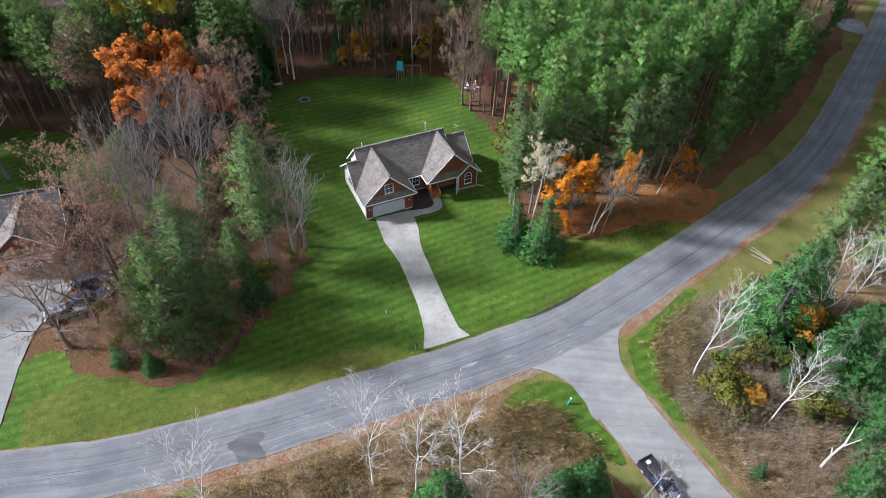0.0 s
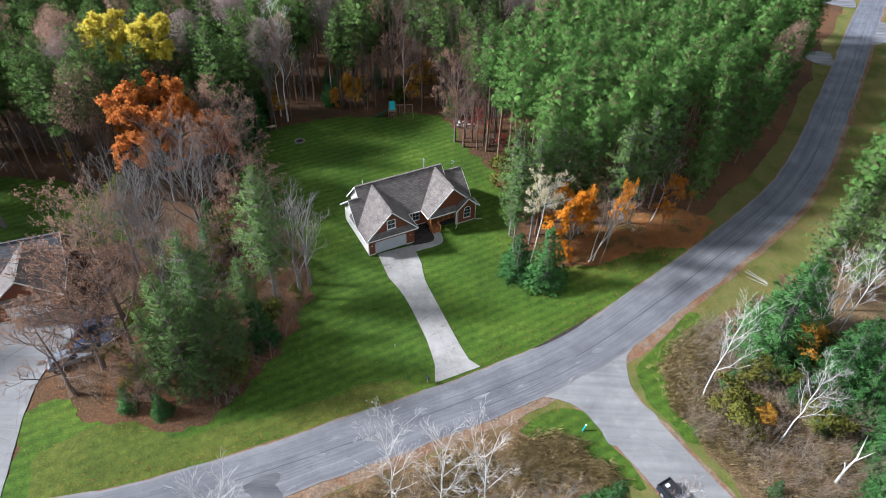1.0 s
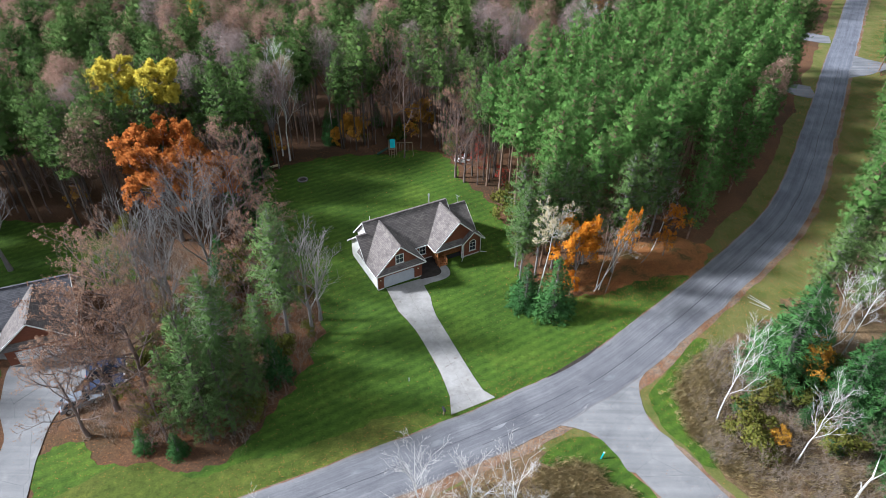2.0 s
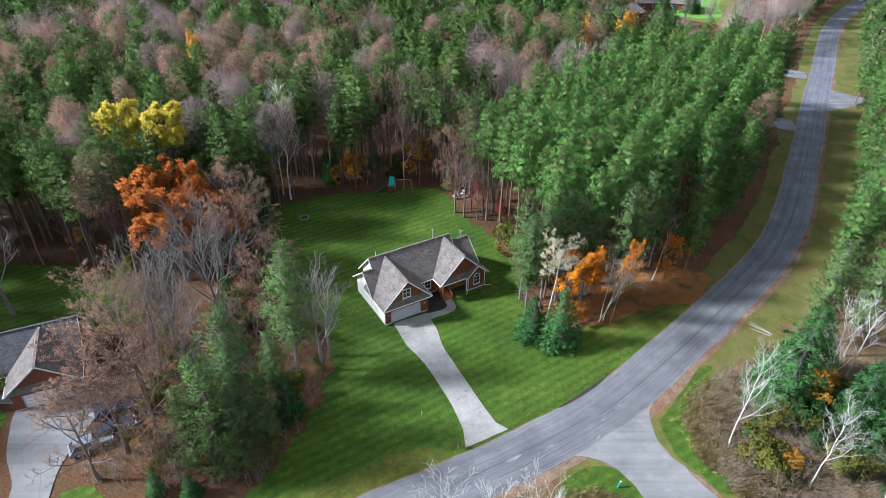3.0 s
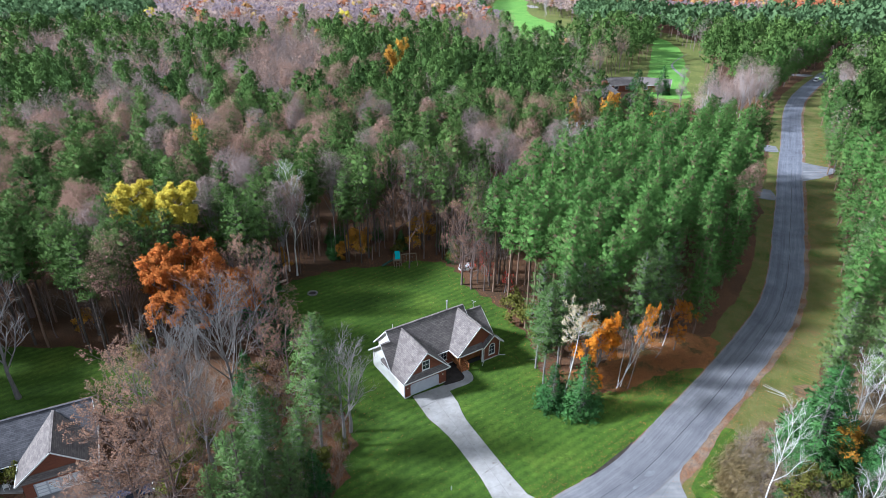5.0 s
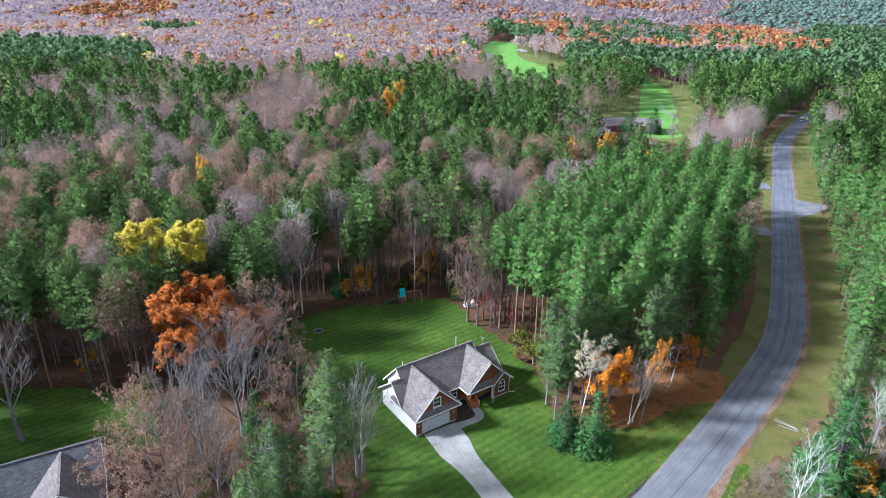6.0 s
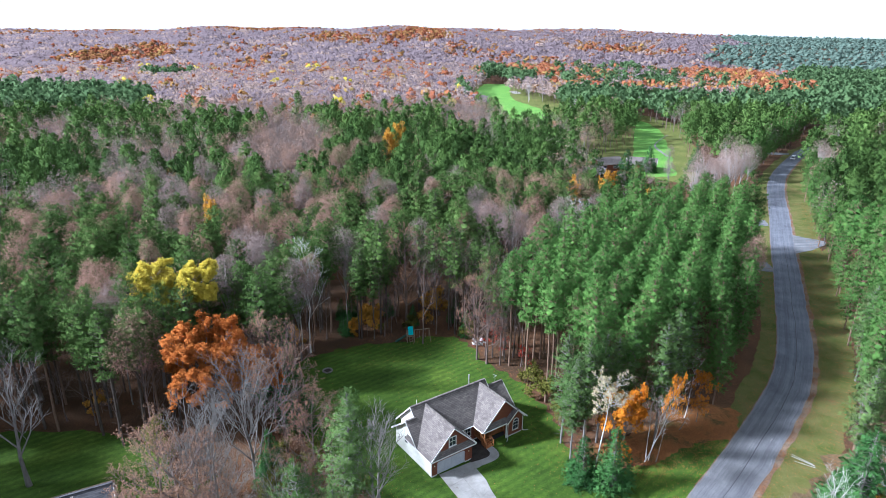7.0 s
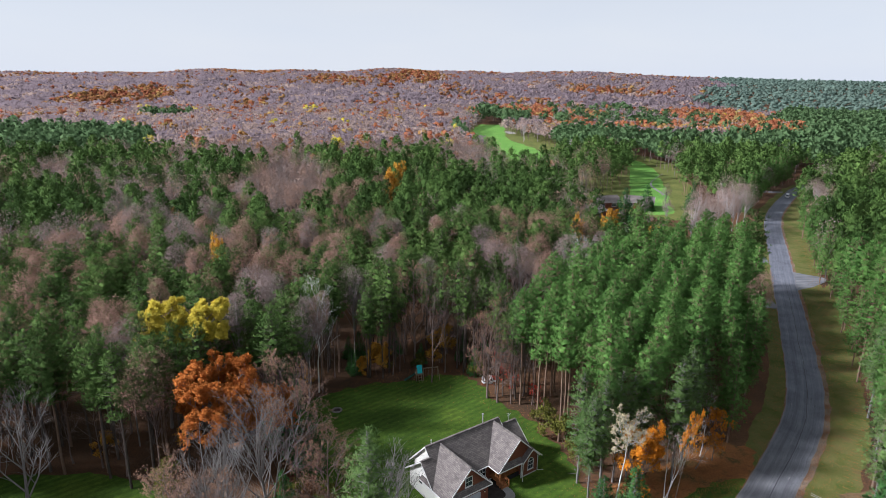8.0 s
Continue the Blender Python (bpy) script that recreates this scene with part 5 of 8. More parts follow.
first_chair = thing("garden_chair", "white and red moulded chair at the wood's edge", "chair", pose(-8.6, 103.4, 0.02, 0, 0, 20), "chairs at the fire ring")
part("seat", Solid().box(-0.3, -0.3, 0.36, 0.3, 0.3, 0.42, 0.02), "white_plastic", first_chair)
part("backrest", Solid().prism([(-0.3, 0.28, 0.4), (0.3, 0.28, 0.4), (0.26, 0.45, 1.0), (-0.26, 0.45, 1.0)], (0, 0.05, 0)), "white_plastic", first_chair)
for x in (-0.28, 0.23):
    for y in (-0.28, 0.23):
        part("leg", Solid().box(x, y, 0, x + 0.05, y + 0.05, 0.38), "red_plastic", first_chair)
for x, y, a in ((-7.5, 103.9, -40), (-6.6, 103.0, 80), (-7.4, 102.2, 170), (-8.8, 102.3, 120)):
    copy_thing(first_chair, pose(x, y, 0.02, 0, 0, a))


def ring_of_stones(name, label, x, y, r, n):
    ring = thing(name, label, "fire pit", pose(x, y, 0.03))
    s = Solid().box(-0.18, -0.13, 0, 0.18, 0.13, 0.26, 0.05)
    me = mesh_of("stone", s)
    for k in range(n):
        a = k * math.tau / n
        st = part("stone", me, "stone", ring)
        st.matrix_local = pose(r * math.cos(a), r * math.sin(a), 0, 0, 0, math.degrees(a) + 90 + random.uniform(-12, 12))
    part("ash_bed", Solid().tube((0, 0, -0.02), (0, 0, 0.04), r * 0.9, None, 16), "mulch", ring)


ring_of_stones("fire_pit", "stone fire ring with dark ash on the lawn", -36.9, 94.6, 0.8, 12)
ring_of_stones("fire_pit", "stone fire ring between chairs at the wood's edge", -7.7, 103.0, 0.45, 9)
log = thing("log", "pale cut log lying at the edge of the woods", "log", pose(-43.4, 98.8, 0.25, 0, 0, 35))
part("trunk", Solid().tube((-1.3, 0, 0), (1.3, 0, 0.05), 0.25, 0.22, 12), "cut_wood", log)
mail = thing("mailbox", "black mailbox on a wooden post by the driveway", "mailbox", pose(-9.95, 43.0, 0.03, 0, 0, 120))
part("post", Solid().box(-0.05, -0.05, 0, 0.05, 0.05, 1.05), "play_wood", mail)
part("box", Solid().prism([(-0.3, -0.1, 1.05), (-0.3, 0.1, 1.05), (-0.3, 0.1, 1.2), (-0.3, 0.05, 1.28), (-0.3, -0.05, 1.28), (-0.3, -0.1, 1.2)], (0.6, 0, 0)), "black", mail)
part("newspaper_tube", Solid().tube((-0.25, 0, 0.85), (0.25, 0, 0.85), 0.1, None, 10), "black", mail)
stake = thing("marker_stake", "pale utility marker stake in the lawn", "marker", pose(-14.3, 47.9, 0.03))
part("stake", Solid().box(-0.04, -0.04, 0, 0.04, 0.04, 0.6, 0.01), "white_plastic", stake)
marker = thing("cable_marker", "short teal plastic marker post in the corner grass", "marker", pose(7.2, 37.8, 0.03, 0, 14, 25))
part("post", Solid().box(-0.06, -0.06, 0, 0.06, 0.06, 0.95, 0.015), "teal", marker)
part("cap", Solid().box(-0.08, -0.08, 0.95, 0.08, 0.08, 1.05, 0.02), "white_plastic", marker, "white cap")
for x, y in ((75.2, 147.4), (84.0, 165.0)):
    far_mail = thing("mailbox", "small far mailbox on a post beside the road", "mailbox", pose(x - 3.5, y, 0.02))
    part("post", Solid().box(-0.05, -0.05, 0, 0.05, 0.05, 1.0), "play_wood", far_mail)
    part("box", Solid().box(-0.12, -0.28, 1.0, 0.12, 0.28, 1.25, 0.03), "slide", far_mail)

# ---- trees: generators ----
UP = np.array([0.0, 0.0, 1.0])


def unit(a):
    return a / np.maximum(np.linalg.norm(a, axis=-1, keepdims=True), 1e-9)


def merge(chunks):
    vs, ts, n = [], [], 0
    for v, t in chunks:
        if len(v):
            vs.append(v)
            ts.append(t + n)
            n += len(v)
    return (np.vstack(vs), np.vstack(ts)) if vs else (np.zeros((0, 3)), np.zeros((0, 3), int))


def sticks(a, b, ra, rb, sides=3):
    """Tapered rods from points a to points b."""
    a, b = np.atleast_2d(a), np.atleast_2d(b)
    n = len(a)
    d = unit(b - a)
    ref = np.where(np.abs(d[:, 2:3]) > 0.9, np.array([[1.0, 0, 0]]), np.array([[0, 0, 1.0]]))
    x = unit(np.cross(d, ref))
    y = np.cross(d, x)
    th = np.arange(sides) * math.tau / sides
    ring = x[:, None] * np.cos(th)[None, :, None] + y[:, None] * np.sin(th)[None, :, None]
    ra = np.broadcast_to(np.asarray(ra, float), (n,))[:, None, None]
    if rb is None:
        v = np.concatenate([a[:, None] + ring * ra, b[:, None]], 1)
        i = np.arange(sides)
        t = np.stack([i, (i + 1) % sides, np.full(sides, sides)], 1)
        return v.reshape(-1, 3), (t[None] + (np.arange(n) * (sides + 1))[:, None, None]).reshape(-1, 3)
    rb = np.broadcast_to(np.asarray(rb, float), (n,))[:, None, None]
    v = np.concatenate([a[:, None] + ring * ra, b[:, None] + ring * rb], 1)
    i = np.arange(sides)
    j = (i + 1) % sides
    t = np.vstack([np.stack([i, j, j + sides], 1), np.stack([i, j + sides, i + sides], 1)])
    return v.reshape(-1, 3), (t[None] + (np.arange(n) * 2 * sides)[:, None, None]).reshape(-1, 3)


def facing(v, t, nrm):
    """Triangles turned to the side of their normals."""
    a, b, c = v[t[:, 0]], v[t[:, 1]], v[t[:, 2]]
    back = np.einsum("ij,ij->i", np.cross(b - a, c - a), nrm[t[:, 0]]) < 0
    t = t.copy()
    t[back] = t[back][:, [0, 2, 1]]
    return t


def tufts(rng, c, out, size, k, spread=0.75, wide=0.3, nrm=None):
    """Clumps of needles: k wedges that fan out from each centre."""
    n = len(c)
    d = unit(out[:, None] + rng.normal(size=(n, k, 3)) * spread)
    w = unit(np.cross(d, rng.normal(size=(n, k, 3))))
    s = np.broadcast_to(np.asarray(size, float), (n,))[:, None, None] * rng.uniform(0.7, 1.25, (n, k, 1))
    tips = np.stack([c[:, None] + d * s + w * s * wide, c[:, None] + d * s - w * s * wide], 2).reshape(n, 2 * k, 3)
    v = np.concatenate([c[:, None], tips], 1).reshape(-1, 3)
    j = np.arange(k)
    t = np.stack([np.zeros(k, int), 1 + 2 * j, 2 + 2 * j], 1)
    t = (t[None] + (np.arange(n) * (2 * k + 1))[:, None, None]).reshape(-1, 3)
    nn = unit(out if nrm is None else nrm)
    nn = np.repeat(unit(nn + rng.normal(size=nn.shape) * 0.36), 2 * k + 1, 0)
    nn = unit(nn + rng.normal(size=nn.shape) * 0.12)
    return v, facing(v, t, nn), nn


def leaves(rng, c, size, nrm=None, jag=0.35):
    """Loose leaf clusters: one bent kite at each centre."""
    n = len(c)
    a = unit(rng.normal(size=(n, 3)) + UP * 0.3)
    b = unit(np.cross(a, rng.normal(size=(n, 3))))
    bow = np.cross(a, b)
    s = size * rng.uniform(0.6, 1.35, (n, 1))
    v = np.stack([c - a * s, c + b * s * 0.75 + bow * s * 0.25, c + a * s, c - b * s * 0.75 + bow * s * 0.25], 1).reshape(-1, 3)
    t = np.array([[0, 1, 2], [0, 2, 3]])
    t = (t[None] + (np.arange(n) * 4)[:, None, None]).reshape(-1, 3)
    nn = np.tile(UP, (n, 1)) if nrm is None else nrm
    nn = np.repeat(unit(unit(nn) + rng.normal(size=(n, 3)) * jag), 4, 0)
    return v, facing(v, t, nn), nn


def trunk_line(rng, h, lean=0.02, steps=6):
    z = np.linspace(0, h, steps + 1)
    off = np.cumsum(rng.normal(size=(steps + 1, 2)) * lean * h / steps, 0)
    off -= off[0]
    return np.stack([off[:, 0], off[:, 1], z], 1)


def pine(rng, h, r, base, whorl=0.62, spacing=0.75, k=9, size=0.62, dead=14, per=5, sides=6, wide=0.14, peak=1.25, core=0.0, inner=0.25):
    """Conifer with a bare bole and boughs that end in tufts; core: share of the crown that is dense within. Returns wood and needles."""
    line = trunk_line(rng, h)
    rad = 0.016 * h * (1 - line[:, 2] / h) ** 0.75 * 0.5 + 0.03
    wood = [sticks(line[:-1], line[1:], rad[:-1], rad[1:], sides)]

    def axis(z):
        return np.stack([np.interp(z, line[:, 2], line[:, 0]), np.interp(z, line[:, 2], line[:, 1]), z], -1)
    heights, lengths, angles = [], [], []
    z = base * h
    while z < h - 0.3:
        t = (z - base * h) / (h - base * h)
        full = r * min(1, 0.5 + t * 2.4) * (1 - max(0, (t - 0.25) / 0.75) ** peak) + 0.2
        for i in range(per):
            heights.append(z + rng.normal() * 0.12)
            lengths.append(full * rng.uniform(0.6, 1.15))
            angles.append(rng.uniform(0, math.tau))
        z += whorl * rng.uniform(0.8, 1.2)
    heights, lengths, angles = np.clip(heights, 0, h - 0.1), np.array(lengths), np.array(angles)
    flat = np.stack([np.cos(angles), np.sin(angles), np.zeros_like(angles)], 1)
    rise = np.interp(heights / h, [base, 0.75, 1], [0.05, 0.35, 0.95])
    start = axis(heights)
    tip = start + flat * lengths[:, None] + UP * (lengths * rise)[:, None]
    wood.append(sticks(start, tip, 0.045, None))
    cs, ds, sz = [], [], []
    for s0, e0, f0, l0 in zip(start, tip, flat, lengths):
        m = max(1, int(l0 * 0.8 / spacing) + 1)
        for q in np.linspace(1.0, inner, m):
            side = np.cross(f0, UP) * rng.normal() * 0.35 * l0 * 0.5
            cs.append(s0 + (e0 - s0) * q + side * q + rng.normal(size=3) * 0.12)
            ds.append(f0 * 0.4 + UP * 0.95)
            sz.append(size * rng.uniform(0.75, 1.2))
    cs.append(line[-1])
    ds.append(UP)
    sz.append(size)
    if dead:
        zz = rng.uniform(0.3, 1.0, dead) * base * h
        aa = rng.uniform(0, math.tau, dead)
        f = np.stack([np.cos(aa), np.sin(aa), rng.uniform(-0.25, 0.2, dead)], 1)
        wood.append(sticks(axis(zz), axis(zz) + f * rng.uniform(0.5, 1.8, (dead, 1)), 0.025, None))
    cs = np.array(cs)
    radial = cs - axis(cs[:, 2])
    crown = tufts(rng, cs, np.array(ds), np.array(sz), k, 0.6, wide, radial * 1.0 / max(r, 0.1) + UP * 0.42)
    if core:
        q = np.linspace(0.08, 0.86, 7)
        girth = r * np.minimum(1, 0.5 + q * 2.4) * (1 - np.maximum(0, (q - 0.25) / 0.75) ** peak) + 0.15
        crown = both(clumps(rng, axis(h * (base + (1 - base) * q)), girth * core, 1.1, np.array([0, 0, h * (base + 0.35 * (1 - base))]), 0.25, 0.2), crown)
    return merge(wood), crown


def spruce(rng, h, r, k=16):
    """Conifer clothed to the ground in drooping sprays."""
    line = trunk_line(rng, h, 0.01)
    wood = [sticks(line[:-1], line[1:], 0.012 * h * (1 - line[:-1, 2] / h) + 0.02, 0.012 * h * (1 - line[1:, 2] / h) + 0.01, 6)]
    cs, ds, sz, a0, a1 = [], [], [], [], []
    z = 0.25
    while z < h - 0.15:
        t = z / h
        full = r * (1 - t) ** 0.85 + 0.1
        for i in range(max(5, int(9 * (1 - t) + 4))):
            a = rng.uniform(0, math.tau)
            l = full * rng.uniform(0.75, 1.12)
            f = np.array([math.cos(a), math.sin(a), 0])
            s0 = np.array([0, 0, z + rng.normal() * 0.08])
            e0 = s0 + f * l + UP * l * (-0.22 + 0.5 * t)
            a0.append(s0)
            a1.append(e0)
            for q in np.linspace(1, 0.3, max(2, int(l / 0.42))):
                cs.append(s0 + (e0 - s0) * q + np.cross(f, UP) * rng.normal() * 0.16 * l)
                ds.append(f * 0.95 + UP * 0.12)
                sz.append(0.42 * (0.55 + 0.45 * (1 - t)) * rng.uniform(0.8, 1.2))
        z += 0.36 * rng.uniform(0.85, 1.15) * (0.7 + 0.3 * (1 - t))
    cs.append(np.array([0, 0, h]))
    ds.append(UP)
    sz.append(0.3)
    wood.append(sticks(np.array(a0), np.array(a1), 0.02, None))
    return merge(wood), tufts(rng, np.array(cs), np.array(ds), np.array(sz) * 1.25, k, 0.5, 0.07, np.array(ds) + UP * 0.45)


def hardwood(rng, h, r, bole=0.3, limbs=8, b2=5, b3=5, b4=3, girth=0.018, upright=0.5, leaf=0, leaf_size=0.22, lean=(0, 0), stems=1, twig=0.011):
    """A broad-leaved tree grown limb by limb; leaf: leaf clusters per twig. Returns wood and leaves."""
    wood, pts = [], []
    for stem in range(stems):
        spread = 0 if stems == 1 else 0.22
        line = trunk_line(rng, h * 0.82, 0.05)
        tilt = np.array([lean[0], lean[1]]) + rng.normal(size=2) * spread
        line[:, :2] += tilt[None] * line[:, 2:3] * (line[:, 2:3] / h) ** 0.3
        g = girth * h / math.sqrt(stems)
        rad = g * (1 - 0.82 * line[:, 2] / line[-1, 2])
        rad[0] *= 1.3
        wood.append(sticks(line[:-1], line[1:], rad[:-1], rad[1:], 7))
        n1 = max(3, limbs // stems + (stems > 1))
        q = np.linspace(bole, 1.0, n1) + rng.normal(size=n1) * 0.02
        q = np.clip(q, bole * 0.9, 1.0)
        zz = q * line[-1, 2]
        start = np.stack([np.interp(zz, line[:, 2], line[:, i]) for i in range(3)], 1)
        ang = np.arange(n1) * 2.4 + rng.uniform(0, 6)
        up1 = upright + 0.55 * (q - bole)
        d = unit(np.stack([np.cos(ang), np.sin(ang), up1 * 1.6], 1))
        length = r * (1.15 - 0.55 * (q - bole)) * rng.uniform(0.85, 1.2, n1) * (1 + 0.4 * upright)
        radius = g * 0.42 * (1.1 - 0.6 * q)
        counts = (b2, b3, b4)
        for level in range(4):
            bend = 0.3 if level < 2 else 0.15
            mid = start + d * length[:, None] * 0.5
            d2 = unit(d + UP * bend * (0.4 + upright) + rng.normal(size=d.shape) * 0.14)
            end = mid + d2 * length[:, None] * 0.5
            s = 5 if level == 0 else 3
            if level < 3:
                wood.append(sticks(start, mid, radius, radius * 0.75, s))
                wood.append(sticks(mid, end, radius * 0.75, radius * 0.4, s))
            else:
                wood.append(sticks(start, end, radius, None, 3))
                pts.append(end)
                pts.append(mid)
            if level == 3:
                break
            m = counts[level]
            f = np.tile(np.linspace(0.35, 1.0, m), len(start)) + rng.normal(size=m * len(start)) * 0.05
            f = np.clip(f, 0.2, 1.0)[:, None]
            rep = lambda a: np.repeat(a, m, axis=0)
            s0, m0, e0 = rep(start), rep(mid), rep(end)
            nstart = np.where(f < 0.5, s0 + (m0 - s0) * f * 2, m0 + (e0 - m0) * (f * 2 - 1))
            side = unit(np.cross(rep(d2), rng.normal(size=s0.shape)))
            nd = unit(rep(d2) * 0.75 + side * (0.75 if level < 2 else 0.6) + UP * 0.2 * upright)
            nlen = rep(length) * rng.uniform(0.38, 0.62, len(s0)) * (1.2 - 0.45 * f[:, 0])
            nrad = np.maximum(rep(radius) * 0.48, twig)
            start, d, length, radius = nstart, nd, nlen, nrad
    foliage_part = None
    if leaf:
        p = np.vstack(pts)
        p = np.repeat(p, leaf, axis=0) + rng.normal(size=(len(p) * leaf, 3)) * leaf_size * 1.3
        foliage_part = leaves(rng, p, leaf_size, (p - np.array([lean[0] * h * 0.6, lean[1] * h * 0.6, h * 0.55])) / r + UP * 0.4)
    return merge(wood), foliage_part


def dome_tree(rng, h, r, n, blade, k=3, limb_count=9, wide=0.03, base=0.42, heart=0, haze=0, fleck=0.3, jag=0.25, lift=0.4):
    """A bare crown seen from afar: a bole, forking limbs and fine twigs that end on an uneven dome."""
    lobes = rng.normal(size=(9, 3)) + UP * 0.4
    th, u = rng.uniform(0, math.tau, n), rng.uniform(0.0, 1.0, n) ** 0.55
    d = np.stack([np.sin(u * 2.1) * np.cos(th), np.sin(u * 2.1) * np.sin(th), np.cos(u * 2.1)], 1)
    bulge = 0.66 + 0.4 * np.clip(np.max(d @ unit(lobes).T, 1), 0, 1) ** 4
    deep = rng.uniform(0.0, 1.0, n) ** 0.35
    top = h * (1 - base)
    mid = np.array([0, 0, h * base + top * 0.4])
    reach = np.array([r, r, top * 0.58])
    c = mid + d * reach * (bulge * (0.35 + 0.65 * deep))[:, None]
    out = unit(d * np.array([1, 1, 1.2]) + UP * 0.25)
    crown = tufts(rng, c - out * blade * 0.6, out, blade, k, 0.75, wide, d * 0.75 + UP * 0.45)
    if heart:
        q = rng.choice(n, heart, False)
        crown = both(clumps(rng, mid + d[q] * reach * 0.3, np.full(heart, r * 0.36), 0.85, mid, lift * 1.4), crown)
    if haze:
        th, u = rng.uniform(0, math.tau, haze), rng.uniform(0.0, 1.0, haze) ** 0.55
        d = np.stack([np.sin(u * 2.2) * np.cos(th), np.sin(u * 2.2) * np.sin(th), np.cos(u * 2.2)], 1)
        bulge = 0.66 + 0.4 * np.clip(np.max(d @ unit(lobes).T, 1), 0, 1) ** 4
        p = mid + d * reach * (bulge * rng.uniform(0.72, 1.06, haze))[:, None]
        crown = both(leaves(rng, p, fleck, d * (1.2 - lift) + UP * lift, jag), crown)
    bole = [sticks([[0, 0, 0]], [[0, 0, h * (base + 0.15)]], 0.15, 0.07, 3)]
    if limb_count:
        limbs = rng.choice(n, min(n, limb_count), False)
        a = np.stack([np.zeros(len(limbs)), np.zeros(len(limbs)), rng.uniform(base * 0.6, base + 0.12, len(limbs)) * h], 1)
        m = a + (c[limbs] - a) * 0.5 + UP * 0.4
        bole += [sticks(a, m, 0.07, 0.04, 3), sticks(m, c[limbs], 0.04, None)]
    return merge(bole), crown


GOLDEN = (1 + math.sqrt(5)) / 2
ICO_V = unit(np.array([(-1, GOLDEN, 0), (1, GOLDEN, 0), (-1, -GOLDEN, 0), (1, -GOLDEN, 0), (0, -1, GOLDEN), (0, 1, GOLDEN), (0, -1, -GOLDEN), (0, 1, -GOLDEN),
                      (GOLDEN, 0, -1), (GOLDEN, 0, 1), (-GOLDEN, 0, -1), (-GOLDEN, 0, 1)], float))
ICO_T = np.array([(i, j, k) for i in range(12) for j in range(i + 1, 12) for k in range(j + 1, 12)
                  if max(np.linalg.norm(ICO_V[i] - ICO_V[j]), np.linalg.norm(ICO_V[j] - ICO_V[k]), np.linalg.norm(ICO_V[i] - ICO_V[k])) < 1.1])


def clumps(rng, c, rad, squash=0.8, heart=None, lift=0.2, own=0.7):
    """Uneven masses of far foliage, one round each centre."""
    n = len(c)
    r = np.asarray(rad, float)[:, None, None] * rng.uniform(0.68, 1.25, (n, 12, 1))
    v = c[:, None] + ICO_V[None] * r * np.array([1, 1, squash])
    flat = v.reshape(-1, 3)
    nn = np.tile(ICO_V, (n, 1)) * own + (0 if heart is None else unit(flat - heart) * (1.3 - own)) + UP * lift
    nn = unit(nn + rng.normal(size=nn.shape) * 0.2)
    t = (ICO_T[None] + (np.arange(n) * 12)[:, None, None]).reshape(-1, 3)
    return flat, facing(flat, t, nn), nn


def both(a, b):
    v, t = merge([a[:2], b[:2]])
    return v, t, np.vstack([a[2], b[2]])


def far_tree(rng, h, r, n, low=0.42, taper=0.6, sprays=0, blade=0.9, squash=0.9, fan=3, wide=0.2, mass=0.42, haze=0, fleck=0.5):
    """A far crown built of many uneven masses round a stem, fringed with fine sprays."""
    q = np.sqrt((np.arange(n) + rng.uniform(0.2, 0.8, n)) / n) if taper < 0.5 else (np.arange(n) + rng.uniform(0.2, 0.8, n)) / n
    rr = r * (1 - taper * q)
    th = np.arange(n) * 2.4 + rng.uniform(0, 1.2, n)
    off = rr * rng.uniform(0.35, 0.65, n) * (n > 1)
    c = np.stack([off * np.cos(th), off * np.sin(th), h * (low + (0.92 - low) * q)], 1)
    heart = np.array([0, 0, h * (low + 0.35 * (1 - low))])
    crown = clumps(rng, c, rr * mass, squash, heart, 0.2, 0.35)
    if sprays:
        pick = rng.integers(0, n, sprays)
        d = unit(rng.normal(size=(sprays, 3)) + UP * 0.45)
        p = c[pick] + d * (rr[pick] * mass * rng.uniform(0.75, 1.2, sprays))[:, None] * np.array([1, 1, squash])
        nn = unit(p - heart) * 0.6 + d * 0.25 + UP * 0.45
        crown = both(crown, tufts(rng, p - d * blade * 0.4, d * 0.5 + UP * 0.8, blade, fan, 0.4, wide, nn))
    if haze:
        pick = rng.integers(0, n, haze)
        d = unit(rng.normal(size=(haze, 3)) + UP * 0.3)
        p = c[pick] + d * (rr[pick] * mass * rng.uniform(0.9, 1.35, haze))[:, None] * np.array([1, 1, squash])
        crown = both(crown, leaves(rng, p, fleck, unit(p - heart) * 0.7 + d * 0.3 + UP * 0.35, 0.22))
    return sticks([[0, 0, 0]], [[0, 0, h * 0.8]], 0.17, None, 3), crown


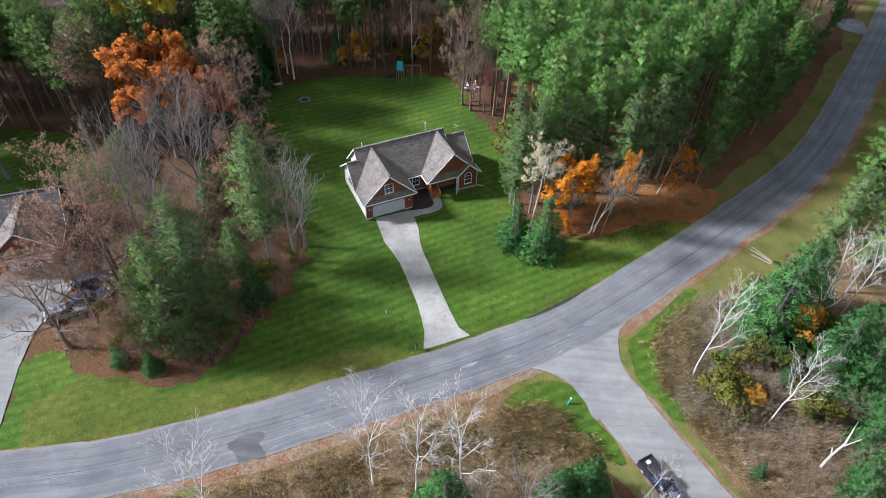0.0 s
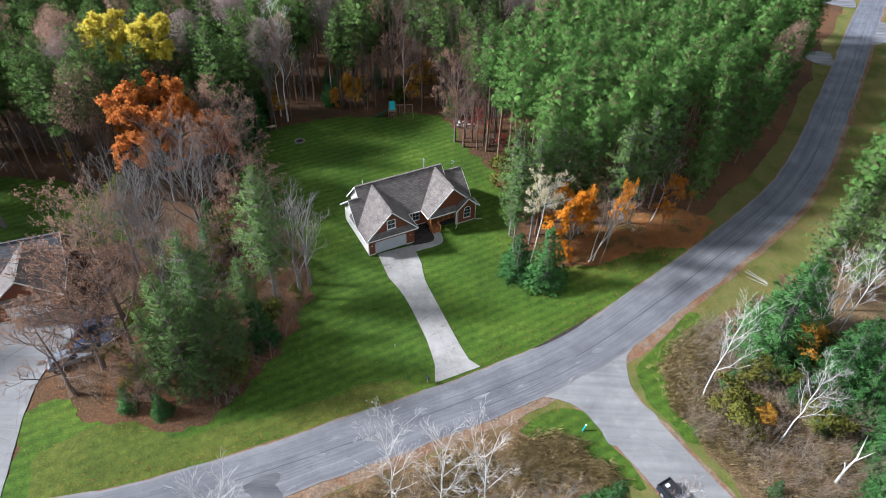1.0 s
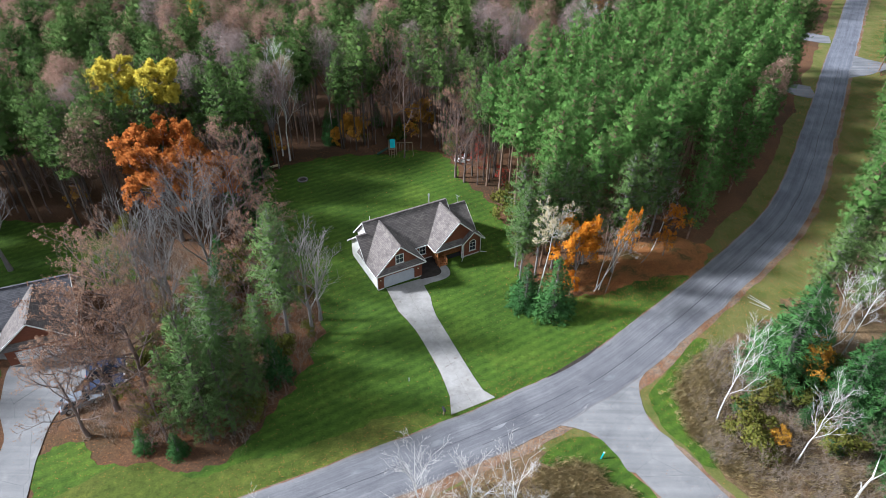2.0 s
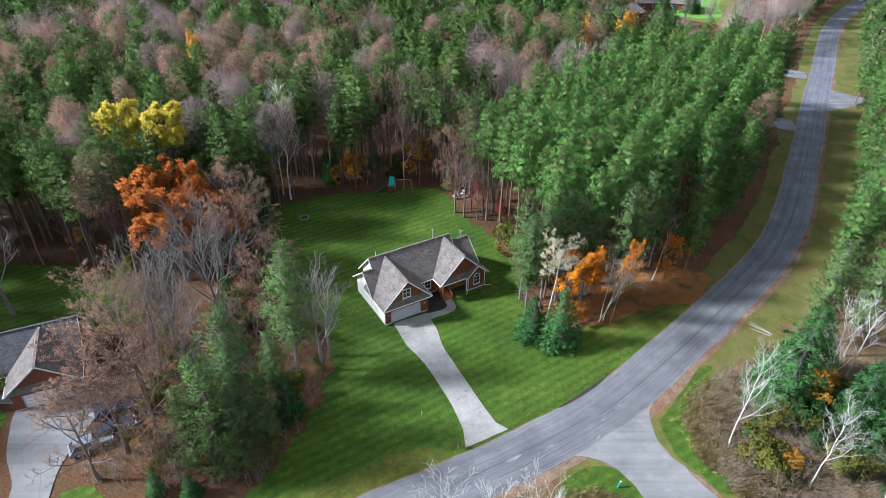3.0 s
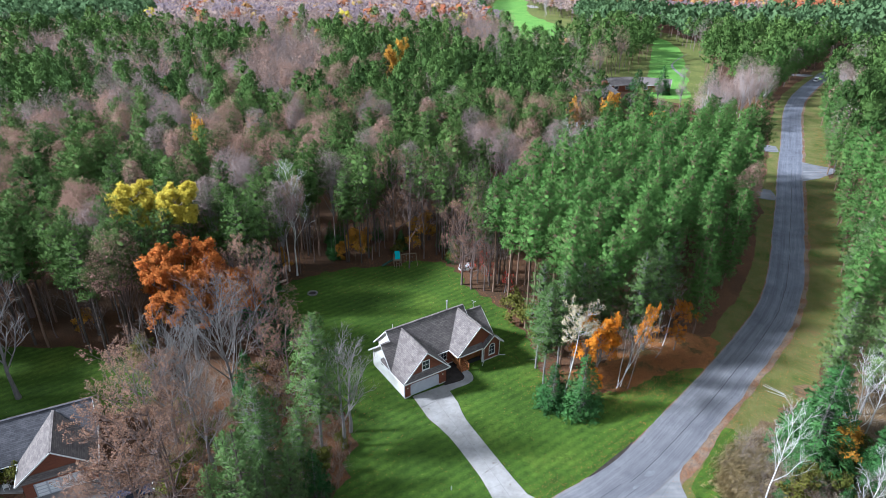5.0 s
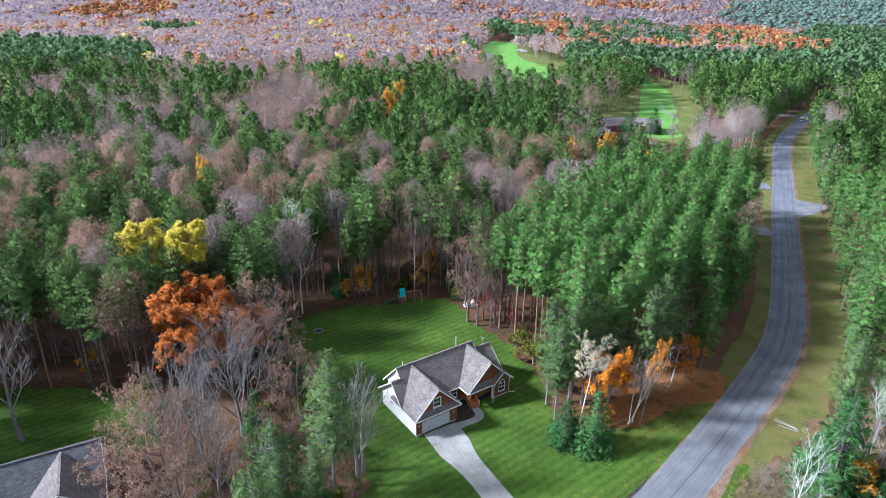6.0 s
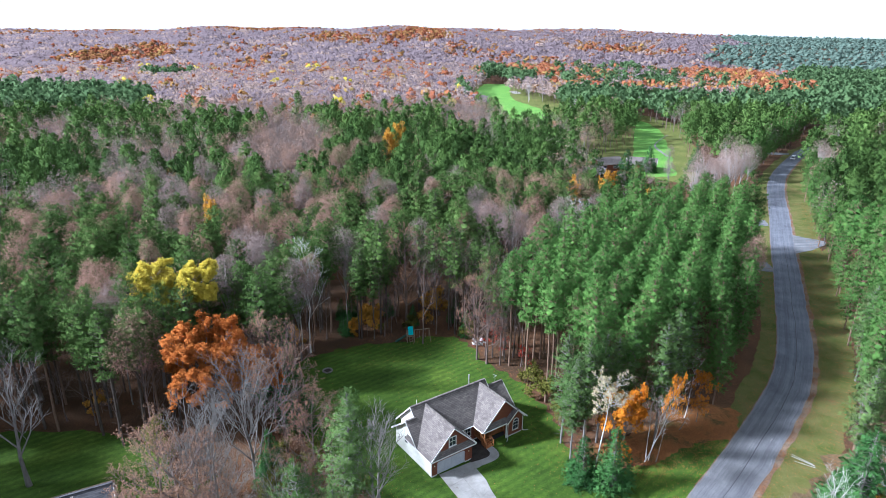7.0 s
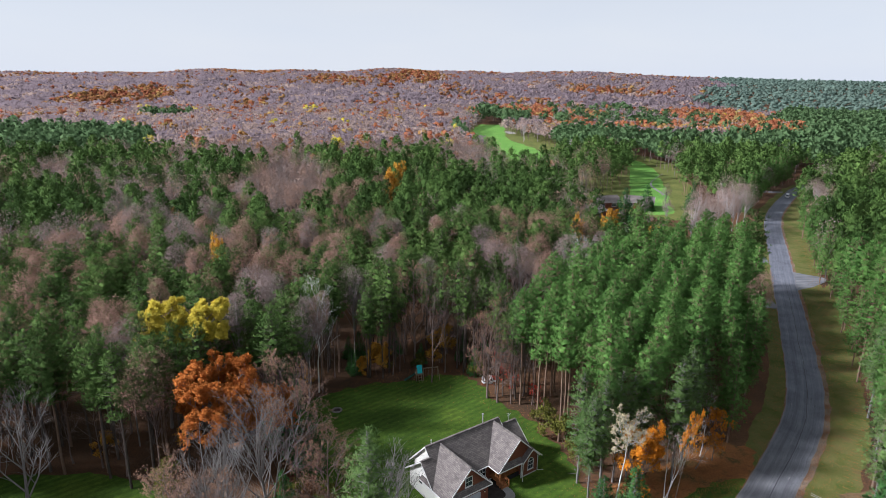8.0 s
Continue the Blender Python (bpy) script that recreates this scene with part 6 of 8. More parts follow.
def cone_crown(rng, h, r, base, n, fleck, point=0.75, cores=3, k=5, broad=0.12):
    """A far conifer: a rounded cone of small needled sprays round a dense heart."""
    def wide(t):
        return r * np.minimum(1, 0.55 + 2.2 * t) * (1 - np.clip((t - 0.15) / 0.9, 0, 1) ** 1.5) ** point
    t = rng.uniform(0, 1, n) ** 0.85
    th = rng.uniform(0, math.tau, n)
    lobes = 1 + 0.16 * np.sin(th * 3 + rng.uniform(0, 6)) + 0.12 * np.sin(th * 5 + t * 9)
    rr = wide(t) * rng.uniform(0.78, 1.06, n) * lobes
    z = h * (base + (1 - base) * t)
    p = np.stack([rr * np.cos(th), rr * np.sin(th), z], 1)
    out = np.stack([np.cos(th), np.sin(th), 0.35 + 0.9 * t], 1)
    way = unit(out * np.array([0.45, 0.45, 1.0]) + UP * 0.5)
    crown = tufts(rng, p - way * fleck * 0.4, way, fleck * rng.uniform(0.75, 1.25, n), k, 0.75, broad, out)
    q = np.linspace(0.12, 0.72, cores)
    c = np.stack([np.zeros(cores), np.zeros(cores), h * (base + (1 - base) * q)], 1)
    crown = both(clumps(rng, c, wide(q) * 0.36, 1.7, np.array([0, 0, h * base]), 0.3, 0.25), crown)
    return sticks([[0, 0, 0]], [[0, 0, h * 0.8]], 0.17, None, 3), crown


class Kind:
    """One sort of tree with several grown forms, set out many times."""

    def __init__(self, name, wood, leaf, label, category, group, forms):
        self.name, self.wood, self.leaf, self.label, self.category, self.group = name, wood, leaf, label, category, group
        self.forms = forms
        self.meshes = []
        for (wv, wt), fol in forms:
            a = tri_mesh(name + "_trunk", wv, wt)
            a.materials.append(M[wood])
            b = None
            if fol is not None:
                b = tri_mesh(name + "_crown", *fol)
                b.materials.append(M[leaf])
            self.meshes.append((a, b))

    def plant(self, x, y, scale=1.0, turn=0.0, form=0, label="", tall=1.0, tilt=(0, 0)):
        ob = thing(self.name, label or self.label, self.category, None, self.group)
        ob.matrix_world = pose(x, y, float(land(x, y)) - 0.03, tilt[0], tilt[1], turn) @ Matrix.Diagonal((scale, scale, scale * tall, 1))
        a, b = self.meshes[form % len(self.meshes)]
        part("trunk", a, None, ob)
        if b:
            part("crown", b, None, ob)
        return ob


def rngs(n, seed):
    return [np.random.default_rng(seed + i) for i in range(n)]


RED_PINE = Kind("red_pine", "pine_bark", "pine", "tall red pine with bare bole and bushy green crown", "pine tree", "pine plantation",
                [pine(g, 22.5, 2.35 + 0.25 * (i % 3), 0.5 + 0.04 * (i % 3), whorl=0.58, spacing=0.45, k=20, size=0.46, wide=0.05, peak=1.6, per=6, core=0.24, dead=22, inner=0.35) for i, g in enumerate(rngs(6, 100))])
WHITE_PINE = Kind("white_pine", "grey_bark", "white_pine", "tall pine with loose pale green tiered boughs", "pine tree", "pines at the lawn edge",
                  [pine(g, 20, 2.9, 0.3, whorl=0.5, spacing=0.42, k=14, size=0.44, dead=40, per=7, wide=0.06, peak=1.6, core=0.26, inner=0.25) for g in rngs(4, 120)])
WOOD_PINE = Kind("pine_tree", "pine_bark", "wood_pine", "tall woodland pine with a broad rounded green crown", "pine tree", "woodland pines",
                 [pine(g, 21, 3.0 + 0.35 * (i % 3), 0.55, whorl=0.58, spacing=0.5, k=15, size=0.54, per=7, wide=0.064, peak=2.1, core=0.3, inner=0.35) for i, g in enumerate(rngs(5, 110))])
EDGE_PINE = Kind("red_pine", "pine_bark", "pine", "pine at the edge of the stand, branched almost to the ground", "pine tree", "pine plantation",
                 [pine(g, 19, 2.5, 0.16, whorl=0.64, spacing=0.46, k=14, size=0.5, dead=6, per=6, wide=0.064, peak=1.5, core=0.16, inner=0.3) for g in rngs(3, 135)])
GROVE_PINE = Kind("white_pine", "dark_bark", "white_pine", "dark green pine branched almost to the ground", "pine tree", "pines at the lawn edge",
                  [pine(g, 19, 2.9, 0.1, whorl=0.6, spacing=0.46, k=14, size=0.46, dead=6, per=6, wide=0.062, peak=1.3, core=0.14, inner=0.3) for g in rngs(3, 138)])
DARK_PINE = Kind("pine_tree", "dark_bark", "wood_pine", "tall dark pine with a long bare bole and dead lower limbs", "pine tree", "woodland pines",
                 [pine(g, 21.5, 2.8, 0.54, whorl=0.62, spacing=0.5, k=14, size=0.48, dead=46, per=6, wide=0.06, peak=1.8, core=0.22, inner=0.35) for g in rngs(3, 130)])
SPRUCE = Kind("spruce", "grey_bark", "spruce", "dense dark green spruce branched to the ground", "spruce tree", "spruces",
              [spruce(g, 9, 2.75) for g in rngs(3, 140)])
MAPLE = Kind("bare_tree", "grey_bark", None, "leafless grey hardwood with a fan of fine branches", "bare tree", "bare hardwoods",
             [hardwood(g, 16, 4.0, 0.3, 9, 6, 5, 2, upright=0.9, twig=0.013) for g in rngs(4, 160)])
BARE = Kind("bare_tree", "tan_bark", None, "leafless brown hardwood with fine twigs", "bare tree", "bare hardwoods",
            [hardwood(g, 16, 3.2, 0.35, 8, 5, 5, 3, upright=0.6, girth=0.011) for g in rngs(4, 180)])
FAN = Kind("bare_tree", "grey_bark", None, "large leafless grey maple fanning out in fine ascending branches", "bare tree", "bare hardwoods",
           [hardwood(g, 16.5, 6.4, 0.12, 17, 7, 5, 2, upright=0.95, girth=0.016, twig=0.014) for g in rngs(1, 190)])
OAK_TAN = Kind("oak_tree", "tan_bark", "oak_brown", "oak holding dry tan-brown leaves", "oak tree", "oaks",
               [hardwood(g, 14, 4.4, 0.25, 11, 6, 5, 3, upright=0.35, leaf=4, leaf_size=0.058) for g in rngs(3, 200)])
OAK_ORANGE = Kind("oak_tree", "grey_bark", "oak_orange", "broad oak in rust-orange leaf", "oak tree", "oaks",
                  [hardwood(g, 17, 4.3, 0.62, 16, 6, 5, 3, upright=0.3, leaf=20, leaf_size=0.13) for g in rngs(2, 220)])
ASPEN_YELLOW = Kind("aspen_tree", "grey_bark", "yellow", "tall aspen with a bright yellow crown", "aspen tree", "yellow aspens",
                    [hardwood(g, 21.5, 1.95, 0.76, 13, 6, 4, 3, upright=0.3, leaf=15, leaf_size=0.12, girth=0.009) for g in rngs(2, 240)])
BIRCH = Kind("birch_tree", "white_bark", None, "leafless white-barked birch with thin branches", "birch tree", "birches",
             [hardwood(g, 15, 2.5, 0.4, 10, 5, 5, 3, upright=1.0, girth=0.0072, twig=0.008) for g in rngs(4, 260)])
TALL_BIRCH = Kind("birch_tree", "white_bark", "pale_leaf", "white birch with a pale bare crown above a long bole", "birch tree", "birches",
                  [hardwood(g, 15, 1.45, 0.76, 11, 5, 5, 3, upright=0.45, girth=0.0075, twig=0.008, leaf=2, leaf_size=0.06) for g in rngs(1, 265)])
CLUMP_BIRCH = Kind("birch_tree", "white_bark", "rust_twig", "slim white birch with fine reddish twigs", "birch tree", "birches",
                   [hardwood(g, 15, 2.4, 0.45, 9, 5, 5, 3, upright=0.8, girth=0.006, twig=0.007, leaf=1, leaf_size=0.05) for g in rngs(3, 268)])
GOLD = Kind("small_maple", "grey_bark", "gold", "small maple in golden-orange leaf", "maple tree", "golden maples",
            [hardwood(g, 8.5, 2.6, 0.25, 8, 4, 4, 3, upright=0.45, leaf=9, leaf_size=0.12) for g in rngs(2, 280)])
BRONZE = Kind("small_maple", "grey_bark", "bronze", "small tree holding bronze-orange leaves", "maple tree", "bronze saplings",
              [hardwood(g, 6, 1.7, 0.25, 7, 4, 4, 3, upright=0.6, girth=0.009, leaf=3, leaf_size=0.11) for g in rngs(2, 288)])
THIN_GOLD = Kind("small_maple", "grey_bark", "gold", "thin maple with sparse golden leaves high on its crown", "maple tree", "golden maples",
                 [hardwood(g, 9, 1.9, 0.55, 7, 4, 4, 3, upright=0.6, girth=0.009, leaf=2, leaf_size=0.12) for g in rngs(2, 285)])
DOME_TAN = Kind("bare_tree", "tan_bark", "oak_tan", "domed hardwood with fine twigs and pinkish-tan leaves", "bare tree", "domed hardwoods",
                [dome_tree(g, 22.5, r, int(250 * r), 0.7, 4, 26, 0.02, b, haze=int(420 * r), fleck=0.1, jag=0.5) for g, r, b in zip(rngs(6, 340), (2.9, 2.9, 2.9, 4.6, 4.6, 4.6), (0.62, 0.6, 0.64, 0.54, 0.52, 0.56))])
DOME_MAUVE = Kind("bare_tree", "grey_bark", "mauve", "leafless domed hardwood, a haze of fine mauve-grey twigs", "bare tree", "domed hardwoods",
                  [dome_tree(g, 22.5, r, int(360 * r), 0.75, 4, 30, 0.018, b, haze=int(220 * r), fleck=0.085, jag=0.5) for g, r, b in zip(rngs(6, 350), (2.9, 2.9, 2.9, 4.6, 4.6, 4.6), (0.6, 0.58, 0.62, 0.54, 0.52, 0.56))])
SHRUB_TWIG = Kind("shrub", "brush_bark", None, "leafless brown shrub of tangled twigs", "shrub", "brush shrubs",
                  [hardwood(g, 3.4, 1.5, 0.12, 6, 3, 3, 1, upright=0.7, stems=3, girth=0.008, twig=0.009) for g in rngs(3, 300)])
SHRUB_OLIVE = Kind("shrub", "brush_bark", "olive", "olive-yellow shrub still holding small leaves", "shrub", "leafy shrubs",
                   [hardwood(g, 3.0, 1.4, 0.15, 6, 4, 4, 2, upright=0.5, stems=3, girth=0.008, leaf=2, leaf_size=0.14) for g in rngs(2, 310)])
SHRUB_YELLOW = Kind("shrub", "brush_bark", "bronze", "small golden-yellow understorey shrub", "shrub", "yellow shrubs",
                    [hardwood(g, 4.5, 1.6, 0.15, 7, 4, 4, 2, upright=0.5, girth=0.008, leaf=5, leaf_size=0.13) for g in rngs(2, 320)])
SHRUB_RED = Kind("shrub", "brush_bark", "red_leaf", "small red-leaved shrub at the wood's edge", "shrub", "red shrubs",
                 [hardwood(g, 4.0, 1.5, 0.2, 6, 4, 3, 2, upright=0.5, girth=0.008, leaf=1, leaf_size=0.13) for g in rngs(2, 330)])

# ---- trees that stand out one by one ----
SPOTS = random.Random(5)


def spin():
    return SPOTS.uniform(0, 360)


# grove between the two houses
for x, y, h in ((-30.2, 53.8, 21.0), (-34.4, 43.4, 20.2), (-31.6, 48.6, 12.5)):
    WHITE_PINE.plant(x, y, h / 20 * 1.12, spin(), SPOTS.randrange(4), tall=0.89)
for x, y, h in ((-35.4, 38.8, 18.4), (-37.2, 41.2, 15.5), (-33.2, 39.6, 13.5), (-38.8, 39.6, 13.0), (-31.6, 42.8, 12.0), (-36.0, 45.4, 13.5), (-32.6, 46.0, 10.0)):
    GROVE_PINE.plant(x, y, h / 19 * 1.1, spin(), SPOTS.randrange(3), tall=0.92)
for x, y, h in ((-49.1, 57.0, 17.0), (-46.0, 56.2, 16.5), (-48.6, 61.8, 14.0), (-43.4, 52.6, 13.0), (-27.6, 55.4, 15.5), (-27.0, 58.2, 13.5), (-38.5, 53.4, 11), (-39.2, 46.6, 11)):
    MAPLE.plant(x, y, h / 16, spin(), SPOTS.randrange(4))
for x, y, h in ((-47.6, 42.4, 16.5), (-47.0, 48.0, 18), (-44.6, 44.6, 15.5), (-49.2, 38.8, 12.5), (-40.2, 38.4, 9), (-53.6, 58.4, 13), (-40.8, 71.6, 16.5), (-35.6, 64.4, 13.0), (-36.5, 58.5, 9)):
    OAK_TAN.plant(x, y, h / 14, spin(), SPOTS.randrange(3))
FAN.plant(-44.2, 66.4, 0.95, 40, 0)
OAK_ORANGE.plant(-52.0, 75.4, 1.06, 20, 0, tall=0.96)
OAK_ORANGE.plant(-46.8, 76.8, 0.8, 120, 1)
OAK_TAN.plant(-43.4, 79.8, 17 / 14, 40, 1)
for x, y, h in ((-41.5, 64.5, 8), (-39.6, 77.5, 9.0), (-30.2, 47.6, 6.5), (-42.0, 80.5, 8)):
    SPRUCE.plant(x, y, h / 9, spin(), SPOTS.randrange(3), tall=1.1)
SPRUCE.plant(-42.2, 37.2, 0.42, 0, 1)
SPRUCE.plant(-38.4, 36.9, 0.4, 50, 2)
ASPEN_YELLOW.plant(-64.6, 91.2, 25.0 / 21.5, 0, 0)
ASPEN_YELLOW.plant(-56.6, 89.8, 25.0 / 21.5, 100, 1)
DOME_TAN.plant(-70.0, 107.0, 0.8, 60, 1, "slim aspen with its last pale yellow-tan leaves", tall=1.3)
for x, y, h in ((-79.5, 62.5, 17), (-74.4, 66.9, 18), (-85.5, 60.0, 16), (-87.5, 71.5, 17), (-78.5, 57.5, 14)):
    MAPLE.plant(x, y, h / 16, spin(), SPOTS.randrange(4))
# pines out of view on the left, added to shade the neighbouring lawn
for x, y in ((-91, 66), (-94, 60), (-97, 70), (-92, 76), (-99, 63), (-96, 54), (-88, 78.5), (-103, 68)):
    RED_PINE.plant(x, y, SPOTS.uniform(0.9, 1.05), spin(), SPOTS.randrange(6))
for x, y in ((-98, 46), (-104, 51), (-108, 58), (-110, 66), (-106, 74), (-101, 80), (-112, 78), (-116, 60), (-104, 86), (-96, 84), (-112, 48), (-118, 70), (-99, 75), (-94, 70)):
    RED_PINE.plant(x, y, SPOTS.uniform(0.95, 1.1), spin(), SPOTS.randrange(6))
for x, y in ((-90, 83), (-84, 84.5), (-80.5, 87), (-67.5, 80.0), (-73, 88), (-86.5, 90), (-66, 86.5), (-58, 79), (-57.5, 86)):
    DARK_PINE.plant(x, y, SPOTS.uniform(0.9, 1.1), spin(), SPOTS.randrange(3))
for x, y in ((-88, 81.5), (-82, 82), (-71.5, 80.5), (-76.5, 82), (-67, 78), (-61, 78.5), (-93, 79), (-63.5, 84)):
    BARE.plant(x, y, SPOTS.uniform(0.5, 0.8), spin(), SPOTS.randrange(3), "slim leafless sapling beneath the pines")
# in front of the plantation
TALL_BIRCH.plant(2.5, 62.6, 18.6 / 15, 0, 0, "white birch with a bare pale crown and a few yellow leaves", tilt=(5, 3))
SPRUCE.plant(4.6, 60.8, 1.1, 0, 0, tall=0.95)
SPRUCE.plant(0.9, 62.3, 0.92, 70, 1, tall=0.87)
GOLD.plant(8.4, 67.2, 10.4 / 8.5, 0, 0)
GOLD.plant(7.6, 64.8, 0.42, 80, 1)
THIN_GOLD.plant(12.8, 65.4, 0.56, 30, 1, "tall thin maple with golden leaves on its crown", tall=2.75, tilt=(6, 2))
CLUMP_BIRCH.plant(11.2, 65.6, 12.6 / 15, 0, 1, "leaning clump birch with bare white stems", tilt=(0, 18))
CLUMP_BIRCH.plant(11.9, 65.9, 10.4 / 15, 60, 2, "leaning clump birch with bare white stems", tilt=(6, 12))
CLUMP_BIRCH.plant(11.5, 65.9, 11.4 / 15, 60, 2, "leaning clump birch with bare white stems", tilt=(-4, 26))
CLUMP_BIRCH.plant(22.0, 75.8, 11.0 / 15, 60, 3, "leaning thin tree with a few orange leaves", tilt=(4, 30))
THIN_GOLD.plant(23.4, 74.6, 0.85, 60, 0, "thin leaning sapling with sparse orange leaves", tilt=(0, 22))
THIN_GOLD.plant(19.6, 72.6, 0.7, 10, 1, "thin leaning sapling with sparse orange leaves", tilt=(0, 30))
for x, y, h in ((0.6, 67.0, 17), (0.2, 70.8, 18.5), (3.0, 69.0, 18.5), (5.6, 70.6, 18.5), (10.5, 72.0, 18.5), (14.6, 70.2, 20), (18.5, 75.0, 19.5), (22.5, 79.5, 19), (8.0, 71.4, 17.5)):
    WHITE_PINE.plant(x, y, h / 20, spin(), SPOTS.randrange(4))
for k in range(15):
    x = SPOTS.uniform(-47, -6)
    y = 110 + SPOTS.uniform(-1, 9) - abs(x + 22) * 0.18
    if not inside([x], [y - 1.5], LAWN)[0]:
        (SPRUCE if k % 3 else SHRUB_OLIVE).plant(x, y, SPOTS.uniform(0.4, 0.8), spin(), SPOTS.randrange(3), tall=1.15)
for x, y, h in ((-46.5, 97, 10), (-46, 93, 8), (-46.5, 88, 9), (-48, 102, 12), (-45.5, 84.5, 7)):
    SPRUCE.plant(x, y, h / 9, spin(), SPOTS.randrange(3), tall=1.15)
SPRUCE.plant(-44.9, 95.8, 7.5 / 9, 10, 1)
for x, y in ((-11.6, 109.6), (-10.2, 107.4), (-9.2, 108.8), (-5.0, 94.6), (-3.8, 98.2), (-2.9, 96.0), (-1.2, 93.8), (-12.6, 111.4)):
    BARE.plant(x, y, SPOTS.uniform(0.6, 0.75), spin(), SPOTS.randrange(4), "slim bare tree with a pale trunk beside the lawn", tall=1.75)
OAK_TAN.plant(-7.4, 95.3, 11.2 / 14, 15, 0, "lone slim tree on the lawn edge")
for x, y in ((-5.1, 107.5), (-3.2, 99.0), (-1.0, 93.5), (-4.8, 101.2)):
    SHRUB_RED.plant(x, y, SPOTS.uniform(0.7, 1.1), spin(), SPOTS.randrange(2))
for x, y, s in ((-30.0, 108.2, 1.3), (-33.0, 108.5, 0.7), (-16.7, 112.8, 1.5), (-44, 104, 0.8), (-28.2, 112.6, 0.9), (-60, 84, 0.9), (-72, 84, 0.8)):
    SHRUB_YELLOW.plant(x, y, s, spin(), SPOTS.randrange(2))
for x, y, s in ((-0.2, 83.0, 1.2), (0.8, 79.5, 1.3), (1.6, 75.0, 1.0), (-1.2, 86.5, 1.1), (-9.6, 106.0, 1.0), (-60.2, 74.8, 1.1), (-58.6, 71.6, 1.2), (-46, 56, 1.1), (-40, 58, 1.0), (-66, 50.6, 0.9), (-69, 49, 0.8)):
    SHRUB_OLIVE.plant(x, y, s, spin(), SPOTS.randrange(2))
for x, y in ((-65.2, 75.0), (-69.2, 77.7), (-62.5, 76.9), (-78.9, 80.1), (-64.0, 80.5), (-70.0, 82.5), (-60.0, 82.0), (-74.5, 84.0)):
    DARK_PINE.plant(x, y, SPOTS.uniform(0.95, 1.1), spin(), SPOTS.randrange(3))
# across the road, near the crossing
EXTRA = ((33.6, 29.5, 6.0), (37.5, 33.0, 7.0), (36.0, 28.0, 6.5), (40.0, 36.0, 7.5), (34.8, 31.4, 5.0))
for x, y, h, f in ((-11.9, 26.6, 16, 0), (-7.7, 26.4, 15.8, 1), (-3.5, 26.1, 16.6, 2), (-25.2, 21.4, 15.2, 3), (-32.0, 15.8, 13, 1)):
    BIRCH.plant(x, y, h / 15, spin(), f, "leafless pale aspen beside the road")
for x, y, h in ((-4.8, 23.0, 11.5), (8.3, 27.8, 7.6), (5.6, 27.0, 6.6)):
    SPRUCE.plant(x, y, h / 9, spin(), SPOTS.randrange(3))
MAPLE.plant(2.0, 23.0, 0.75, 0, 2)
MAPLE.plant(-1.5, 21.6, 0.7, 90, 3)
BIRCH.plant(13.4, 25.2, 8.5 / 15, 0, 2, "young birch with thin white branches")
CLUMP_BIRCH.plant(14.2, 28.4, 7.0 / 15, 0, 1, "young birch with reddish twigs", tilt=(0, 6))
BIRCH.plant(21.2, 42.8, 14.2 / 15, 40, 0, "leaning leafless grey birch in the brush", tilt=(0, 10))
BIRCH.plant(28.3, 38.0, 13.5 / 15, 10, 1, "dead white birch with bare branches")
BIRCH.plant(34.2, 48.4, 15.5 / 15, 80, 2, "bare white birch among spruces", tilt=(0, 8))
BIRCH.plant(41.2, 54.2, 13.5 / 15, 200, 3)
for x, y, h in ((30.8, 49.8, 15.6), (33.4, 52.8, 12.5), (36.8, 55.4, 10.0), (36.6, 45.4, 12.0), (38.5, 43.5, 9.0), (41.5, 48.0, 10.5), (39.5, 38.5, 9)):
    SPRUCE.plant(x, y, h / 9, spin(), SPOTS.randrange(3))
for x, y, h in ((39.5, 61.0, 17), (44.5, 66.0, 18), (43.5, 58.5, 17), (49.5, 72.5, 19), (48.0, 63.5, 18), (54.0, 77.0, 19), (45.5, 52.5, 16), (58.0, 84.5, 19), (53.0, 69.5, 19)):
    WHITE_PINE.plant(x, y, h / 20, spin(), SPOTS.randrange(4))
for x, y, h in ((24.5, 44.8, 3.2), (33.5, 40.0, 4.5), (35.5, 32.5, 4.5), (25.5, 31.8, 2.6), (37.0, 36.0, 6.5), (31.5, 43.5, 3.4)):
    SPRUCE.plant(x, y, h / 9, spin(), SPOTS.randrange(3))
BRONZE.plant(33.6, 48.8, 1.15, 0, 0)
BRONZE.plant(26.2, 39.4, 0.6, 60, 1)
SHRUB_OLIVE.plant(30.2, 46.2, 0.8, 20, 0)
for x, y in ((29.0, 47.0), (24.6, 42.0), (31.6, 44.4)):
    SHRUB_OLIVE.plant(x, y, 0.85, spin(), SPOTS.randrange(2))
for x, y, h in EXTRA:
    SPRUCE.plant(x, y, h / 9, spin(), SPOTS.randrange(3))
fallen = thing("fallen_trunk", "fallen white birch trunk lying in the brush", "fallen trunk", pose(32.0, 33.3, 0.2, 0, 0, 40))
part("trunk", Solid().tube((0, 0, 0.1), (1.7, 0.1, 0.5), 0.15, 0.13, 8).tube((1.7, 0.1, 0.5), (3.4, 0, 1.3), 0.13, 0.09, 8).tube((3.4, 0, 1.3), (5.8, 0.6, 2.6), 0.09, 0.03, 8).tube((3.0, 0, 1.1), (4.8, -0.8, 2.2), 0.06, 0.02, 6).tube((1.7, 0.1, 0.5), (2.1, 0.5, 1.1), 0.08, 0.06, 6), "white_bark", fallen)
snag = thing("fallen_trunk", "broken pale dead branches lying on the verge", "fallen trunk", pose(35.4, 62.8, 0.1, 0, 0, 150))
